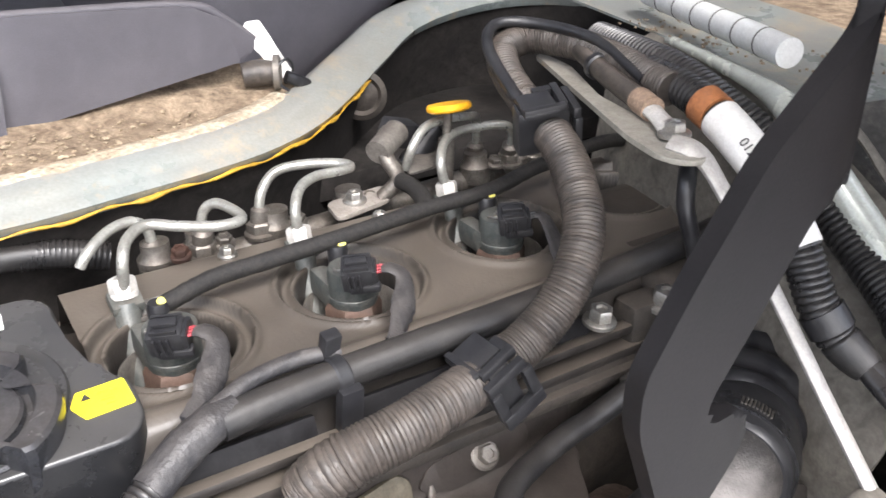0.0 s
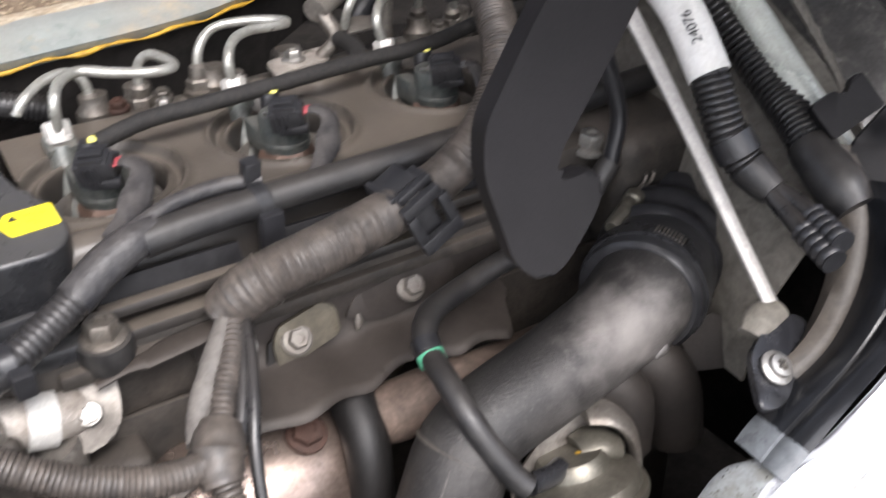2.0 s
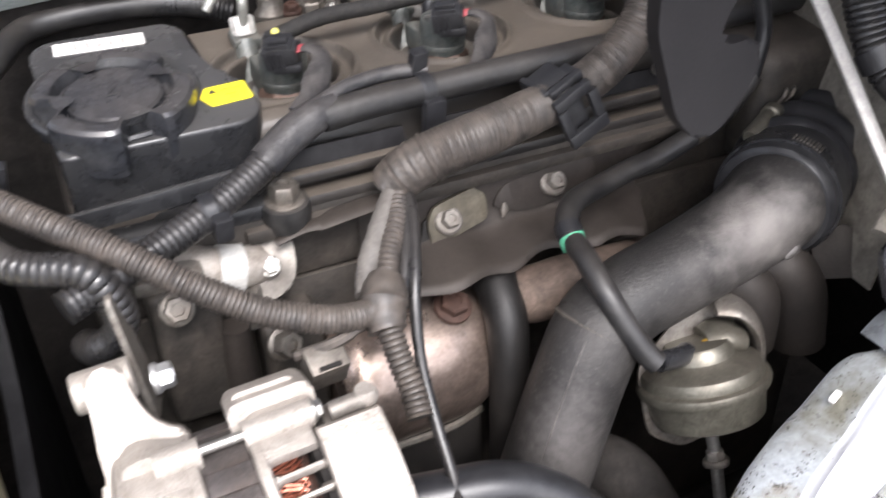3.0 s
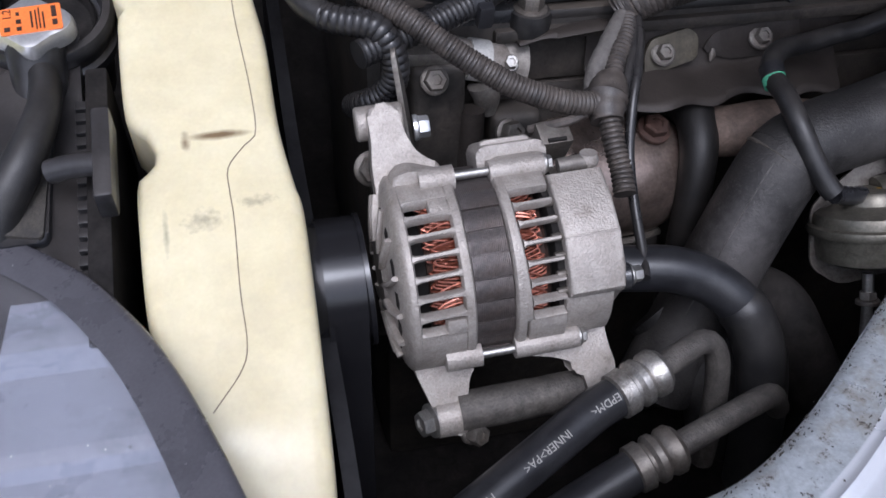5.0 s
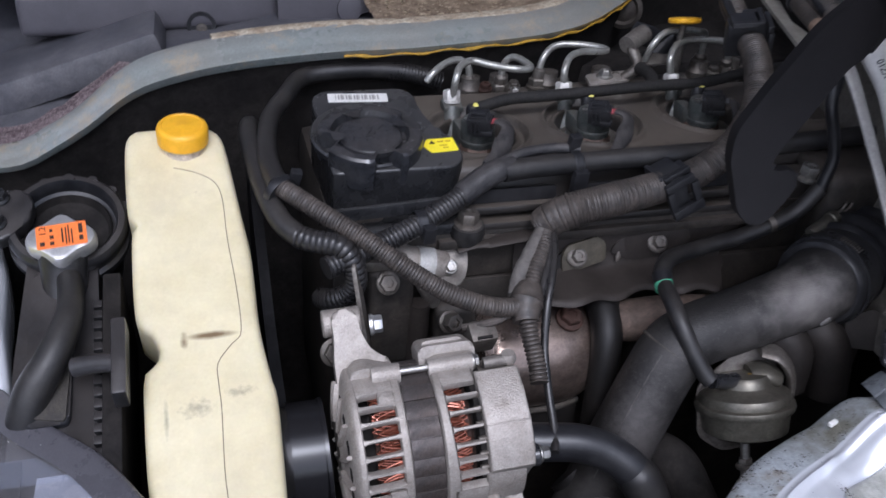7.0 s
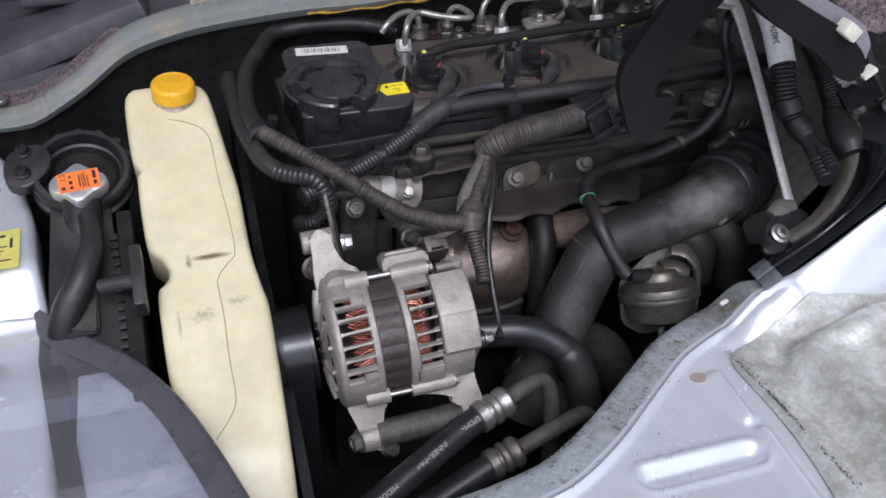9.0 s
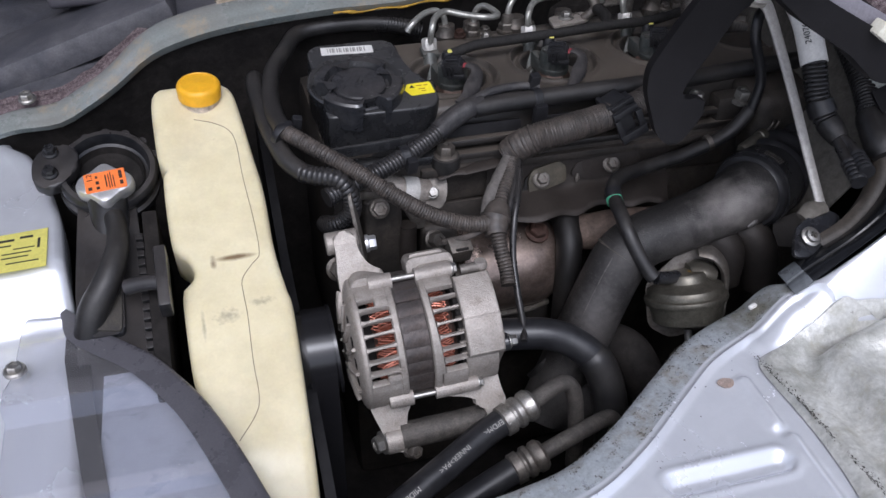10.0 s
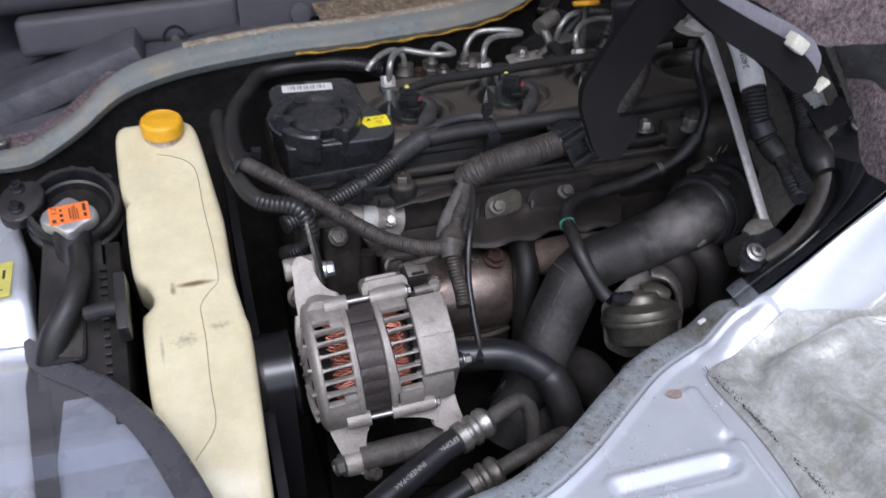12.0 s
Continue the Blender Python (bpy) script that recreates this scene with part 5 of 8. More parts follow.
    end = o + turn @ Vector((0.0090, -0.001, 0.0010))
    for dy in (-0.0024, 0.0, 0.0024):
        a = end + turn @ Vector((0, dy, 0))
        part("red_wire", tube([a, a + turn @ Vector((0.002, 0, 0.0008)), a + turn @ Vector((0.0055, -dy * 0.4, 0.0))], 0.0009, 8), M_RED if i < 2 else M_RUBBERCLEAN, plug)
    p = end + turn @ Vector((0.0036, 0, 0.0002))
    if i < 2:
        lead = [(*p, 0.0042), (wx + 0.0085, wy - 0.0320, 0.8245, 0.0052), (wx + 0.0120, wy - 0.0385, 0.8220, 0.0058), (wx + 0.0085, wy - 0.0465, 0.8175, 0.0062), (wx + 0.0030, wy - 0.0540, 0.8140, 0.0074), (wx - 0.0065, wy - 0.0655, 0.8105, 0.0050), (wx - 0.0150, wy - 0.0750, 0.8085, 0.0045)]
    else:
        lead = [(*p, 0.0042), (wx + 0.0080, wy - 0.0330, 0.8235, 0.0050), (wx + 0.0065, wy - 0.0440, 0.8175, 0.0060), (wx + 0.0030, wy - 0.0560, 0.8110, 0.0070), (wx - 0.0020, wy - 0.0680, 0.8060, 0.0060)]
    part("plug_lead", tube(lead, 0.006, 14, 0.003, flat=0.40, wobble=0.09, seed=i), M_TAPE, t, "grey taped lead")
    return t


for i, (wx, wy) in enumerate(WELLS[:3]):
    injector(i, wx, wy)


def fuel_pipe(pts, blocks):
    t = thing("injection_pipe", "bent grey steel injection pipe", "fuel pipe", pts[0], "injection pipes")
    part("pipe", tube(pts, 0.0031, 12, 0.003), M_PIPEWHITE, t)
    part("end_sleeve", lathe([(0.0058, 0), (0.0062, 0.003), (0.0060, 0.010), (0.0038, 0.012)], pts[-1], Vector(pts[-2]) - Vector(pts[-1]), 16), M_STEELDULL, t)
    part("end_nut", hexbolt(Vector(pts[-1]) - Vector((0, 0, 0.006)), (0, 0, 1), 0.0085, 0.008, 1.2), M_STEELDULL, t)
    return follow_row(t)


fuel_pipe([(0.079, 0.437, 0.818), (0.080, 0.434, 0.834), (0.086, 0.444, 0.841), (0.099, 0.454, 0.842), (0.115, 0.446, 0.840), (0.133, 0.436, 0.839), (0.147, 0.438, 0.838), (0.148, 0.452, 0.838), (0.142, 0.468, 0.838), (0.136, 0.474, 0.830), (0.135, 0.478, 0.808)], 0)
fuel_pipe([(0.181, 0.440, 0.818), (0.180, 0.440, 0.834), (0.189, 0.452, 0.841), (0.203, 0.460, 0.842), (0.217, 0.461, 0.841), (0.228, 0.464, 0.840), (0.226, 0.473, 0.840), (0.210, 0.485, 0.840), (0.190, 0.491, 0.838), (0.177, 0.486, 0.828), (0.174, 0.485, 0.808)], 0)
fuel_pipe([(0.283, 0.441, 0.818), (0.280, 0.442, 0.836), (0.290, 0.454, 0.844), (0.306, 0.463, 0.845), (0.323, 0.464, 0.844), (0.342, 0.462, 0.842), (0.356, 0.47, 0.832), (0.36, 0.478, 0.81)], 0)
fuel_pipe([(0.270, 0.470, 0.826), (0.272, 0.464, 0.842), (0.284, 0.468, 0.852), (0.302, 0.470, 0.853), (0.320, 0.472, 0.85), (0.335, 0.485, 0.84), (0.338, 0.49, 0.81)], 0)
fuel_pipe([(0.064, 0.469, 0.8195), (0.070, 0.470, 0.8270), (0.084, 0.480, 0.832), (0.098, 0.485, 0.832), (0.106, 0.484, 0.825), (0.108, 0.484, 0.806)], 0)


def common_rail():
    t = thing("fuel_rail", "dusty steel fuel rail behind the injectors", "fuel rail", (0.22, 0.485, 0.79))
    part("rail", tube([(0.10, 0.488, 0.792), (0.2, 0.488, 0.792), (0.42, 0.490, 0.794)], 0.009, 18, 0.02), M_STEELDULL, t)
    for x in (0.109, 0.136, 0.184, 0.235, 0.335, 0.370):
        part("rail_boss", lathe([(0.011, -0.006), (0.0115, 0.006), (0.0085, 0.010), (0.0085, 0.016)], (x, 0.485, 0.80), (0, 0, 1), 18), M_STEELDULL, t)
        part("rail_nut", hexbolt((x + 0.012, 0.478, 0.806), (0, -0.2, 1), 0.005, 0.005), M_RUST if x < 0.12 else M_STEELDULL, t)
    part("sensor", lathe([(0.009, -0.01), (0.0095, 0.010), (0.007, 0.014), (0.007, 0.024)], (0.292, 0.492, 0.824), (0.5, -0.2, 0.7), 18), M_RUBBERCLEAN, t, "black rail pressure sensor")
    part("sensor_plug", box((0.278, 0.494, 0.842), (0.024, 0.016, 0.018), 0.003, (10, 20, 10)), M_RUBBERCLEAN, t)
    return follow_row(t)


common_rail()


def lift_bracket():
    t = thing("pipe_bracket", "bent zinc bracket bolted on top of the engine", "bracket", (0.235, 0.472, 0.80))
    part("foot_plate", prism(rounded([(-0.018, -0.012), (0.024, -0.010), (0.028, 0.008), (-0.016, 0.010)], 0.005), (0.233, 0.472, 0.8115), (1, 0.10, 0), (0, 1, 0.1), 0.003, 0.001), M_ALU, t)
    part("foot_bolt", hexbolt((0.234, 0.473, 0.8115), (0, 0, 1), 0.0055, 0.006, 1.4), M_STEEL, t)
    part("riser", tube([(0.252, 0.470, 0.810, 0.005), (0.262, 0.466, 0.822, 0.005), (0.258, 0.474, 0.836, 0.005), (0.262, 0.486, 0.842, 0.0055), (0.27, 0.492, 0.845, 0.006)], 0.005, 12), M_STEELDULL, t)
    part("sensor_body", lathe([(0.0085, -0.014), (0.0088, 0.012), (0.006, 0.014)], (0.264, 0.482, 0.843), (0.75, 0.45, 0.2), 20), M_ALUDARK, t)
    part("flag", prism(rounded([(-0.018, -0.008), (0.014, -0.010), (0.018, 0.004), (-0.010, 0.010)], 0.005), (0.288, 0.476, 0.825), (1, 0.1, 0), (0, 1, 0.25), 0.002, 0.0006), M_ALUDARK, t)
    return follow_row(t)


lift_bracket()


def return_line():
    t = thing("fuel_return_line", "braided black fuel return hose over the injectors", "fuel hose", (0.2, 0.41, 0.82))
    pts = [(0.092, 0.408, 0.818), (0.120, 0.412, 0.822), (0.150, 0.413, 0.822), (0.196, 0.412, 0.823), (0.25, 0.414, 0.823), (0.298, 0.412, 0.823), (0.34, 0.416, 0.827), (0.40, 0.422, 0.83), (0.45, 0.43, 0.82)]
    part("hose", tube(pts, 0.0050, 14, 0.0022, wobble=0.035, seed=12), M_BRAID, t)
    part("branch_hose", tube([(0.252, 0.414, 0.823), (0.258, 0.428, 0.824), (0.262, 0.446, 0.823), (0.262, 0.462, 0.822)], 0.0055, 12, 0.004), M_BRAID, t)
    for x, y in ((0.088, 0.407), (0.191, 0.409), (0.294, 0.409)):
        part("tee", lathe([(0.0055, -0.012), (0.0060, 0.0), (0.0048, 0.003)], (x, y, 0.818), (0, 0, 1), 16), M_RUBBERCLEAN, t)
        part("paint_mark", lathe([(0.0027, 0), (0.0024, 0.0008), (0.0012, 0.0011)], (x + 0.002, y - 0.001, 0.8212), (0.1, -0.4, 1), 10), M_OILSTICKER, t, "dab of yellow paint")
    return follow_row(t)


return_line()


# ---- wiring looms and hoses over the engine ----
def main_loom():
    t = thing("main_loom", "thick dusty corrugated wiring loom looping over the engine", "wiring loom", (0.2, 0.28, 0.80))
    pts = [(0.112, 0.294, 0.769, 0.0120), (0.120, 0.2915, 0.7760, 0.0132), (0.135, 0.288, 0.784, 0.0134), (0.160, 0.286, 0.790, 0.0132), (0.190, 0.290, 0.7935, 0.0128), (0.215, 0.297, 0.7945, 0.0124), (0.237, 0.3000, 0.8000, 0.0121),
           (0.257, 0.301, 0.8125, 0.0119), (0.274, 0.305, 0.829, 0.0117), (0.290, 0.3175, 0.848, 0.0115), (0.301, 0.340, 0.864, 0.0113), (0.308, 0.362, 0.875, 0.0112), (0.314, 0.392, 0.883, 0.011)]
    part("conduit", tube(pts, 0.012, 20, pitch=0.0023, depth=0.0006, wobble=0.012, seed=4), M_CONDUIT, t)
    part("taped_section", tube([(0.1110, 0.2945, 0.7675, 0.0095), (0.114, 0.2934, 0.7712, 0.0124), (0.122, 0.2910, 0.7775, 0.0137), (0.134, 0.2882, 0.7838, 0.0139)], 0.014, 18, 0.0022, pitch=0.0040, depth=0.0007, wobble=0.03, seed=5), M_CONDUIT, t, "end bound with brown tape")
    loop = [(0.314, 0.392, 0.883, 0.010), (0.318, 0.425, 0.897, 0.010), (0.330, 0.448, 0.906, 0.010), (0.350, 0.450, 0.911, 0.010), (0.364, 0.425, 0.912, 0.010), (0.366, 0.385, 0.910, 0.010), (0.362, 0.335, 0.905, 0.010)]
    part("loop_conduit", tube(loop, 0.01, 18, pitch=0.0024, depth=0.0006, wobble=0.012, seed=8), M_CONDUIT, t)
    part("loop_cable", tube([(0.300, 0.375, 0.888), (0.299, 0.40, 0.902), (0.308, 0.434, 0.916), (0.330, 0.455, 0.922), (0.352, 0.440, 0.922), (0.362, 0.40, 0.919), (0.356, 0.35, 0.908)], 0.0035, 10), M_RUBBERCLEAN, t)
    part("loop_cable", tube([(0.304, 0.38, 0.885), (0.304, 0.41, 0.900), (0.314, 0.442, 0.913), (0.334, 0.462, 0.918), (0.356, 0.448, 0.919), (0.368, 0.41, 0.916), (0.362, 0.36, 0.910)], 0.0035, 10), M_RUBBERCLEAN, t)
    for c, turn in (((0.2170, 0.2960, 0.7925), (0, -26, 4)), ((0.3085, 0.379, 0.8815), (-8, -15, 72))):
        m = pose(*c, *turn)

        def local(dx, dy, dz, sx, sy, sz, b=0.001):
            bm = box((0, 0, 0), (sx, sy, sz), b)
            bmesh.ops.transform(bm, matrix=m @ Matrix.Translation((dx, dy, dz)), verts=bm.verts)
            return bm
        k = part("loom_clamp", local(0, 0.001, 0, 0.013, 0.031, 0.030, 0.003), M_RUBBERCLEAN, t, "black plastic loom clamp")
        for q in ((-0.002, 0.004, 0.0160, 0.021, 0.020, 0.0035), (-0.010, 0.002, 0.0175, 0.004, 0.024, 0.005), (0.002, -0.0100, 0.0165, 0.022, 0.0045, 0.005), (0.0, -0.0165, 0.0125, 0.024, 0.0045, 0.0065), (0.001, -0.0180, -0.0125, 0.026, 0.0045, 0.0085),
                  (-0.0095, -0.0175, -0.001, 0.006, 0.0045, 0.020), (0.0110, -0.0175, -0.001, 0.006, 0.0045, 0.020), (0.0105, -0.004, 0.0150, 0.005, 0.014, 0.006)):
            part("clamp_rib", local(*q), M_RUBBERCLEAN, k)
    # branch leads from the loom's end down to the alternator
    br = [[(0.114, 0.292, 0.772, 0.0045), (0.104, 0.279, 0.766, 0.0056), (0.091, 0.264, 0.757, 0.0062), (0.081, 0.252, 0.748, 0.0058), (0.076, 0.242, 0.743, 0.005)],
          [(0.115, 0.290, 0.771, 0.0050), (0.1055, 0.270, 0.764, 0.0056), (0.0945, 0.254, 0.755, 0.0060), (0.086, 0.240, 0.745, 0.0058)],
          [(0.117, 0.289, 0.771, 0.003), (0.109, 0.267, 0.763, 0.0033), (0.100, 0.248, 0.752, 0.0033), (0.092, 0.235, 0.742, 0.0033)],
          [(0.119, 0.289, 0.771, 0.0028), (0.113, 0.267, 0.763, 0.003), (0.1045, 0.246, 0.752, 0.003), (0.097, 0.231, 0.738, 0.003), (0.092, 0.215, 0.715, 0.003), (0.090, 0.196, 0.695, 0.003), (0.088, 0.172, 0.676, 0.003), (0.084, 0.158, 0.671, 0.003)]]
    for i, b in enumerate(br):
        part("branch_lead", tube(b, 0.005, 12, 0.0025, pitch=0.003 if i == 1 else 0, depth=0.0008, wobble=0.05 if i == 0 else 0, seed=i), (M_GREYSLEEVE, M_CONDUIT, M_CONDUITBLACK, M_CONDUITBLACK)[i], t)
    part("taped_joint", tube([(0.088, 0.244, 0.748, 0.009), (0.083, 0.236, 0.744, 0.0118), (0.080, 0.230, 0.740, 0.0115), (0.079, 0.223, 0.734, 0.009)], 0.011, 14, 0.0022, wobble=0.07, seed=4), M_CONDUIT, t, "bundle bound with brown tape")
    part("drop_conduit", tube([(0.080, 0.226, 0.738), (0.080, 0.212, 0.725), (0.081, 0.200, 0.714), (0.080, 0.190, 0.706)], 0.0065, 14, pitch=0.003, depth=0.0008), M_CONDUIT, t)
    part("loose_tie", tube([(0.068, 0.228, 0.738), (0.056, 0.226, 0.735), (0.045, 0.228, 0.732), (0.036, 0.232, 0.728)], 0.003, 8, wobble=0.15, seed=2), M_CONDUIT, t)
    return t


main_loom()


def swag_loom():
    t = thing("alternator_loom", "brown corrugated loom sagging across the engine front", "wiring loom", (0.0, 0.25, 0.77))
    pts = [(0.074, 0.500, 0.812), (0.04, 0.503, 0.818), (0.0, 0.502, 0.820), (-0.04, 0.495, 0.818), (-0.058, 0.465, 0.8139), (-0.0741, 0.430, 0.8099), (-0.0812, 0.390, 0.8085), (-0.0836, 0.350, 0.8081), (-0.080, 0.312, 0.8072)]
    part("upper_cable", tube(pts, 0.0078, 14), M_RUBBER, t)
    part("upper_sleeve", tube([(0.085, 0.498, 0.808), (0.06, 0.502, 0.815), (0.035, 0.504, 0.818)], 0.0085, 14, pitch=0.003, depth=0.0008), M_CONDUITBLACK, t)
    p2 = [(-0.0800, 0.313, 0.8070), (-0.0660, 0.299, 0.8020), (-0.0529, 0.288, 0.796), (-0.0286, 0.270, 0.785), (0.0, 0.251, 0.768), (0.0255, 0.238, 0.7545), (0.048, 0.231, 0.7470), (0.0648, 0.229, 0.7437), (0.080, 0.231, 0.742)]
    part("sag_conduit", tube(p2, 0.0070, 16, pitch=0.0023, depth=0.0005, wobble=0.02, seed=6), M_CONDUIT, t)
    part("second_hose", tube([(-0.080, 0.455, 0.765), (-0.089, 0.450, 0.788), (-0.0915, 0.432, 0.8025), (-0.0940, 0.40, 0.806), (-0.0920, 0.36, 0.802), (-0.0885, 0.325, 0.797), (-0.0805, 0.295, 0.7885), (-0.0690, 0.279, 0.7835)], 0.0078, 16), M_RUBBER, t)
    part("cable_tie", lathe([(0.0125, -0.003), (0.013, 0.0), (0.0125, 0.003)], (-0.079, 0.315, 0.802), (0.5, -0.7, -0.3), 20), M_RUBBERCLEAN, t)
    part("tie_tail", box((-0.068, 0.318, 0.809), (0.008, 0.006, 0.016), 0.001, (20, 10, 0)), M_RUBBERCLEAN, t)
    return t


swag_loom()
single("short_elbow_hose", tube([(-0.071, 0.281, 0.7840), (-0.0620, 0.275, 0.7830), (-0.0450, 0.268, 0.7810), (-0.0365, 0.265, 0.7700), (-0.0335, 0.266, 0.7540), (-0.0375, 0.272, 0.7390), (-0.0480, 0.284, 0.7270), (-0.052, 0.305, 0.715)], 0.0082, 16, pitch=0.0042, depth=0.0007), M_CONDUITBLACK,
       "ribbed black elbow hose beside the engine front", "hose")



def injector_loom():
    t = thing("injector_loom", "taped injector wiring loom along the rocker cover", "wiring loom", (0.15, 0.32, 0.80))
    a = [(-0.055, 0.262, 0.768), (-0.030, 0.272, 0.772), (-0.005, 0.280, 0.777), (0.020, 0.290, 0.783), (0.048, 0.303, 0.792), (0.066, 0.312, 0.800), (0.084, 0.317, 0.806)]
    part("ribbed_sleeve", tube(a, 0.0082, 14, pitch=0.0034, depth=0.0009), M_CONDUITBLACK, t)
    part("taped_section", tube([(0.050, 0.304, 0.793, 0.0088), (0.066, 0.312, 0.800, 0.0092), (0.082, 0.3165, 0.806, 0.0088), (0.095, 0.3195, 0.808, 0.0070)], 0.009, 14, 0.003, wobble=0.03), M_TAPE, t)
    part("main_sleeve", tube([(0.086, 0.316, 0.805), (0.11, 0.318, 0.806), (0.145, 0.320, 0.806), (0.19, 0.320, 0.807), (0.24, 0.320, 0.808), (0.30, 0.322, 0.808), (0.36, 0.325, 0.81), (0.42, 0.33, 0.81)], 0.0082, 14), M_RUBBER, t)
    part("side_lead", tube([(0.084, 0.320, 0.810), (0.105, 0.327, 0.814), (0.13, 0.330, 0.815), (0.15, 0.327, 0.814)], 0.0042, 10), M_TAPE, t)
    for p, s in (((0.145, 0.3205, 0.806), 1), ((0.017, 0.289, 0.782), 0)):
        c = part("loom_clip", lathe([(0.0088, -0.004), (0.0096, -0.003), (0.0096, 0.003), (0.0088, 0.004)], p, (1, 0.12, 0.02), 20, False), M_RUBBERCLEAN, t, "black plastic clip")
        part("clip_head", box(Vector(p) + (Vector((0, 0.006, 0.014)) if s else Vector((0.004, -0.010, -0.004))), (0.009, 0.007, 0.014), 0.0012, (15, 0, 5)), M_RUBBERCLEAN, c)
    part("clip_stalk", box((0.147, 0.314, 0.782), (0.012, 0.008, 0.045), 0.002, (8, 0, 0)), M_RUBBERCLEAN, t)
    return t


injector_loom()


# ---- exhaust side ----
def heat_shield():
    t = thing("heat_shield", "dusty stamped heat shield over the exhaust manifold", "heat shield", (0.19, 0.28, 0.72))
    # a folded sheet: bolted flange at the engine, dished apron, ragged lower edge
    rows = []
    for i in range(81):
        x = 0.096 + 0.180 * i / 80
        reach = 0.036 + 0.003 * math.sin(x * 55 + 0.6) + 0.002 * math.sin(x * 150)
        reach -= 0.004 * smooth(0.168, 0.186, x) * (1 - smooth(0.214, 0.226, x))
        reach *= 1 - 0.75 * smooth(0.255, 0.277, x)
        reach *= 0.55 + 0.45 * smooth(0.094, 0.106, x)
        w = 0.0016 * math.sin(x * 60) + 0.0012 * math.sin(x * 140)
        row = [(x, 0.3045, 0.7500), (x, 0.3035, 0.7450 + w * 0.4), (x, 0.3030, 0.7360 + w * 0.4), (x, 0.3012, 0.7275 + w * 0.6)]
        for k in (0.12, 0.35, 0.6, 0.85, 0.96, 1.0):
            d = reach * k
            row.append((x, 0.2995 - d * 1.02, 0.7245 + w - d * 0.12 - 0.002 * k * k + (-0.003 if k == 1.0 else 0)))
        rows.append(row)
    part("shield", solid(ribbon(rows), 0.0012), M_SHIELD, t, sharp=60)
    part("slot_lip", tube([(0.184, 0.3000, 0.7350, 0.0010), (0.1835, 0.2985, 0.7310, 0.0024), (0.182, 0.2970, 0.7275, 0.0010)], 0.002, 8), M_STEELDULL, t)
    for p in ((0.1465, 0.2965, 0.7360), (0.2175, 0.3010, 0.7395)):
        part("shield_bolt", hexbolt(p, (0, -0.75, 0.62), 0.0056, 0.0060, 1.5), M_ALUDARK, t, "zinc flange bolt")
    part("tab", prism(rounded([(-0.0115, -0.0170), (0.0250, -0.0085), (0.0250, 0.0060), (0.0180, 0.0120), (-0.0080, 0.0070), (-0.0125, -0.0020)], 0.003), (0.1465, 0.2975, 0.7385), (1, 0.02, 0.02), (0, 0.25, 0.97), 0.003, 0.0008), M_TABSTEEL, t, "tan folded bolt tab")
    part("tab", prism(rounded([(-0.0380, -0.0050), (-0.0300, 0.0060), (0.0100, 0.0100), (0.0300, 0.0120), (0.0340, -0.0020), (0.0180, -0.0120), (-0.0180, -0.0130)], 0.005), (0.2140, 0.3015, 0.7400), (1, 0, 0.03), (0, 0.25, 0.97), 0.002, 0.0006), M_SHIELD, t, "folded bolt tab")
    # Dark sliver laid in for the shade of the open cut.
    part("cut_edge", prism([(-0.006, -0.010), (0.0015, -0.014), (0.0015, 0.006), (-0.002, 0.004)], (0.1345, 0.2985, 0.7330), (1, 0, 0), (0, 0.25, 0.97), 0.002), M_HEATDARK, t, "dark sliver standing for the shaded cut behind the tab")
    return t


heat_shield()


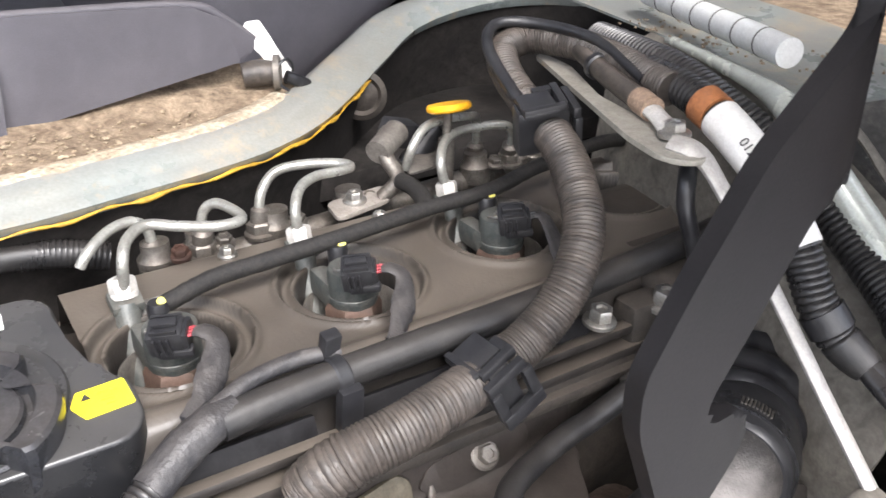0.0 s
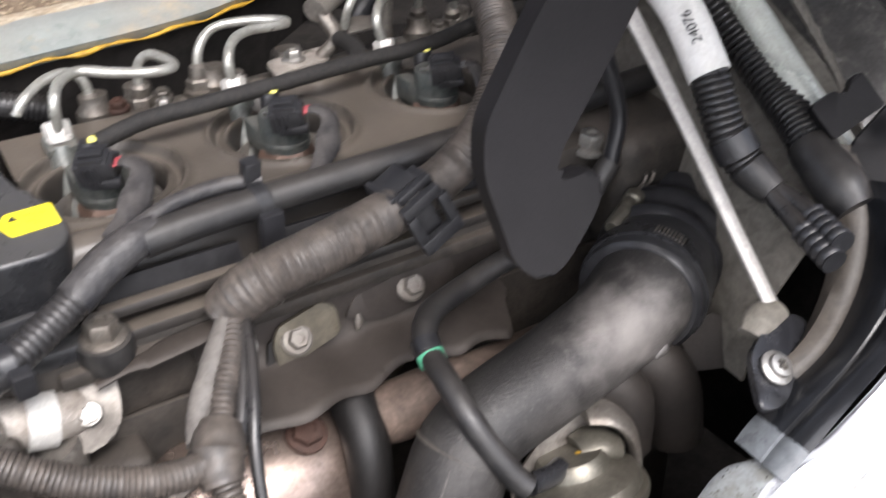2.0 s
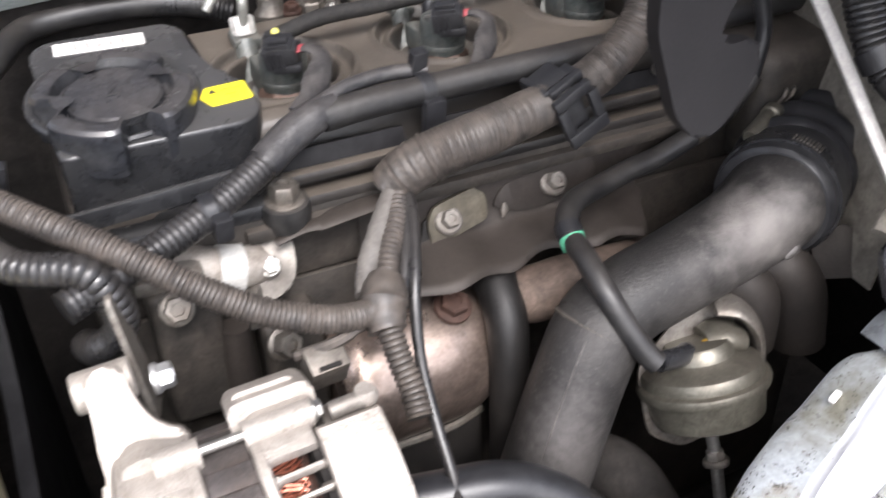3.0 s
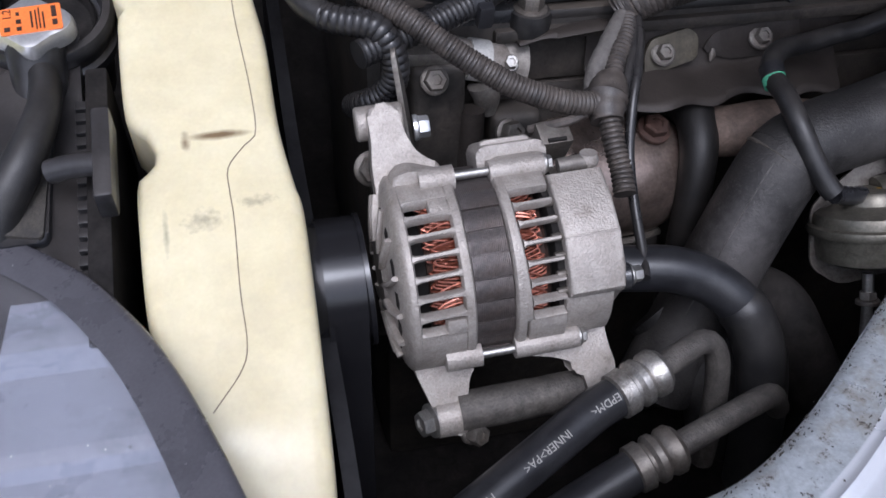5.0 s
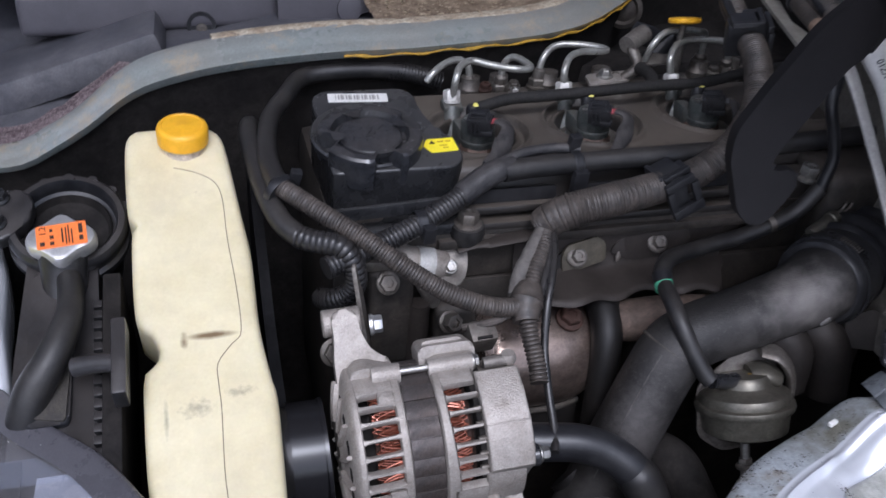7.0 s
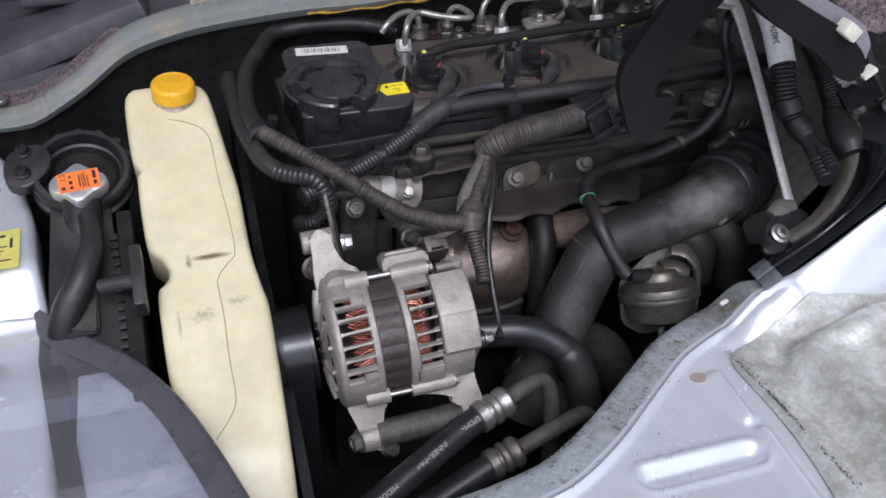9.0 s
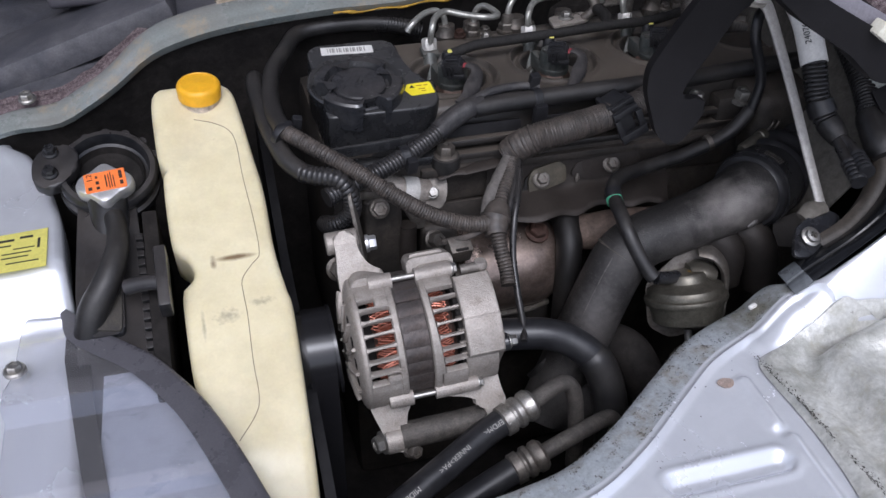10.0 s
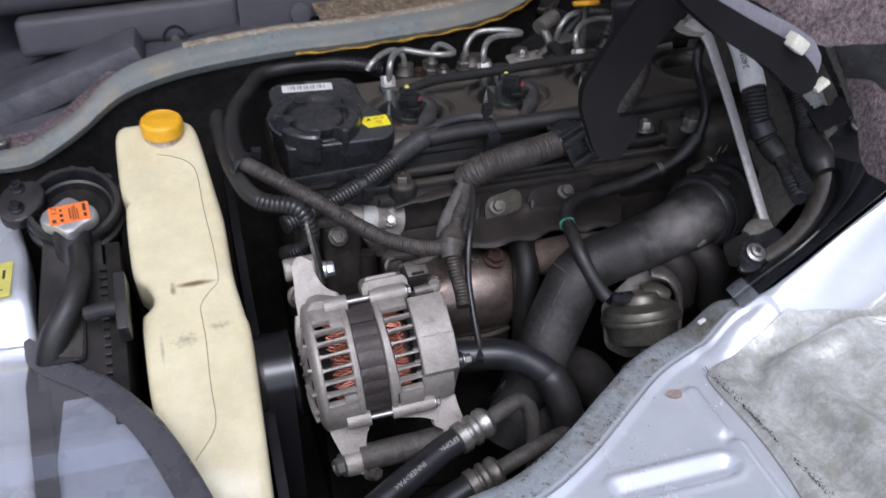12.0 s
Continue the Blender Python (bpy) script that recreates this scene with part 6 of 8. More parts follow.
def exhaust():
    t = thing("exhaust_outlet", "heat-tinted steel exhaust housing with a rusty bolt", "exhaust", (0.13, 0.29, 0.60))
    part("housing", tube([(0.066, 0.288, 0.653, 0.036), (0.076, 0.288, 0.653, 0.0425), (0.100, 0.289, 0.653, 0.0435), (0.128, 0.290, 0.653, 0.0435), (0.146, 0.291, 0.653, 0.0410), (0.157, 0.292, 0.652, 0.034), (0.162, 0.293, 0.651, 0.022)], 0.042, 40, 0.004), M_CAT, t)
    part("seam_rim", tube([(0.080, 0.2600, 0.6180), (0.105, 0.2595, 0.6170), (0.130, 0.2600, 0.6170), (0.150, 0.2640, 0.6190)], 0.0028, 8), M_STEELDULL, t)
    part("skirt", box((0.115, 0.285, 0.595), (0.070, 0.05, 0.05), 0.006), M_HEATDARK, t)
    part("rusty_bolt", hexbolt((0.1365, 0.2725, 0.6950), (0.05, -0.42, 0.9), 0.0085, 0.007, 1.3), M_RUST, t, "rusted hexagon bolt")
    part("manifold", tube([(0.168, 0.278, 0.690, 0.016), (0.184, 0.266, 0.692, 0.017), (0.205, 0.260, 0.698, 0.016), (0.235, 0.258, 0.698, 0.015), (0.30, 0.28, 0.67, 0.02)], 0.022, 20), M_MANIFOLD, t, "tan scaled manifold")
    part("elbow", tube([(0.166, 0.290, 0.701, 0.0130), (0.1655, 0.275, 0.7005, 0.0132), (0.1635, 0.261, 0.692, 0.0126), (0.1610, 0.252, 0.679, 0.0120), (0.1585, 0.246, 0.655, 0.0115), (0.1570, 0.242, 0.620, 0.0115), (0.156, 0.24, 0.57, 0.0115)], 0.0145, 18), M_HEATDARK, t, "bent dark pipe")
    part("turbo_housing", lathe([(0.020, -0.03), (0.034, -0.022), (0.040, 0.0), (0.034, 0.022), (0.02, 0.03)], (0.290, 0.250, 0.655), (0.3, -0.2, 1), 32), M_TURBO, t)
    part("turbo_ring", tube([(0.268, 0.222, 0.704, 0.012), (0.284, 0.214, 0.703, 0.015), (0.294, 0.207, 0.690, 0.016), (0.294, 0.203, 0.66, 0.015)], 0.015, 20), M_TURBO, t)
    part("turbo_pipe", tube([(0.305, 0.222, 0.706, 0.014), (0.318, 0.212, 0.702, 0.016), (0.327, 0.205, 0.685, 0.017), (0.332, 0.20, 0.65, 0.016)], 0.015, 20), M_TURBO, t)
    part("shield_flap", prism(rounded([(-0.012, -0.010), (0.016, -0.014), (0.024, 0.006), (0.010, 0.020), (-0.012, 0.012)], 0.004), (0.352, 0.205, 0.700), (0.9, -0.3, 0.1), (0.1, 0.5, 0.8), 0.002, 0.0005), M_TURBO, t)
    return t


exhaust()


def intake_pipe():
    t = thing("intake_pipe", "dark cast air pipe with a black rubber boot", "air pipe", (0.22, 0.2, 0.60))
    upper = [(0.3240, 0.2290, 0.7390, 0.0290), (0.3150, 0.2250, 0.7370, 0.0288), (0.303, 0.2215, 0.7340, 0.0276), (0.2885, 0.2190, 0.7300, 0.0258), (0.2650, 0.2180, 0.7235, 0.0248), (0.2400, 0.2175, 0.7165, 0.0244), (0.2180, 0.2170, 0.7110, 0.0242), (0.2040, 0.2160, 0.7055, 0.0244), (0.1930, 0.2135, 0.6985, 0.0248)]
    part("pipe", tube(upper, 0.025, 40, 0.003), M_DARKPIPE, t, "dark cast upper pipe", sharp=60)
    lower = [(0.1990, 0.2150, 0.7035, 0.0238), (0.1910, 0.2120, 0.6960, 0.0250), (0.1830, 0.2085, 0.6840, 0.0250), (0.1720, 0.2040, 0.6630, 0.0252), (0.1600, 0.1990, 0.6380, 0.0254), (0.1440, 0.1920, 0.6050, 0.0256), (0.120, 0.182, 0.555, 0.0258)]
    part("lower_pipe", tube(lower, 0.025, 40, 0.003), M_DARKPIPE, t, "lower pipe below the welded joint", sharp=60)
    part("weld_seam", lathe([(0.0246, -0.0012), (0.0256, 0.0), (0.0246, 0.0012)], (0.1940, 0.2138, 0.6993), (0.60, 0.18, 0.78), 40, False), M_STEELDULL, t)
    part("mould_seam", tube([Vector(q[:3]) + Vector((-0.6, -0.55, 0.55)).normalized() * (q[3] + 0.0001) for q in lower[1:6]], 0.0006, 6, 0.004), M_DUSTPIPE, t)
    part("casting_lug", tube([(0.3105, 0.1985, 0.7275, 0.002), (0.3070, 0.1970, 0.7255, 0.004), (0.3020, 0.1965, 0.7215, 0.002)], 0.004, 10), M_DUSTPIPE, t)
    boot = [(0.3150, 0.2255, 0.7365, 0.0318), (0.3180, 0.2272, 0.7363, 0.0342), (0.3440, 0.2430, 0.7345, 0.0352), (0.3470, 0.2455, 0.7340, 0.0328), (0.3560, 0.2515, 0.7340, 0.0372), (0.3650, 0.2570, 0.7345, 0.0325), (0.3740, 0.2620, 0.7350, 0.0372), (0.3840, 0.2670, 0.7350, 0.0320), (0.3930, 0.2720, 0.7350, 0.0368), (0.4020, 0.2770, 0.7350, 0.0320), (0.436, 0.297, 0.735, 0.032)]
    b = part("rubber_boot", tube(boot, 0.032, 36, 0.0025), M_RUBBERCLEAN, t, "ribbed black rubber boot")
    c = part("hose_clamp", tube([(0.3230, 0.2302, 0.7360, 0.0360), (0.3350, 0.2375, 0.7350, 0.0362)], 0.0358, 40, 0.004), M_BLACKMETAL, t, "dark steel band clamp")
    d = Vector((0.86, 0.50, -0.07)).normalized()
    e = Vector((0, -0.6, 0.8))
    e = (e - d * e.dot(d)).normalized()
    f = d.cross(e)
    hub = Vector((0.3290, 0.2338, 0.7355))
    for i in range(9):
        a = 0.10 + 0.055 * i
        n = e * math.cos(a) - f * math.sin(a)
        part("clamp_slot", tube([hub + n * 0.0364 - d * 0.0035, hub + n * 0.0364 + d * 0.0035], 0.0006, 6, 0.007), M_STEELDULL, c)
    part("clamp_screw", lathe([(0.0040, -0.022), (0.0052, -0.020), (0.0052, 0.006), (0.0062, 0.007), (0.0062, 0.014), (0.0040, 0.016)], (0.3450, 0.2700, 0.7630), (0.86, 0.42, 0.1), 18), M_ACT, c, "olive plated clamp screw")
    part("screw_clip", join(*[tube([(0.362 + q, 0.280, 0.765), (0.364 + q, 0.276, 0.773), (0.368 + q, 0.280, 0.775), (0.369 + q, 0.286, 0.769)], 0.0012, 8) for q in (0.0, 0.006)]), M_STEELDULL, c)
    return t


intake_pipe()


def actuator():
    t = thing("vacuum_actuator", "round olive-grey vacuum actuator canister", "actuator", (0.247, 0.19, 0.63))
    ax = Vector((-0.02, 0.411, 0.911)).normalized()
    c = Vector((0.2475, 0.1865, 0.6635))
    part("lower_can", lathe([(0.010, -0.022), (0.027, -0.0215), (0.0308, -0.0195), (0.0330, -0.004), (0.0335, 0.000)], c, ax, 56), M_ACT, t)
    part("rolled_rim", lathe([(0.0335, -0.0035), (0.0360, -0.0030), (0.0368, -0.0005), (0.0362, 0.0020), (0.0335, 0.0032)], c, ax, 56), M_ACT, t)
    part("upper_can", lathe([(0.0335, 0.002), (0.0338, 0.006), (0.0325, 0.0095), (0.0290, 0.0115), (0.0225, 0.0125), (0.0195, 0.0150), (0.0185, 0.0200), (0.0165, 0.0225), (0.004, 0.0235)], c, ax, 56), M_ACT, t)
    top = c + ax * 0.0232
    part("mark", lathe([(0.0030, -0.0002), (0.0026, 0.0006), (0.001, 0.0009)], top + Vector((0.002, -0.004, 0.0012)), ax, 9), M_SEALANT, t, "dab of orange paint")
    part("nipple", tube([(0.2360, 0.1900, 0.6850), (0.2270, 0.1860, 0.6880), (0.2120, 0.1840, 0.6920)], 0.0056, 14), M_BLACKMETAL, t)
    part("crown", tube([(0.2520, 0.196, 0.683, 0.010), (0.2640, 0.194, 0.684, 0.012), (0.2740, 0.190, 0.680, 0.010)], 0.010, 16, flat=0.6), M_ACT, t)
    part("bracket", prism(rounded([(-0.040, -0.030), (-0.020, -0.044), (0.032, -0.036), (0.041, 0.010), (0.036, 0.040), (0.016, 0.050), (-0.004, 0.036), (-0.040, 0.010)], 0.007), c + Vector((0.008, 0.010, 0.000)), (1, -0.10, 0.06), (0, 0.411, 0.911), 0.0018, 0.0005), M_STEELDULL, t, "bent steel bracket")
    part("shield_strap", tube([(0.2610, 0.203, 0.700, 0.010), (0.2740, 0.198, 0.698, 0.013), (0.2840, 0.191, 0.684, 0.013), (0.2855, 0.184, 0.660, 0.010)], 0.012, 14, flat=0.30), M_STEELDULL, t)
    part("push_rod", tube([(0.2480, 0.174, 0.635), (0.2480, 0.165, 0.615), (0.2480, 0.156, 0.59)], 0.0035, 10), M_STEEL, t)
    part("rod_nut", hexbolt((0.2480, 0.1660, 0.6180), (0, 0.4, 0.9), 0.0055, 0.006), M_STEELDULL, t)
    return t


actuator()


def vacuum_hose():
    t = thing("vacuum_hose", "black vacuum hose with a green band on the actuator", "hose", (0.22, 0.27, 0.72))
    low = [(0.2080, 0.1800, 0.6960), (0.2045, 0.1835, 0.7000), (0.1970, 0.1930, 0.7135), (0.1915, 0.2060, 0.7290), (0.1915, 0.2240, 0.7375), (0.1935, 0.2370, 0.7385), (0.1945, 0.2430, 0.7390)]
    part("hose", tube(low, 0.0064, 16), M_RUBBER, t)
    pts = [(0.1945, 0.2430, 0.7385), (0.1955, 0.2500, 0.7425), (0.2005, 0.2580, 0.7455), (0.2120, 0.2680, 0.7460), (0.2377, 0.2800, 0.7430), (0.2620, 0.2860, 0.7440), (0.2861, 0.2880, 0.7471), (0.3255, 0.2880, 0.7627), (0.3465, 0.2880, 0.7854), (0.3509, 0.2890, 0.8100), (0.3460, 0.2900, 0.8300), (0.3360, 0.2910, 0.8560), (0.3385, 0.2950, 0.8720), (0.352, 0.307, 0.876)]
    part("upper_hose", tube(pts[:9], 0.0066, 16), M_RUBBER, t)
    part("rear_hose", tube(pts[8:], 0.0048, 12), M_RUBBERCLEAN, t)
    part("green_band", tube([(0.1944, 0.2400, 0.7366), (0.1946, 0.2448, 0.7396)], 0.0071, 16, 0.003), M_GREENBAND, t, "green identification band")
    part("hose_cuff", tube([(0.1946, 0.2450, 0.7397), (0.1960, 0.2515, 0.7432)], 0.0074, 16, 0.003), M_RUBBERCLEAN, t)
    part("hose_clip", tube([(0.306, 0.288, 0.7555), (0.3105, 0.288, 0.757)], 0.0076, 14, 0.003), M_STEELDULL, t)
    return t


vacuum_hose()


def coolant_hose():
    t = thing("coolant_hose", "thick black rubber coolant hose behind the alternator", "hose", (0.066, 0.175, 0.668))
    part("hose", tube([(0.062, 0.180, 0.6645, 0.0135), (0.083, 0.175, 0.6650, 0.0135), (0.1063, 0.170, 0.6645, 0.0135), (0.1254, 0.164, 0.6590, 0.0135), (0.1402, 0.155, 0.6500, 0.0135), (0.1485, 0.1475, 0.6400, 0.0135)], 0.0135, 24), M_RUBBERCLEAN, t)
    part("outer_sleeve", tube([(0.1425, 0.153, 0.6475, 0.0136), (0.1440, 0.1518, 0.6460, 0.0149), (0.1502, 0.145, 0.6370, 0.0149), (0.1555, 0.134, 0.6160, 0.0149), (0.1570, 0.124, 0.585, 0.0149), (0.157, 0.115, 0.53, 0.0149)], 0.0155, 24), M_RUBBER, t, "slightly wider outer sleeve")
    return t


coolant_hose()
single("lower_pipe", tube([(0.13, 0.21, 0.60, 0.026), (0.145, 0.19, 0.585, 0.026), (0.16, 0.17, 0.56, 0.026), (0.17, 0.16, 0.52, 0.026)], 0.026, 24), M_DARKPIPE, "dull dark pipe low in the engine bay", "pipe")
single("lower_hose", tube([(0.19, 0.215, 0.60, 0.020), (0.205, 0.195, 0.60, 0.020), (0.215, 0.175, 0.58, 0.020), (0.235, 0.16, 0.54, 0.02)], 0.02, 20), M_BAYDARK, "black hose low in the engine bay", "hose")


# ---- alternator ----
def alternator():
    t = thing("alternator", "cast aluminium alternator with visible copper windings", "alternator", (0.01, 0.186, 0.61))
    ax = Vector((1, -0.02, 0.06)).normalized()
    yy = Vector((0, 1, 0))
    yy = (yy - ax * yy.dot(ax)).normalized()
    zz = ax.cross(yy)
    mid = Vector((0, 0.186, 0.677))

    def ring_at(a):
        a = radians(a)
        return zz * math.sin(a) - yy * math.cos(a)

    def at(x, a, r):
        return mid + ax * x + ring_at(a) * r

    def tangent(a):
        return ring_at(a + 90)

    def arc(x0, x1, a0, a1, r0, r1, soft=0.0011, lean=0.0):
        """A solid piece of the cast shell between two angles."""
        n = max(3, int(abs(a1 - a0) / 4))
        bm = bmesh.new()
        rings = []
        for i in range(n + 1):
            a = a0 + (a1 - a0) * i / n
            e = soft * 0.8 if i in (0, n) else 0.0
            sh = lean * i / n
            rings.append([bm.verts.new(at(x, a, r)) for x, r in ((x0 + sh, r0), (x0 + sh, r1 - soft - e), (x0 + sh + soft * 0.35, r1 - soft * 0.3 - e), (x0 + sh + soft, r1 - e),
                                                               (x1 + sh - soft, r1 - e), (x1 + sh - soft * 0.35, r1 - soft * 0.3 - e), (x1 + sh, r1 - soft - e), (x1 + sh, r0))])
        for p, q in zip(rings, rings[1:]):
            for k in range(8):
                bm.faces.new((p[k], p[(k + 1) % 8], q[(k + 1) % 8], q[k]))
        bm.faces.new(rings[0])
        bm.faces.new(rings[-1][::-1])
        return bm

    def fin(x0, x1, a, w, r0, r1, left=2.2, right=2.2, lean=0.0):
        """A rib between two slots, flaring into a fillet at its ends."""
        bm = bmesh.new()
        vs = []
        for f, g in ((0, left), (0.03, 1 + (left - 1) * 0.6), (0.07, 1 + (left - 1) * 0.28), (0.13, 1 + (left - 1) * 0.08), (0.2, 1.0), (0.8, 1.0), (0.87, 1 + (right - 1) * 0.08), (0.93, 1 + (right - 1) * 0.28), (0.97, 1 + (right - 1) * 0.6), (1, right)):
            x = x0 + (x1 - x0) * f
            vs.append([bm.verts.new(at(x, a + lean * f + da * g, r)) for da, r in ((-w, r0), (w, r0), (w, r1 - 0.0012), (w * 0.55, r1 - 0.0002), (-w * 0.55, r1 - 0.0002), (-w, r1 - 0.0012))])
        for p, q in zip(vs, vs[1:]):
            for k in range(6):
                bm.faces.new((p[k], p[(k + 1) % 6], q[(k + 1) % 6], q[k]))
        bm.faces.new(vs[0])
        bm.faces.new(vs[-1][::-1])
        return bm

    def spin(profile, segs=72, closed=True):
        return lathe(profile, mid, ax, segs, closed)

    R = 0.0535
    # front bracket: collar, broad band beside the stator, closed shoulders above and below seven slots
    part("front_bracket", join(spin([(0.014, -0.0580), (0.019, -0.0592), (0.022, -0.0570), (0.034, -0.0555), (0.0440, -0.0538), (0.0490, -0.0524), (0.0512, -0.0512), (0.0528, -0.0500), (R, -0.0488), (R, -0.0466), (R - 0.0012, -0.0456), (R - 0.007, -0.0456), (0.042, -0.051), (0.014, -0.056)]),
                               spin([(R - 0.006, -0.0232), (R - 0.0010, -0.0232), (R, -0.0224), (R + 0.0003, -0.0202), (R, -0.0184), (R - 0.0012, -0.0174), (R - 0.006, -0.0174)], 96, False),
                               arc(-0.0470, -0.0226, 79.5, 230, R - 0.006, R), arc(-0.0470, -0.0226, -130, -3, R - 0.006, R),
                               arc(-0.0330, -0.0226, 69.0, 81, R - 0.006, R), arc(-0.0330, -0.0226, -4, 7.0, R - 0.006, R)), M_ALU, t, sharp=40)
    for i in range(8):
        a = 79.5 - 11.6 * i
        part("cooling_fin", fin(-0.0462, -0.0226, a, 1.45, R - 0.0065, R, 2.0, 2.0, lean=1.0), M_ALU, t)
    # rear bracket: slots run out under the cover
    part("rear_bracket", join(spin([(R - 0.006, 0.0034), (R - 0.0012, 0.0034), (R, 0.0044), (R + 0.0003, 0.0062), (R, 0.0082), (R - 0.0012, 0.0090), (R - 0.006, 0.0090)], 96, False),
                              arc(0.0075, 0.0300, 77, 200, R - 0.006, R), arc(0.0100, 0.0300, -130, -2.5, R - 0.006, R),
                              arc(0.0070, 0.0120, -3, 76, R - 0.006, R, lean=-0.0040)), M_ALU, t, sharp=40)
    for i in range(8):
        a = 78.0 - 11.5 * i
        part("cooling_fin", fin(0.0088 + 0.0005 * i, 0.0296, a, 1.3, R - 0.0065, R - 0.0004, 2.2, 0.9, 0.6), M_ALU, t)
        if 0 < i < 7:
            part("rib_screw", lathe([(0.0020, -0.004), (0.0024, 0.0), (0.0018, 0.002)], at(0.0300, a + 1.5, R - 0.006), ax, 12), M_STEELDULL, t)
    # Near-black ring painted in for the shaded gap before the cover.
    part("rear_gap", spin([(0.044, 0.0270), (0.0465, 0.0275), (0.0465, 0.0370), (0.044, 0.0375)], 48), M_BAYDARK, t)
    # boxy rear cover with flat sides
    flat = [(86, 0.0515), (82, 0.0545), (62, 0.0532), (42, 0.0540), (24, 0.0536), (12, 0.0548), (8.5, 0.0530), (4, 0.046), (-40, 0.042), (-90, 0.042), (-150, 0.042), (160, 0.044), (110, 0.046), (92, 0.046)]
    poly = [(-math.cos(radians(a)) * r, math.sin(radians(a)) * r) for a, r in flat]
    part("rear_cover", prism(poly[::-1], mid + ax * 0.0605, yy, zz, 0.0295, 0.0016, 3), M_ALU, t, "plain pale rear cover", 40)
    part("cover_foot", arc(0.0300, 0.0560, -34, 9, 0.040, 0.0500), M_ALU, t)
    part("cover_crease", arc(0.0312, 0.0600, 42.4, 43.6, 0.050, 0.0545, 0.0003), M_ALU, t)
    # stator: bars of laminated steel round the middle
    for k in range(26):
        a = 360 * k / 26
        part("stator_land", arc(-0.0172, 0.0032, a + 0.5, a + 13.1, 0.044, 0.0506 + 0.0006 * (k % 3), 0.0009), M_STATOR, t)
    part("stator", spin([(0.044, -0.0170), (0.0496, -0.0168), (0.0496, 0.0030), (0.044, 0.0032)], 60), M_STATOR, t, "dark laminated stator ring")
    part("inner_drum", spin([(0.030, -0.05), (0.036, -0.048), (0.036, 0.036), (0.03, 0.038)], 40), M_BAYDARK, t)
    rg = random.Random(3)
    for x0, x1, sgn in ((-0.0420, -0.018, 1), (0.004, 0.0250, -1)):
        wires = []
        out, inn = (x0, x1) if sgn > 0 else (x1, x0)
        for i in range(150):
            a = 360 * i / 150
            w = 10 + 1.7 * math.sin(i * 0.9)
            r = 0.0442 + 0.0018 * (i % 4) / 3 + rg.uniform(-0.0003, 0.0003)
            e = out + (inn - out) * (0.12 + 0.05 * (i % 4))
            wires.append(tube([at(inn, a, r), at((inn + e) / 2, a + w * 0.15, r), at(e, a + w * 0.5, r + 0.0004), at((inn + e) / 2, a + w * 0.9, r), at(inn, a + w, r)], 0.00075, 6, 0.003))
        part("winding", join(*wires), M_COPPER, t, "bare copper winding")
        part("winding_core", spin([(0.0400, x0 + 0.004), (0.0418, x0 + 0.006), (0.0418, x1 - 0.002), (0.0400, x1)], 40), M_RUST, t, "dark varnished winding core")
    # clamping bolts and their bosses
    for a, f0, f1, b0, b1 in ((95, -0.034, -0.0155, 0.0030, 0.0325), (-26, -0.034, -0.0150, 0.0030, 0.0375), (215, -0.032, -0.0155, 0.0030, 0.0325)):
        part("bolt_boss", tube([at(f0, a, R - 0.0005), at(f1, a, R - 0.0005)], 0.0070, 18, 0.006), M_ALU, t)
        part("bolt_boss", tube([at(b0, a, R - 0.0005), at(b1, a, R - 0.0005)], 0.0064, 18, 0.006), M_ALU, t)
        part("clamp_bolt", tube([at(-0.0185, a, R + 0.0005), at(0.0045, a, R + 0.0005)], 0.0024, 12, 0.01), M_STEEL, t, "bright clamping bolt")
        part("bolt_head", hexbolt(at(b1, a, R), ax, 0.0042, 0.004), M_STEEL, t)
    # upper ear, its bolt and the strap behind
    def lug(outline, a, depth, shift, soft=0.003):
        return prism(rounded(outline, 0.006), mid - tangent(a) * shift, ax, ring_at(a), depth, soft, 3)

    part("ear", lug([(-0.0545, 0.036), (-0.0545, 0.058), (-0.0525, 0.072), (-0.0530, 0.090), (-0.0365, 0.0915), (-0.0345, 0.074), (-0.0300, 0.0630), (-0.0235, 0.0575), (-0.0180, 0.0550), (-0.0180, 0.036)][::-1], 128, 0.017, 0.0115), M_ALU, t, "cast mounting ear")
    part("ear_web", lug([(-0.0480, 0.040), (-0.0480, 0.0565), (-0.0380, 0.0600), (-0.0250, 0.0555), (-0.0185, 0.0535), (-0.0185, 0.040)][::-1], 104, 0.016, 0.009), M_ALU, t)
    part("ear_boss", lathe([(0.0085, -0.0130), (0.0095, -0.0120), (0.0095, 0.0120), (0.0085, 0.0130)], at(-0.0455, 131, 0.0835), ax, 24), M_ALU, t)
    part("ear_bolt", hexbolt((-0.0265, 0.2460, 0.7290), (1, -0.1, 0.1), 0.0062, 0.007, 1.2), M_CHROME, t)
    part("strap", prism(rounded([(-0.009, -0.022), (0.009, -0.022), (0.006, 0.040), (-0.006, 0.040)], 0.004), (-0.0300, 0.249, 0.735), (0.25, 0.95, 0.1), (-0.12, 0.25, 0.95), 0.003, 0.0008), M_STEELDULL, t, "steel adjusting strap")
    for k in range(14):
        a = 360 * k / 14
        part("front_vane", tube([at(-0.0585, a, 0.021), at(-0.0572, a + 5, 0.033), at(-0.0548, a + 10, 0.0445)], 0.0024, 8, flat=0.6), M_ALU, t)
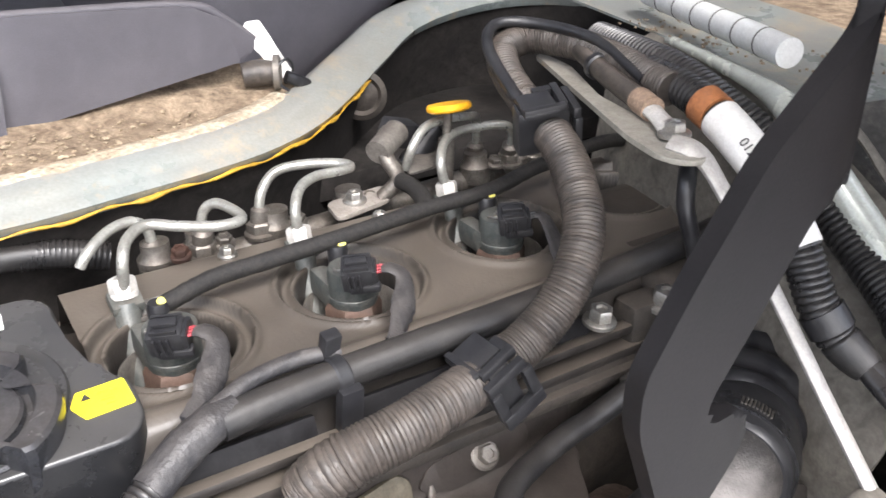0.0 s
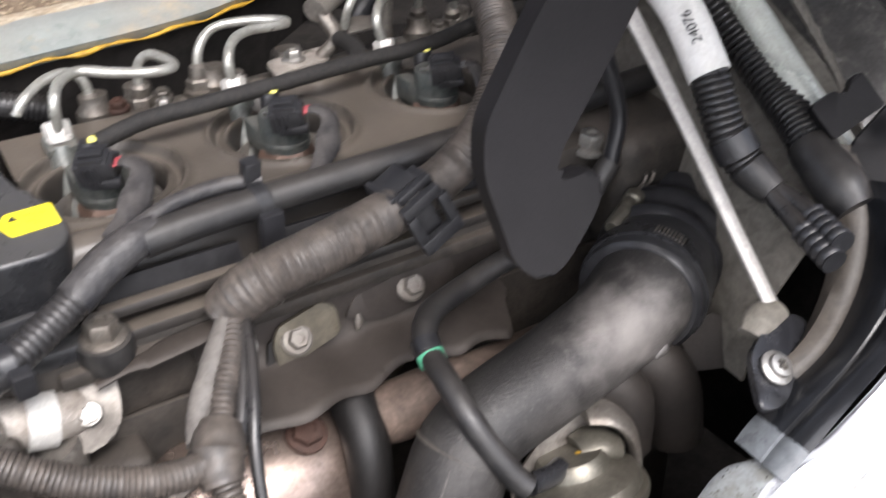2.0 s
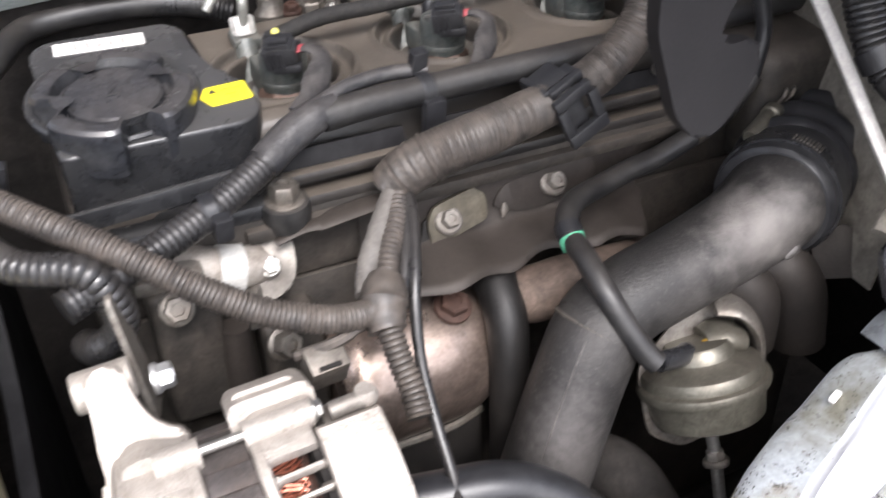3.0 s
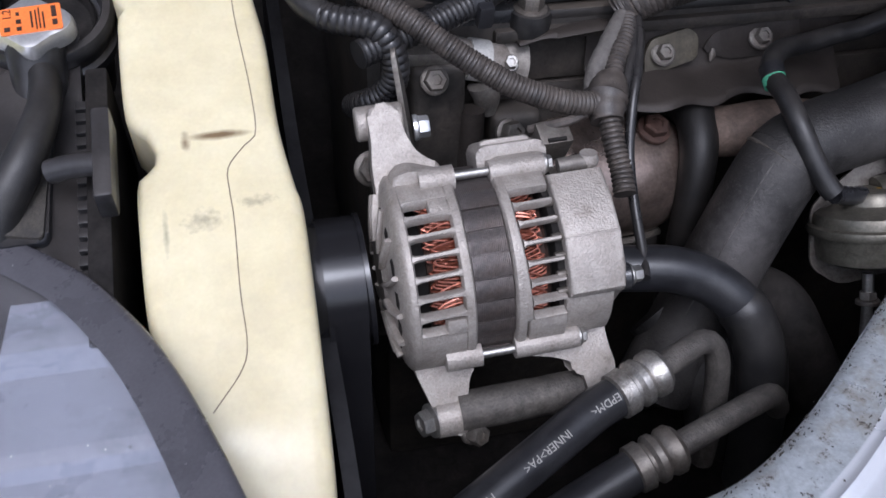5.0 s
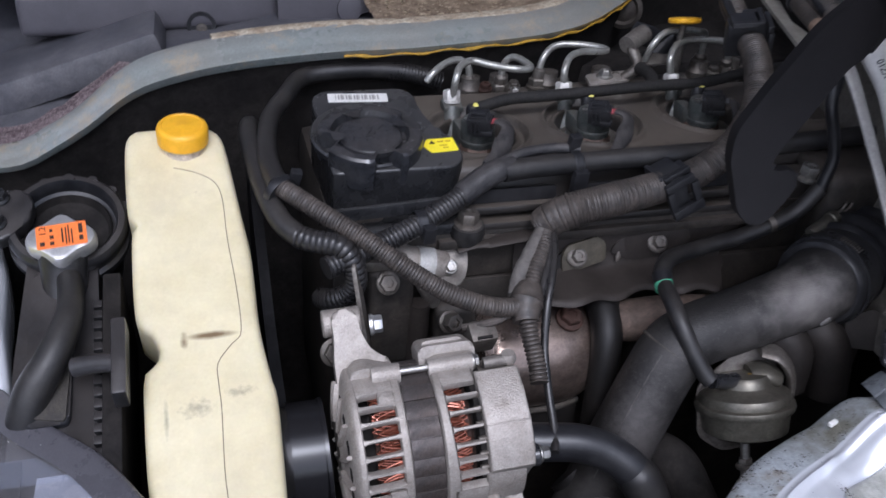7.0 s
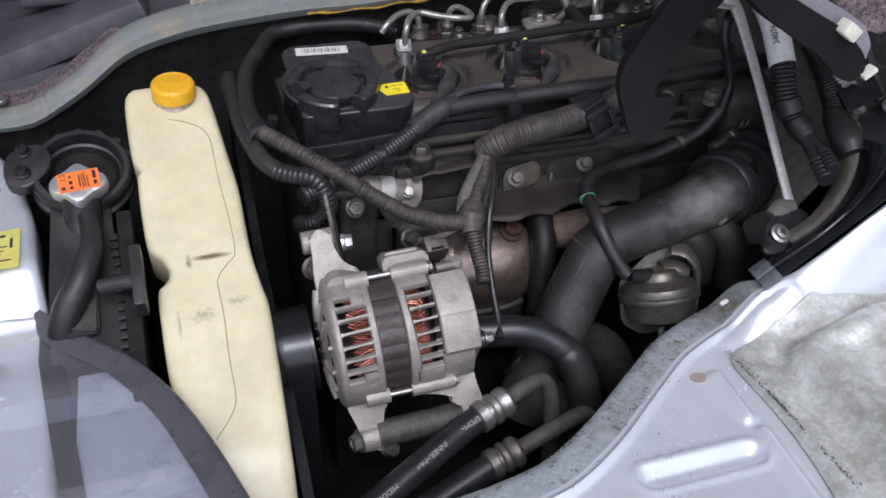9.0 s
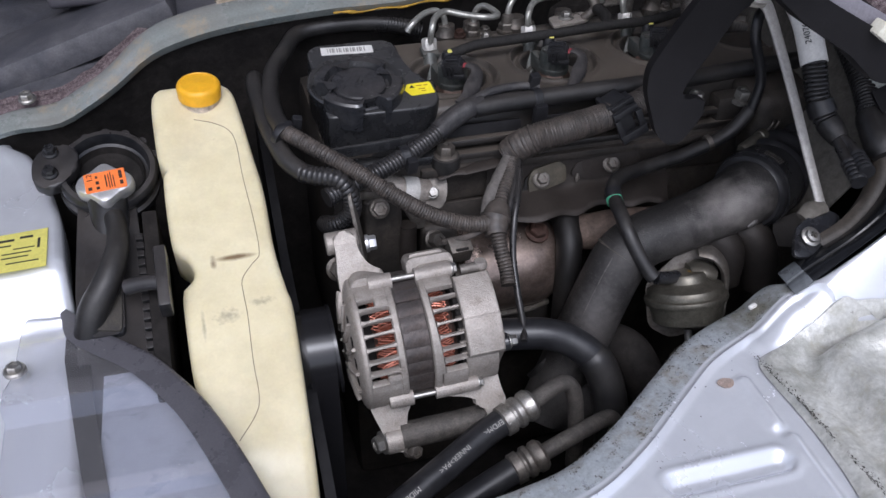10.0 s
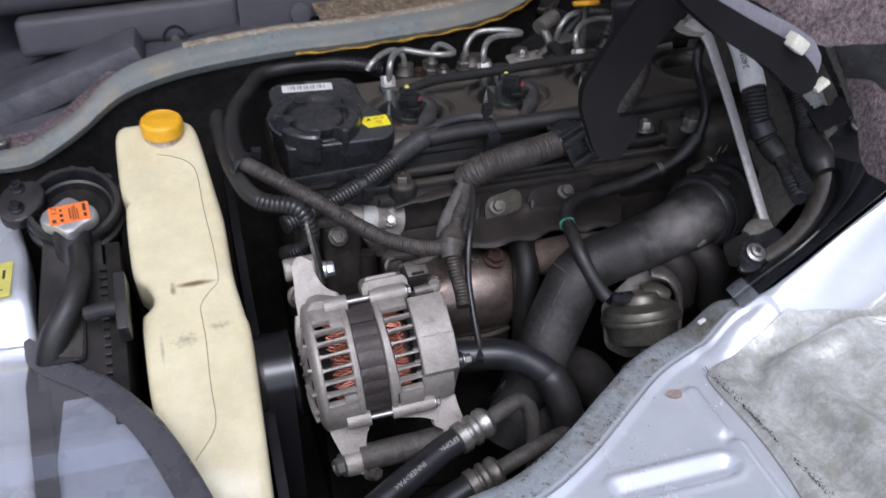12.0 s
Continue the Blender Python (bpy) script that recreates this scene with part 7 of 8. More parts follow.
        # Dark plates laid on the face stand for shaded openings.
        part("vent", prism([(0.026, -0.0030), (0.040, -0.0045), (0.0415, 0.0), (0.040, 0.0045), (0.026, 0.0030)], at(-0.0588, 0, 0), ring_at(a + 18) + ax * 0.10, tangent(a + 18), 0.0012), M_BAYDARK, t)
    # lower feet
    part("front_foot", lug([(-0.0500, 0.040), (-0.0480, 0.056), (-0.0430, 0.072), (-0.0385, 0.088), (-0.0330, 0.0945), (-0.0240, 0.0930), (-0.0225, 0.076), (-0.0190, 0.062), (-0.0140, 0.056), (-0.0140, 0.040)][::-1], -57, 0.016, 0.010), M_ALU, t)
    part("foot_boss", lathe([(0.0095, -0.0085), (0.0108, -0.0075), (0.0108, 0.0075), (0.0095, 0.0085)], at(-0.0325, -57, 0.0835), ax, 24), M_ALU, t)
    part("pivot_bolt", hexbolt(at(-0.0425, -56, 0.0835), -ax + Vector((0, -0.35, 0.15)), 0.0075, 0.007, 1.3), M_STEEL, t)
    part("sleeve_nut", hexbolt(at(-0.0215, -58, 0.0950), ax + Vector((-0.6, -0.8, 0.35)), 0.0062, 0.009, 1.15), M_STEELDULL, t)
    part("rear_foot", lug([(0.0060, 0.042), (0.0060, 0.0545), (0.0300, 0.0600), (0.0415, 0.0665), (0.0450, 0.0860), (0.0580, 0.0860), (0.0620, 0.0700), (0.0590, 0.0560), (0.0590, 0.042)][::-1], -50, 0.014, 0.009), M_ALU, t)
    # terminals on top and at the rear
    part("terminal_bolt", hexbolt(at(0.0640, 14, 0.0480), ax, 0.0044, 0.006, 1.35), M_STEEL, t)
    part("terminal_washer", lathe([(0.0070, -0.003), (0.0074, 0.0), (0.0066, 0.0012)], at(0.0630, 14, 0.0480), ax, 20), M_BLACKMETAL, t)
    part("terminal_block", lug([(-0.0010, 0.045), (-0.0010, 0.0600), (0.0030, 0.0625), (0.0330, 0.0625), (0.0370, 0.0600), (0.0370, 0.045)][::-1], 116, 0.026, 0.013, 0.0025), M_ALU, t)
    part("terminal_rib", lug([(0.0030, 0.058), (0.0030, 0.0648), (0.0310, 0.0648), (0.0310, 0.058)][::-1], 114, 0.0045, 0.0035, 0.0010), M_ALU, t)
    part("terminal_step", lug([(0.0050, 0.045), (0.0050, 0.0580), (0.0360, 0.0580), (0.0360, 0.045)][::-1], 103, 0.012, 0.006, 0.0022), M_ALU, t)
    part("connector", box((0.0475, 0.227, 0.7225), (0.0195, 0.015, 0.020), 0.0018, (28, 0, 4)), M_STEELDULL, t, "grey plug")
    # Dark sliver on the plug stands for its shaded opening.
    part("connector_slot", box((0.0478, 0.2175, 0.7285), (0.011, 0.002, 0.0035), 0.0004, (28, 0, 4)), M_BAYDARK, t)
    part("cover_lug", tube([at(0.0400, 92, 0.0520), at(0.0500, 92, 0.0525), at(0.0560, 92, 0.0520)], 0.0042, 12, 0.003), M_ALUDARK, t)
    part("cover_lug", lathe([(0.0050, -0.003), (0.0058, 0.0), (0.0045, 0.004)], at(0.0570, 93, 0.0530), ring_at(93), 14), M_ALU, t)
    p = part("pulley", spin([(0.016, -0.064), (0.0325, -0.066), (0.0338, -0.068), (0.0338, -0.094), (0.0325, -0.096), (0.015, -0.098)], 56), M_PULLEY, t, "glossy black belt pulley")
    part("pulley_lip", spin([(0.0330, -0.0655), (0.0362, -0.0660), (0.0362, -0.0685), (0.0330, -0.0690)], 56, False), M_PULLEY, p)
    return t


alternator()
single("pivot_sleeve", tube([(-0.024, 0.141, 0.6075, 0.0112), (0.010, 0.1405, 0.6095, 0.0112), (0.046, 0.140, 0.6115, 0.0110)], 0.011, 22, 0.003, wobble=0.02), M_SLEEVE, "rough cast mounting sleeve under the alternator", "mounting")


def belt():
    y0, z0, r = 0.1875, 0.6725, 0.0352
    outer = [(y0 - math.cos(a) * r, z0 + math.sin(a) * r) for a in (math.pi * i / 20 for i in range(21))]
    inner = [(y0 + (y - y0) * 0.94, z0 + (z - z0) * 0.94) for y, z in outer]
    poly = [(outer[0][0] - 0.01, 0.40)] + outer + [(outer[-1][0] + 0.03, 0.40), (inner[-1][0] + 0.03, 0.40)] + inner[::-1] + [(inner[0][0] - 0.01, 0.40)]
    t = thing("drive_belt", "black ribbed drive belt running down from the pulley", "belt", (-0.08, 0.187, 0.60))
    part("backing", prism(poly, (-0.0705, 0, 0), (0, 1, 0), (0, 0, 1), 0.0205, 0.0008), M_PULLEY, t)
    for i in range(5):
        part("rib", prism([(y0 + (y - y0) * 0.97, z0 + (z - z0) * 0.97) for y, z in poly], (-0.0713 - 0.0042 * i, 0, 0), (0, 1, 0), (0, 0, 1), 0.0024), M_RUBBER, t)


belt()
single("fan_shroud", prism(rounded([(0.02, 0.40), (0.02, 0.60), (0.12, 0.655), (0.30, 0.70), (0.40, 0.77), (0.44, 0.77), (0.44, 0.40)], 0.02), (-0.088, 0, 0), (0, 1, 0), (0, 0, 1), 0.008, 0.002), M_FANBLACK, "black fan shroud beside the reservoir", "shroud")


# ---- air-conditioning hoses ----
def ac_hose(pts, end, tip, pipe, words):
    t = thing("refrigerant_hose", "black refrigerant hose with a crimped metal ferrule" + (" and grey lettering" if words else ""), "hose", pts[0], "refrigerant hoses")
    h = part("hose", tube(pts, 0.0108, 20), M_RUBBERCLEAN, t)
    d = (Vector(tip) - Vector(end))
    l = d.length
    prof = [(0.0108, -0.004), (0.0124, -0.003), (0.0126, 0.004), (0.0105, 0.0052), (0.0105, 0.0070), (0.0128, 0.0090), (0.0128, 0.0125), (0.0106, 0.0150), (0.0128, 0.0178), (0.0130, 0.0225), (0.0105, 0.0255), (0.0070, 0.0262)]
    part("ferrule", lathe([(r, a * l / 0.0262) for r, a in prof], end, d, 28), M_FERRULE if words else M_STEELDULL, t, "crimped aluminium ferrule")
    part("pipe", tube(pipe, 0.0068, 14), M_SLEEVE, t)
    for (txt, k) in words:
        c = resample(pts, 0.002)
        i = int(k * (len(c) - 1))
        p, q = Vector(c[i]), Vector(c[min(i + 4, len(c) - 1)])
        u = (q - p).normalized()
        view = (Vector((-0.13, -0.30, 1.10)) - p).normalized()
        nn = (view - u * view.dot(u)).normalized()
        writing(txt, 0.0058, p + nn * 0.0106, -u, u.cross(nn), M_GREYINK, h, "hose_print", 0.0004)
    return t


ac_hose([(-0.1064, 0.0357, 0.607), (-0.0663, 0.0511, 0.617), (-0.0356, 0.0646, 0.625), (-0.0028, 0.0797, 0.633), (0.0323, 0.0962, 0.641), (0.0500, 0.1020, 0.6448)], (0.0500, 0.1020, 0.6448), (0.0760, 0.1102, 0.6502),
        [(0.074, 0.1096, 0.650), (0.087, 0.1154, 0.651), (0.102, 0.1222, 0.6515), (0.112, 0.1240, 0.647), (0.1175, 0.1215, 0.633), (0.1195, 0.117, 0.60), (0.12, 0.115, 0.56)], [("EPDM<", 0.92), ("INNER>PA<", 0.69), ("MIDDLE", 0.44)])
ac_hose([(-0.10, 0.0290, 0.582), (-0.0493, 0.0443, 0.597), (-0.0061, 0.0567, 0.609), (0.0263, 0.0660, 0.617), (0.0500, 0.0722, 0.6225)], (0.0500, 0.0722, 0.6225), (0.0740, 0.0767, 0.6283),
        [(0.072, 0.0762, 0.628), (0.088, 0.0805, 0.6305), (0.104, 0.0853, 0.632), (0.120, 0.0908, 0.632), (0.138, 0.098, 0.628), (0.150, 0.104, 0.61)], [])



# ---- right-hand side: looms, prop rod, latch plate ----
def labelled_loom():
    t = thing("rear_loom", "black corrugated loom with a white part label", "wiring loom", (0.36, 0.24, 0.84))
    pts = [(0.368, 0.360, 0.908), (0.370, 0.330, 0.904), (0.365, 0.292, 0.893), (0.3625, 0.262, 0.8760), (0.3615, 0.240, 0.8520), (0.3605, 0.2230, 0.8270), (0.3640, 0.2120, 0.8125), (0.3670, 0.2040, 0.8060)]
    part("conduit", tube(pts, 0.0105, 16, pitch=0.0036, depth=0.0010), M_CONDUITBLACK, t)
    lab = [(0.3665, 0.303, 0.8970, 0.0113), (0.3642, 0.287, 0.8905, 0.0113), (0.3625, 0.262, 0.8758, 0.0113), (0.3615, 0.238, 0.8495, 0.0113)]
    l = part("white_label", tube(lab, 0.0113, 20, 0.004), M_WHITE, t, "white paper part label wrapped round the loom")
    part("orange_tape", tube([(0.3685, 0.3170, 0.9010), (0.3668, 0.3050, 0.8978)], 0.0113, 18, 0.004), M_DULLORANGE, t, "band of orange-brown tape")
    for txt, k in (("24076", 0.72), ("- VZ10", 0.42)):
        c = resample([q[:3] for q in lab], 0.002)
        i = int(k * (len(c) - 1))
        p = Vector(c[i])
        u = (Vector(c[min(i + 3, len(c) - 1)]) - Vector(c[i - 3])).normalized()
        view = (Vector((-0.08, -0.2, 1.08)) - p).normalized()
        nn = (view - u * view.dot(u)).normalized()
        writing(txt, 0.0072, p + nn * 0.0113, -u, u.cross(nn), M_INK, l, "part_number", 0.0010)
    part("tape_wrap", tube([(0.3610, 0.2200, 0.8230), (0.3635, 0.2130, 0.8140)], 0.0118, 16, 0.004), M_RUBBERCLEAN, t)
    part("tape_tail", tube([(0.3655, 0.2080, 0.8090, 0.0105), (0.3680, 0.2000, 0.8035, 0.0100), (0.3690, 0.1930, 0.8000, 0.0080)], 0.010, 14, 0.003, wobble=0.05), M_RUBBER, t)
    for a in ([(0.3675, 0.196, 0.8010, 0.0050), (0.3660, 0.184, 0.7960, 0.0052), (0.3625, 0.168, 0.7920, 0.0054), (0.3600, 0.158, 0.7900, 0.0056)], [(0.3700, 0.195, 0.8020, 0.0050), (0.3720, 0.184, 0.7990, 0.0052), (0.3700, 0.170, 0.7970, 0.0054), (0.3670, 0.160, 0.7960, 0.0056)]):
        part("split_lead", tube(a, 0.006, 12), M_CONDUITBLACK, t)
        part("end_plug", tube([a[2][:3], a[3][:3], tuple(np.array(a[3][:3]) + (np.array(a[3][:3]) - np.array(a[2][:3])) * 1.3)], 0.0068, 12, pitch=0.005, depth=0.0008), M_RUBBERCLEAN, t)
    return t


labelled_loom()


def large_loom():
    t = thing("large_loom", "large black corrugated loom beside the bulkhead", "wiring loom", (0.40, 0.2, 0.80))
    part("conduit", tube([(0.43, 0.47, 0.897), (0.418, 0.42, 0.899), (0.412, 0.375, 0.897), (0.408, 0.335, 0.888), (0.412, 0.295, 0.870), (0.415, 0.262, 0.848), (0.411, 0.232, 0.831), (0.402, 0.208, 0.822), (0.3930, 0.190, 0.8150)], 0.0114, 18, pitch=0.0040, depth=0.0013), M_CONDUITBLACK, t)
    part("taped_end", tube([(0.3950, 0.196, 0.8175, 0.0115), (0.3930, 0.188, 0.8140, 0.0128), (0.3900, 0.170, 0.8050, 0.0130), (0.3890, 0.160, 0.7990, 0.0095)], 0.0125, 18, 0.003, wobble=0.03, seed=6), M_RUBBER, t, "end bound with black tape")
    return t


large_loom()


def prop_bracket():
    t = thing("stay_bracket", "grey painted steel stay bolted across the bay corner", "stay", (0.343, 0.16, 0.75))
    part("bar", tube([(0.3275, 0.298, 0.8925, 0.0085), (0.3320, 0.286, 0.8900, 0.0080), (0.3365, 0.275, 0.8790, 0.0064), (0.3395, 0.235, 0.8360, 0.0056), (0.3405, 0.195, 0.7930, 0.0054), (0.3415, 0.160, 0.7560, 0.0054), (0.344, 0.150, 0.742, 0.0050)], 0.006, 14, flat=0.55), M_STAY, t)
    part("plate", prism(rounded([(-0.018, -0.030), (-0.008, -0.043), (0.003, -0.042), (0.010, -0.022), (0.010, 0.011), (0.0134, 0.0517), (0.022, 0.0735), (0.0335, 0.102), (0.034, 0.128), (0.028, 0.131), (0.020, 0.106), (0.010, 0.075), (-0.0033, 0.0326), (-0.014, -0.0014)], 0.005), (0.33, 0.32, 0.8925), (1, 0, 0), (0, 0.995, 0.055), 0.003, 0.0009), M_OLIVE, t, "dusty olive-grey bracket plate")
    part("ground_lead", tube([(0.362, 0.412, 0.911), (0.355, 0.386, 0.906), (0.349, 0.362, 0.903), (0.3445, 0.340, 0.9005)], 0.0062, 14), M_CONDUIT, t)
    part("lead_tie", lathe([(0.0070, -0.003), (0.0082, -0.002), (0.0082, 0.002), (0.0070, 0.003)], (0.356, 0.389, 0.9065), (0.3, 1, 0.15), 16, False), M_RUBBERCLEAN, t)
    part("lead_tape", tube([(0.3450, 0.3420, 0.9008), (0.3410, 0.3270, 0.8995)], 0.0070, 14, 0.003, wobble=0.05), surface("tan_cloth_tape", (0.27, 0.19, 0.135), (0.18, 0.125, 0.09), 0.7, 0.7, 0, 90, 700, 0.3), t, "tan tape round the lead")
    part("cable_lug", tube([(0.3412, 0.3280, 0.8990, 0.0062), (0.3385, 0.3190, 0.8975, 0.0056), (0.3345, 0.3060, 0.8950, 0.0072)], 0.006, 12, 0.003, flat=0.6), M_WHITEFIT, t, "pale crimped cable lug")
    part("plate_bolt", hexbolt((0.3335, 0.3030, 0.8945), (0, 0.05, 1), 0.0060, 0.006, 1.45), M_STEEL, t)
    return t


prop_bracket()


def corner_foot():
    t = thing("corner_bracket", "dark bracket with a cross-head screw at the bay corner", "bracket", (0.318, 0.14, 0.73))
    part("plate", prism(rounded([(-0.022, -0.014), (-0.016, -0.003), (-0.0075, 0.0094), (0.0076, 0.0155), (0.0259, 0.0181), (0.038, 0.0110), (0.030, 0.002), (0.008, -0.010), (-0.008, -0.018)], 0.005), (0.3185, 0.140, 0.7465), (0.996, 0.090, 0.0), (-0.074, 0.820, 0.568), 0.004, 0.001), M_BLACKMETAL, t)
    part("washer", lathe([(0.0085, 0), (0.0085, 0.0012), (0.006, 0.002), (0.0055, 0.0045), (0.003, 0.005), (0.002, 0.003)], (0.3185, 0.138, 0.7465), (0.05, -0.55, 0.8), 24), M_STEEL, t, "zinc cross-head screw")
    part("cross", join(box((0.3185, 0.1352, 0.7508), (0.006, 0.0012, 0.0012), 0.0002, (35, 0, 20)), box((0.3185, 0.1352, 0.7508), (0.0012, 0.005, 0.0012), 0.0002, (35, 0, 20))), M_GRIME, t)
    part("pad", tube([(0.322, 0.158, 0.752, 0.006), (0.332, 0.160, 0.757, 0.009), (0.343, 0.160, 0.758, 0.007)], 0.008, 12, flat=0.6), M_BULK, t)
    return t


corner_foot()
rows = []
for i in range(22):
    b = tape_top(-0.012 + 0.008 * i)
    rows.append([b + Vector((0.002, -0.002, -0.003)), b + Vector((0, 0.001, 0.002)), b + Vector((-0.003, 0.004, 0.003)), b + Vector((-0.006, 0.008, 0.002)), b + Vector((-0.008, 0.012, -0.008)), b + Vector((-0.014, 0.030, -0.06))])
structure("bulkhead_rim", solid(ribbon([r[:5] for r in rows[5:]]), 0.0015), M_RIMDUST, "rounded dusty rim of the bulkhead", "wall", 60)
structure("bulkhead", solid(ribbon([[(0.358, 0.182, 0.69), (0.364, 0.180, 0.74), (0.390, 0.178, 0.772), (0.432, 0.176, 0.797)], [(0.360, 0.200, 0.69), (0.370, 0.200, 0.75), (0.402, 0.195, 0.790), (0.436, 0.188, 0.812)],
                                    [(0.372, 0.24, 0.70), (0.386, 0.245, 0.76), (0.416, 0.235, 0.825), (0.440, 0.23, 0.845)], [(0.40, 0.34, 0.70), (0.412, 0.34, 0.78), (0.430, 0.33, 0.865), (0.455, 0.32, 0.885)],
                                    [(0.43, 0.48, 0.70), (0.44, 0.48, 0.80), (0.452, 0.48, 0.875), (0.48, 0.47, 0.895)]]), 0.002), M_BULK, "dusty beige steel bulkhead behind the looms", "wall", 70)
structure("sill_rear", solid(ribbon([[(0.452, 0.300, 0.882), (0.50, 0.275, 0.888), (0.56, 0.245, 0.89)], [(0.462, 0.36, 0.892), (0.51, 0.335, 0.895), (0.57, 0.31, 0.895)], [(0.48, 0.47, 0.896), (0.53, 0.45, 0.898), (0.60, 0.42, 0.90)], [(0.50, 0.62, 0.90), (0.55, 0.61, 0.902), (0.62, 0.60, 0.905)]]), 0.002),
          M_GREENPAINT, "pale painted sill with flaking edges behind the looms", "sill", 60)
single("edge_rail", tube([(0.478, 0.45, 0.894, 0.004), (0.455, 0.385, 0.895, 0.005), (0.440, 0.338, 0.894, 0.007), (0.428, 0.310, 0.892, 0.009), (0.422, 0.290, 0.883, 0.0098), (0.421, 0.272, 0.870, 0.0098), (0.419, 0.246, 0.851, 0.0098), (0.416, 0.222, 0.835, 0.0098), (0.415, 0.201, 0.820, 0.0098), (0.412, 0.184, 0.808, 0.0098)], 0.0098, 20, flat=0.85), M_RAIL, "silver-olive painted flange running beside the loom", "rail")
single("rear_pillar", solid(ribbon([[(0.433, 0.3074, 0.8861), (0.4443, 0.2622, 0.8454), (0.4556, 0.217, 0.8047), (0.4691, 0.1809, 0.7697)], [(0.494, 0.2814, 0.8929), (0.4996, 0.2396, 0.8544), (0.5053, 0.1944, 0.816), (0.5109, 0.1571, 0.7844)], [(0.53, 0.20, 0.93), (0.53, 0.16, 0.895), (0.53, 0.12, 0.86), (0.53, 0.085, 0.83)], [(0.66, 0.15, 0.98), (0.66, 0.11, 0.95), (0.66, 0.07, 0.92), (0.66, 0.03, 0.89)]]), 0.003), M_PILLAR, "glossy black pillar plate behind the looms", "plate", sharp=60)
single("seam_line", tube([(0.4409, 0.2962, 0.8968), (0.451, 0.275, 0.8801), (0.4554, 0.2505, 0.8545), (0.4577, 0.2237, 0.8255), (0.4554, 0.188, 0.782), (0.4621, 0.1713, 0.7697)], 0.0055, 12, 0.004, wobble=0.3, seed=8, flat=0.4), M_BULK, "dusty sealed seam along the black pillar plate", "seam")


def pillar_clip():
    t = thing("pillar_bracket", "black steel bracket with a zinc bolt on the pillar", "bracket", (0.41, 0.175, 0.82))
    part("plate", prism(rounded([(-0.018, 0.004), (0.004, 0.030), (0.030, 0.034), (0.040, 0.0), (0.030, -0.045), (0.0, -0.050), (-0.014, -0.02)], 0.006), (0.4120, 0.1650, 0.8190), (0.8100, -0.5860, -0.0080), (0.3010, 0.4040, 0.8640), 0.004, 0.001), M_HOOK, t)
    part("tab", prism(rounded([(-0.013, -0.010), (0.017, -0.010), (0.017, 0.010), (0.010, 0.010), (0.008, 0.006), (0.003, 0.006), (0.001, 0.010), (-0.013, 0.010)], 0.0015), (0.4020, 0.1860, 0.8400), (0.8290, -0.2270, 0.5120), (-0.2450, 0.6750, 0.6960), 0.007, 0.001), M_HOOK, t, "folded clip tab")
    part("bolt", hexbolt((0.4120, 0.1590, 0.8410), (-0.25, -0.45, 0.8), 0.0052, 0.006, 1.35), M_STEEL, t)
    return t


pillar_clip()
single("debris", join(*[box((0.46 + rng.uniform(0.01, 0.07), rng.uniform(0.30, 0.50), 0.8975), (rng.uniform(0.0006, 0.002), rng.uniform(0.0006, 0.0025), 0.0012), 0, (0, 0, rng.uniform(0, 180))) for _ in range(150)]), M_DIRT, "dry crumbs lying on the sill", "debris", kind="stuff")


flap = ribbon([[(0.34, 0.106, 0.907), (0.34, 0.087, 0.882), (0.337, 0.072, 0.864), (0.338, 0.059, 0.855)], [(0.342, 0.084, 0.91), (0.34, 0.068, 0.888), (0.337, 0.053, 0.869), (0.338, 0.043, 0.854)], [(0.354, 0.042, 0.908), (0.349, 0.03, 0.89), (0.343, 0.017, 0.872), (0.344, 0.006, 0.856)]])
bmesh.ops.subdivide_edges(flap, edges=flap.edges[:], cuts=6, use_grid_fill=True)
for v in flap.verts:
    v.co += Vector((0.3, -0.4, 0.8)) * 0.004 * noise.noise(v.co * 60)
single("carpet_flap", solid(flap, 0.006), M_FELT, "frayed brown felt carpet flap hanging over the black pillar", "carpet", sharp=60)


def segmented_tube():
    t = thing("seat_rail", "silver seat rail tube with dark joints", "rail", (0.6, 0.45, 0.92))
    pts = [(0.505, 0.500, 0.915), (0.4785, 0.4185, 0.915), (0.463, 0.370, 0.915), (0.4480, 0.3270, 0.915)]
    part("tube", tube(pts, 0.0092, 18), M_WHITEPAINT, t)
    c = resample(pts, 0.026)
    for i in range(1, len(c) - 1):
        part("joint", lathe([(0.0093, -0.0008), (0.0096, 0), (0.0093, 0.0008)], c[i], c[i + 1] - c[i - 1], 18, False), M_GRIME, t)
    return t


segmented_tube()


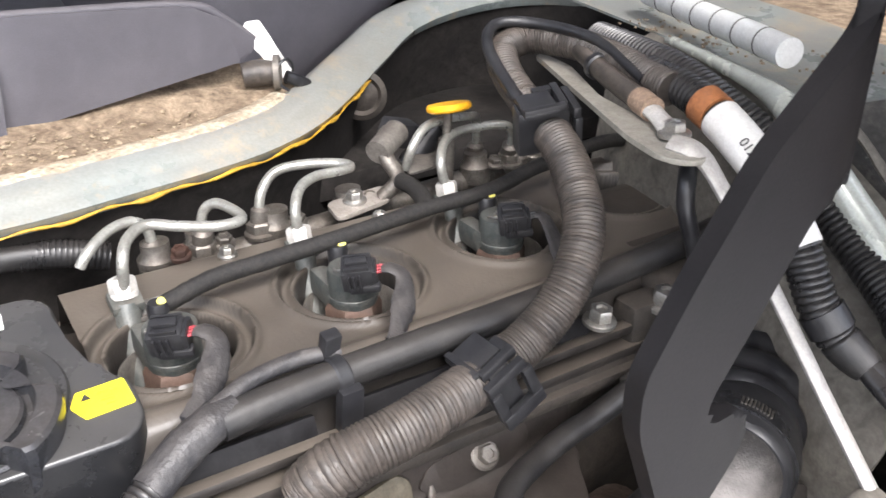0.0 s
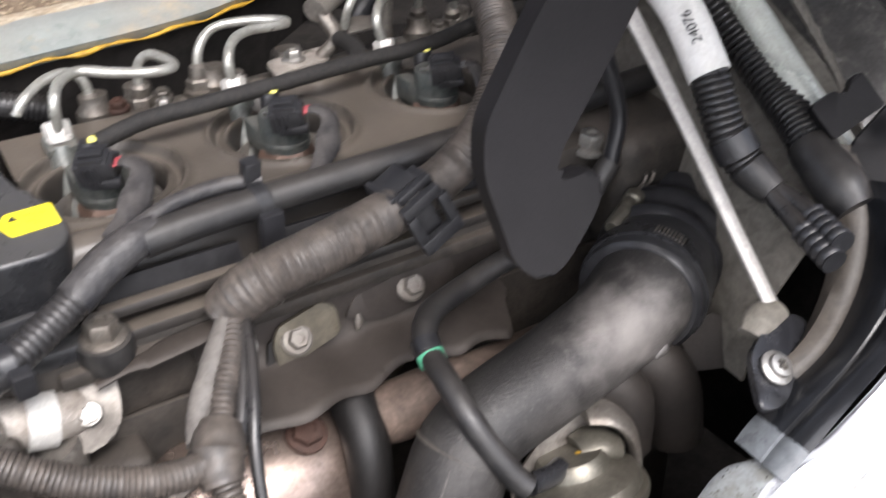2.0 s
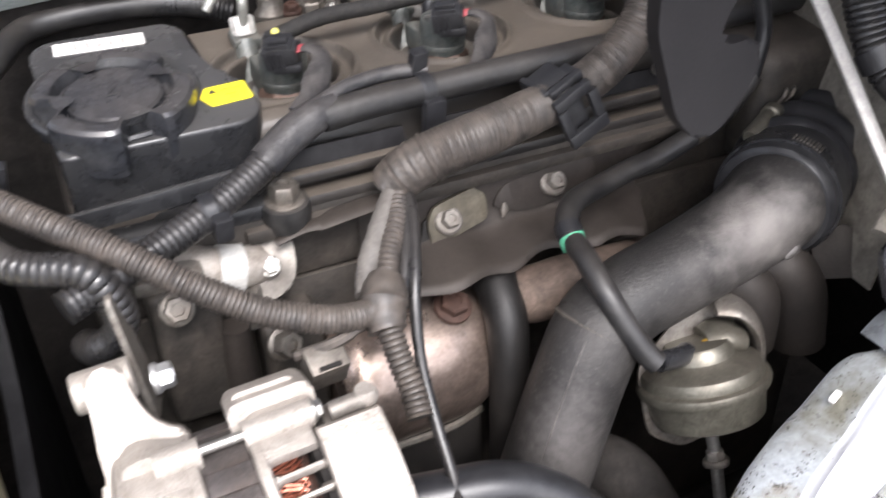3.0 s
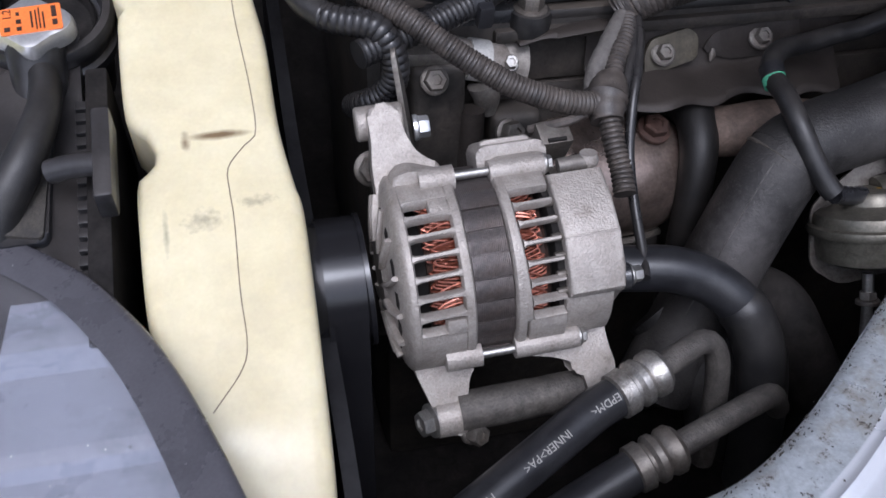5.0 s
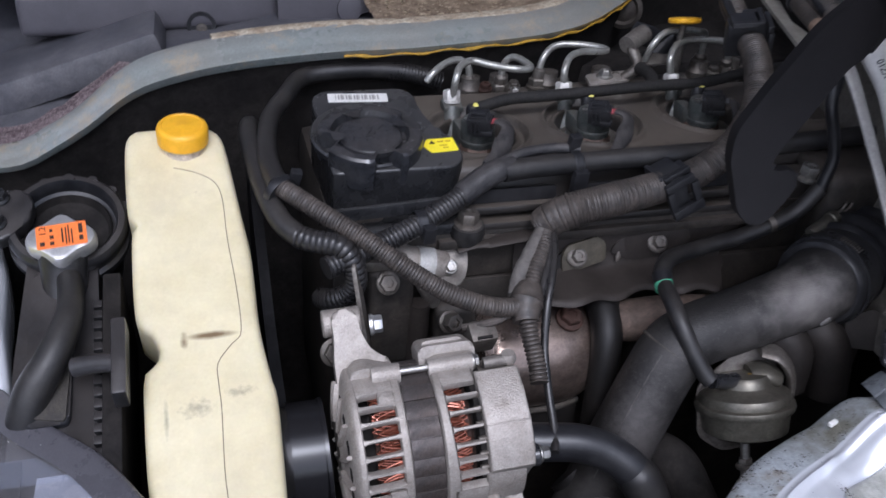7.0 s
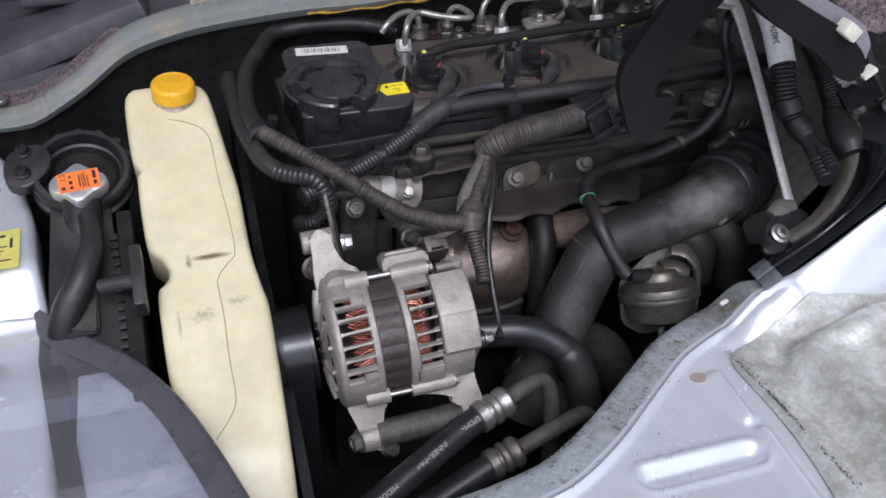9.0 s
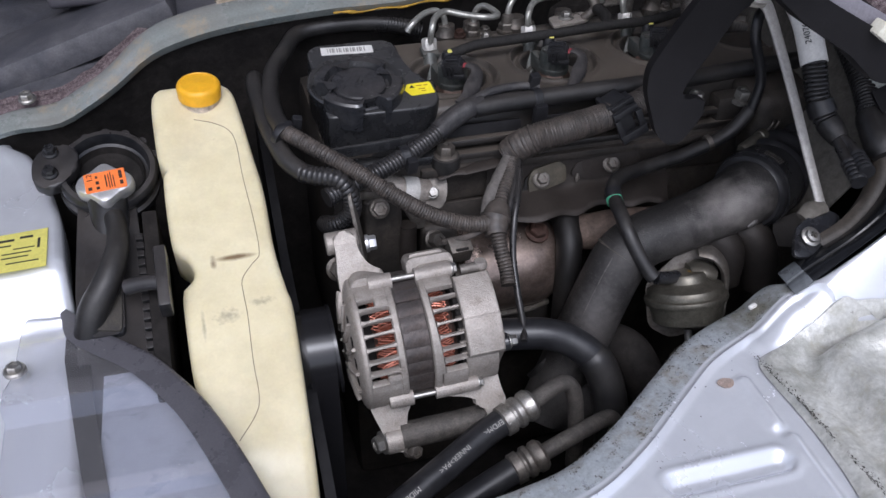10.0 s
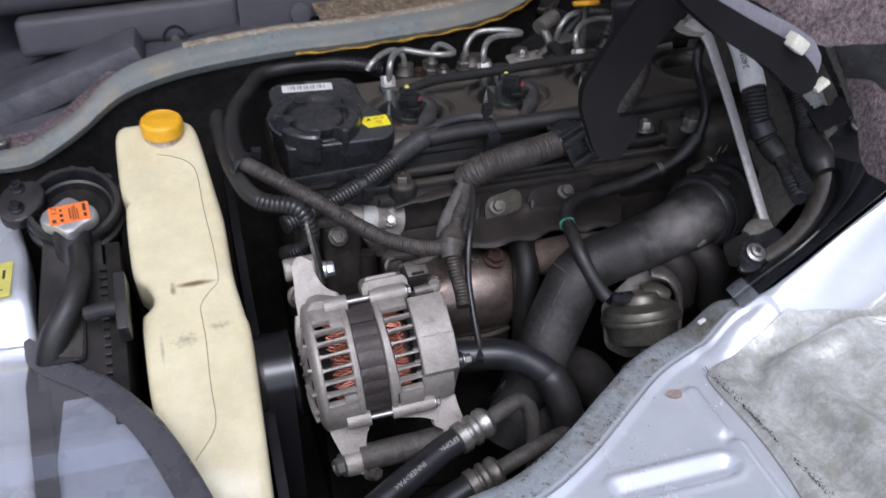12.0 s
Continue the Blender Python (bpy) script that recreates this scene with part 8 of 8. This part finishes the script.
def seat():
    t = thing("raised_seat", "tilted-up cab seat with a felt-lined underside and black latch plate", "seat", (0.3, 0.1, 0.95))
    hook = [(0.1715, 0.8510), (0.160, 0.8620), (0.1475, 0.896), (0.1475, 0.912), (0.163, 0.938), (0.184, 0.968), (0.214, 0.995), (0.2185, 1.004), (0.2185, 0.952), (0.207, 0.946), (0.190, 0.918), (0.176, 0.897), (0.1745, 0.889), (0.179, 0.8865), (0.190, 0.8875), (0.1955, 0.881), (0.192, 0.870), (0.181, 0.8545)]
    part("latch_plate", prism(rounded(hook, 0.006, 5), (0, 0.1335, 0), (1, 0, 0), (0, 0, 1), 0.007, 0.0024, 3), M_HOOK, t, "black steel latch hook")
    arm = [(-0.0010, 1.004), (0.0160, 1.030), (0.1030, 1.030), (0.0340, 0.966), (-0.0010, 0.952)]
    part("latch_arm", prism(rounded(arm, 0.002, 3)[::-1], (0.2185, 0.1335, 0), (0.84, 0.54, 0), (0, 0, 1), 0.007, 0.0016, 2), M_HOOK, t, "black steel arm of the latch")
    bar = [(0.150, 1.022), (0.164, 0.996), (0.177, 0.984), (0.201, 0.965), (0.240, 0.941), (0.264, 0.9205), (0.276, 0.919), (0.281, 0.928), (0.274, 0.939), (0.256, 0.955), (0.222, 0.973), (0.183, 0.995), (0.166, 1.022)]
    part("pan_edge", prism(rounded(bar, 0.004, 3), (0, 0.062, 0), (1, 0, 0), (0, 0, 1), 0.016, 0.0018, 2), M_HOOK, t, "black pressed pan edge")
    lip = [(0.166, 1.022), (0.183, 0.995), (0.222, 0.973), (0.250, 0.957), (0.262, 0.952), (0.274, 0.941), (0.281, 0.929), (0.284, 0.931), (0.284, 0.941), (0.275, 0.954), (0.257, 0.965), (0.219, 0.984), (0.196, 1.000), (0.186, 1.022)]
    part("pan_lip", prism(rounded(lip, 0.002, 2), (0, 0.068, 0), (1, 0, 0), (0, 0, 1), 0.010, 0.0008), M_LIPGREY, t, "light grey lip")
    rows = []
    for q in resample([(0.200, 0.085, 1.022), (0.222, 0.085, 0.988), (0.258, 0.084, 0.966), (0.280, 0.083, 0.950), (0.296, 0.080, 0.945), (0.36, 0.07, 0.945)], 0.004):
        row = []
        for k in range(14):
            p = Vector(q) + Vector((0.0045 * k, -0.0004 * k, 0.0062 * k))
            row.append(p + Vector((0, -0.004 + 0.006 * noise.noise(p * 70) + 0.004 * noise.noise(p * 220), 0)))
        rows.append(row)
    part("felt_lining", ribbon(rows), M_FELT, t, "mottled pinkish grey felt lining", 80)
    part("felt_clip", box((0.2555, 0.060, 0.9560), (0.013, 0.010, 0.009), 0.0015, (0, 35, 0)), M_CREAM, t, "cream plastic clip")
    part("felt_clip", box((0.2820, 0.062, 0.9250), (0.010, 0.008, 0.0035), 0.001, (0, -35, 0)), M_CREAM, t, "cream plastic clip")
    part("pan_back", solid(ribbon([[(0.20, 0.10, 1.035), (0.24, 0.10, 0.985), (0.30, 0.10, 0.95), (0.42, 0.06, 0.945)], [(0.26, 0.12, 1.12), (0.32, 0.12, 1.06), (0.40, 0.12, 1.03), (0.55, 0.10, 1.03)], [(0.36, 0.14, 1.30), (0.42, 0.14, 1.24), (0.5, 0.14, 1.2), (0.65, 0.12, 1.2)]]), 0.004), M_BLACKMETAL, t)
    return t


seat()

# ---- far side of the cab ----
def console():
    t = thing("centre_console", "grey moulded plastic console box beyond the engine opening", "console", (-0.12, 0.66, 0.82))
    part("lower_box", box((-0.165, 0.665, 0.838), (0.235, 0.09, 0.040), 0.008, (-6, -2, 0), 3), M_CONSOLE, t)
    part("upper_body", box((-0.19, 0.73, 0.915), (0.34, 0.16, 0.13), 0.025, (-8, -2, 0), 4), M_CONSOLE, t)
    part("side_panel", prism(rounded([(-0.05, -0.045), (0.055, -0.020), (0.062, 0.06), (-0.05, 0.06)], 0.004), (0.0, 0.60, 0.868), (1, 0, 0.0), (0, 0.15, 1), 0.02, 0.002), M_CONSOLE, t)
    part("recess", lathe([(0.014, 0.0), (0.0135, 0.002), (0.010, 0.0015), (0.008, -0.004), (0.003, -0.005)], (-0.121, 0.6195, 0.8270), (0, -1, 0.1), 28), M_SHROUD, t)
    part("recess_screw", hexbolt((-0.121, 0.6195, 0.824), (0, -1, 0.1), 0.004, 0.003), M_STEELDULL, t)
    part("boss", lathe([(0.012, 0), (0.0115, 0.002), (0.004, 0.003)], (0.017, 0.5935, 0.848), (0, -1, 0.15), 28), M_CONSOLE, t)
    return t


console()
structure("floor_shadow_ledge", box((-0.28, 0.60, 0.79), (0.26, 0.10, 0.03), 0.008, (0, -18, 0)), M_OLDCARPET, "grey plastic floor edge beside the console", "floor")
strip = []
for q in lip:
    if -0.345 < q[0] < -0.17:
        w = noise.noise(Vector(q) * 40)
        e = Vector(q) + Vector((0, 0.006 + 0.010 * min(1.0, max(0.0, (q[0] + 0.36) / 0.20)), 0.0095 + 0.0055 * min(1.0, max(0.0, (q[0] + 0.36) / 0.20))))
        k = smooth(-0.17, -0.20, q[0])
        strip.append([e + Vector((0, 0.016 + 0.004 * j * k + 0.002 * w, -0.003 + 0.0022 * j * (1 if j < 4 else 0.5) * k + 0.003 * noise.noise((e + Vector((0, 0.01 * j, 0))) * 160))) for j in range(7)])
single("carpet_strip", ribbon(strip), M_FELT, "mottled brown felt strip tucked behind the painted lip", "felt", sharp=80)


def far_board():
    t = thing("seat_side_board", "scuffed grey plastic seat side board", "trim panel", (0.16, 0.66, 0.84))
    part("board", prism(rounded([(0.050, 0.8530), (0.0751, 0.8573), (0.2206, 0.8802), (0.2306, 0.8925), (0.2080, 0.9100), (0.1834, 0.9222), (0.0910, 0.9276), (0.050, 0.9290)], 0.006), (0, 0.607, 0), (1, 0, 0), (0, 0.0, 1), 0.010, 0.003), M_CONSOLE, t)
    part("top_edge", tube([(0.055, 0.612, 0.9285), (0.092, 0.612, 0.9272), (0.182, 0.612, 0.9220), (0.208, 0.612, 0.9100), (0.228, 0.611, 0.8930)], 0.0035, 10), M_CONSOLE, t)
    return t


far_board()
single("seat_cushion_far", box((0.37, 0.935, 0.930), (0.40, 0.22, 0.26), 0.05, (-10, -22, 20), 4), M_CONSOLE, "grey vinyl seat cushion beyond the opening", "seat")
rows = []
for q in lip:
    if not 0.022 < q[0] < 0.262:
        continue
    row = []
    for k in range(22):
        y = q[1] + 0.036 + (0.640 - q[1] - 0.036) * k / 21
        p = Vector((q[0] * 3, y * 3, 0))
        row.append((q[0], y, q[2] + 0.0145 + 0.22 * max(0.0, y - 0.585) + 0.0035 * noise.noise(p * 9) + 0.0022 * noise.noise(p * 31) + 0.0012 * noise.noise(p * 90) - 0.008 * math.exp(-((q[0] - 0.150 - 0.3 * (y - 0.56)) / 0.004) ** 2)))
    rows.append(row)
single("carpet_edge", ribbon(rows), M_DIRT, "brown dirt and frayed carpet behind the painted lip", "carpet", sharp=80)
clods = []
for i in range(200):
    x, y = rng.uniform(0.03, 0.19), 0.545 + 0.060 * rng.random() ** 1.3
    r = rng.choice((0.0004, 0.0006, 0.0009, 0.0013))
    b = bmesh.new()
    bmesh.ops.create_icosphere(b, subdivisions=1, radius=r)
    for v in b.verts:
        v.co *= rng.uniform(0.5, 1.5)
    bmesh.ops.transform(b, matrix=pose(x, y, 0.8555 + 0.02 * max(0, y - 0.54), 0, 0, rng.uniform(0, 180)) @ Matrix.Diagonal((rng.uniform(1, 2.5), 1, 0.7, 1)), verts=b.verts)
    clods.append(b)
single("carpet_debris", join(*clods), surface("dry_debris", (0.33, 0.27, 0.19), (0.20, 0.15, 0.10), 1.0, 0.95, 0, 120, 500, 0.5, 0.1), "dry brown clods and fibres on the carpet", "debris", kind="stuff")
single("cable_tie_tag", prism(rounded([(-0.002, 0.004), (0.008, 0.005), (0.016, -0.010), (0.020, -0.026), (0.036, -0.048), (0.034, -0.052), (0.015, -0.034), (0.006, -0.020), (-0.007, -0.006)], 0.002), (0.232, 0.628, 0.898), (0.95, -0.3, 0), (0.1, 0.35, 0.93), 0.001), M_WHITE, "white paper tag hanging beside the seat board", "tag")


def cable_stub():
    t = thing("cable_stub", "dusty black cable connector lying on the carpet", "connector", (0.232, 0.605, 0.862))
    part("barrel", tube([(0.216, 0.606, 0.870, 0.0085), (0.226, 0.603, 0.871, 0.0095), (0.236, 0.598, 0.871, 0.0085)], 0.009, 18, 0.003), M_CONDUIT, t)
    part("collar", lathe([(0.0070, -0.003), (0.0125, -0.002), (0.0125, 0.002), (0.0105, 0.003), (0.0080, 0.001)], (0.2385, 0.597, 0.871), (0.9, -0.45, 0), 24), M_ALUDARK, t, "dull metal collar")
    part("wire", tube([(0.244, 0.597, 0.862), (0.250, 0.594, 0.872), (0.246, 0.592, 0.881), (0.238, 0.590, 0.878), (0.236, 0.589, 0.866), (0.243, 0.588, 0.859)], 0.0011, 8), M_RUBBERCLEAN, t)
    part("lead", tube([(0.244, 0.594, 0.868), (0.252, 0.594, 0.864), (0.262, 0.600, 0.858)], 0.0045, 12), M_RUBBERCLEAN, t)
    return t


cable_stub()


def dipstick():
    t = thing("dipstick", "oil dipstick with a yellow ring handle", "dipstick", (0.309, 0.478, 0.80))
    bm = bmesh.new()
    c = Vector((0.309, 0.478, 0.8655))
    part("handle", lathe([(0.006, -0.003), (0.0135, -0.0028), (0.0150, -0.0015), (0.0152, 0.0006), (0.0140, 0.0022), (0.010, 0.0026), (0.003, 0.0022)], c, (0.0, 0.25, 1), 36), M_YELLOW, t, "yellow plastic handle")
    part("rod", tube([c - Vector((0, 0, 0.004)), c - Vector((0.001, -0.002, 0.03)), c - Vector((0.002, -0.004, 0.08))], 0.003, 10), M_STEELDULL, t)
    part("guide_tube", tube([c - Vector((0.001, -0.001, 0.022)), c - Vector((0.002, -0.002, 0.08))], 0.0055, 12), M_STEELDULL, t)
    return t


dipstick()
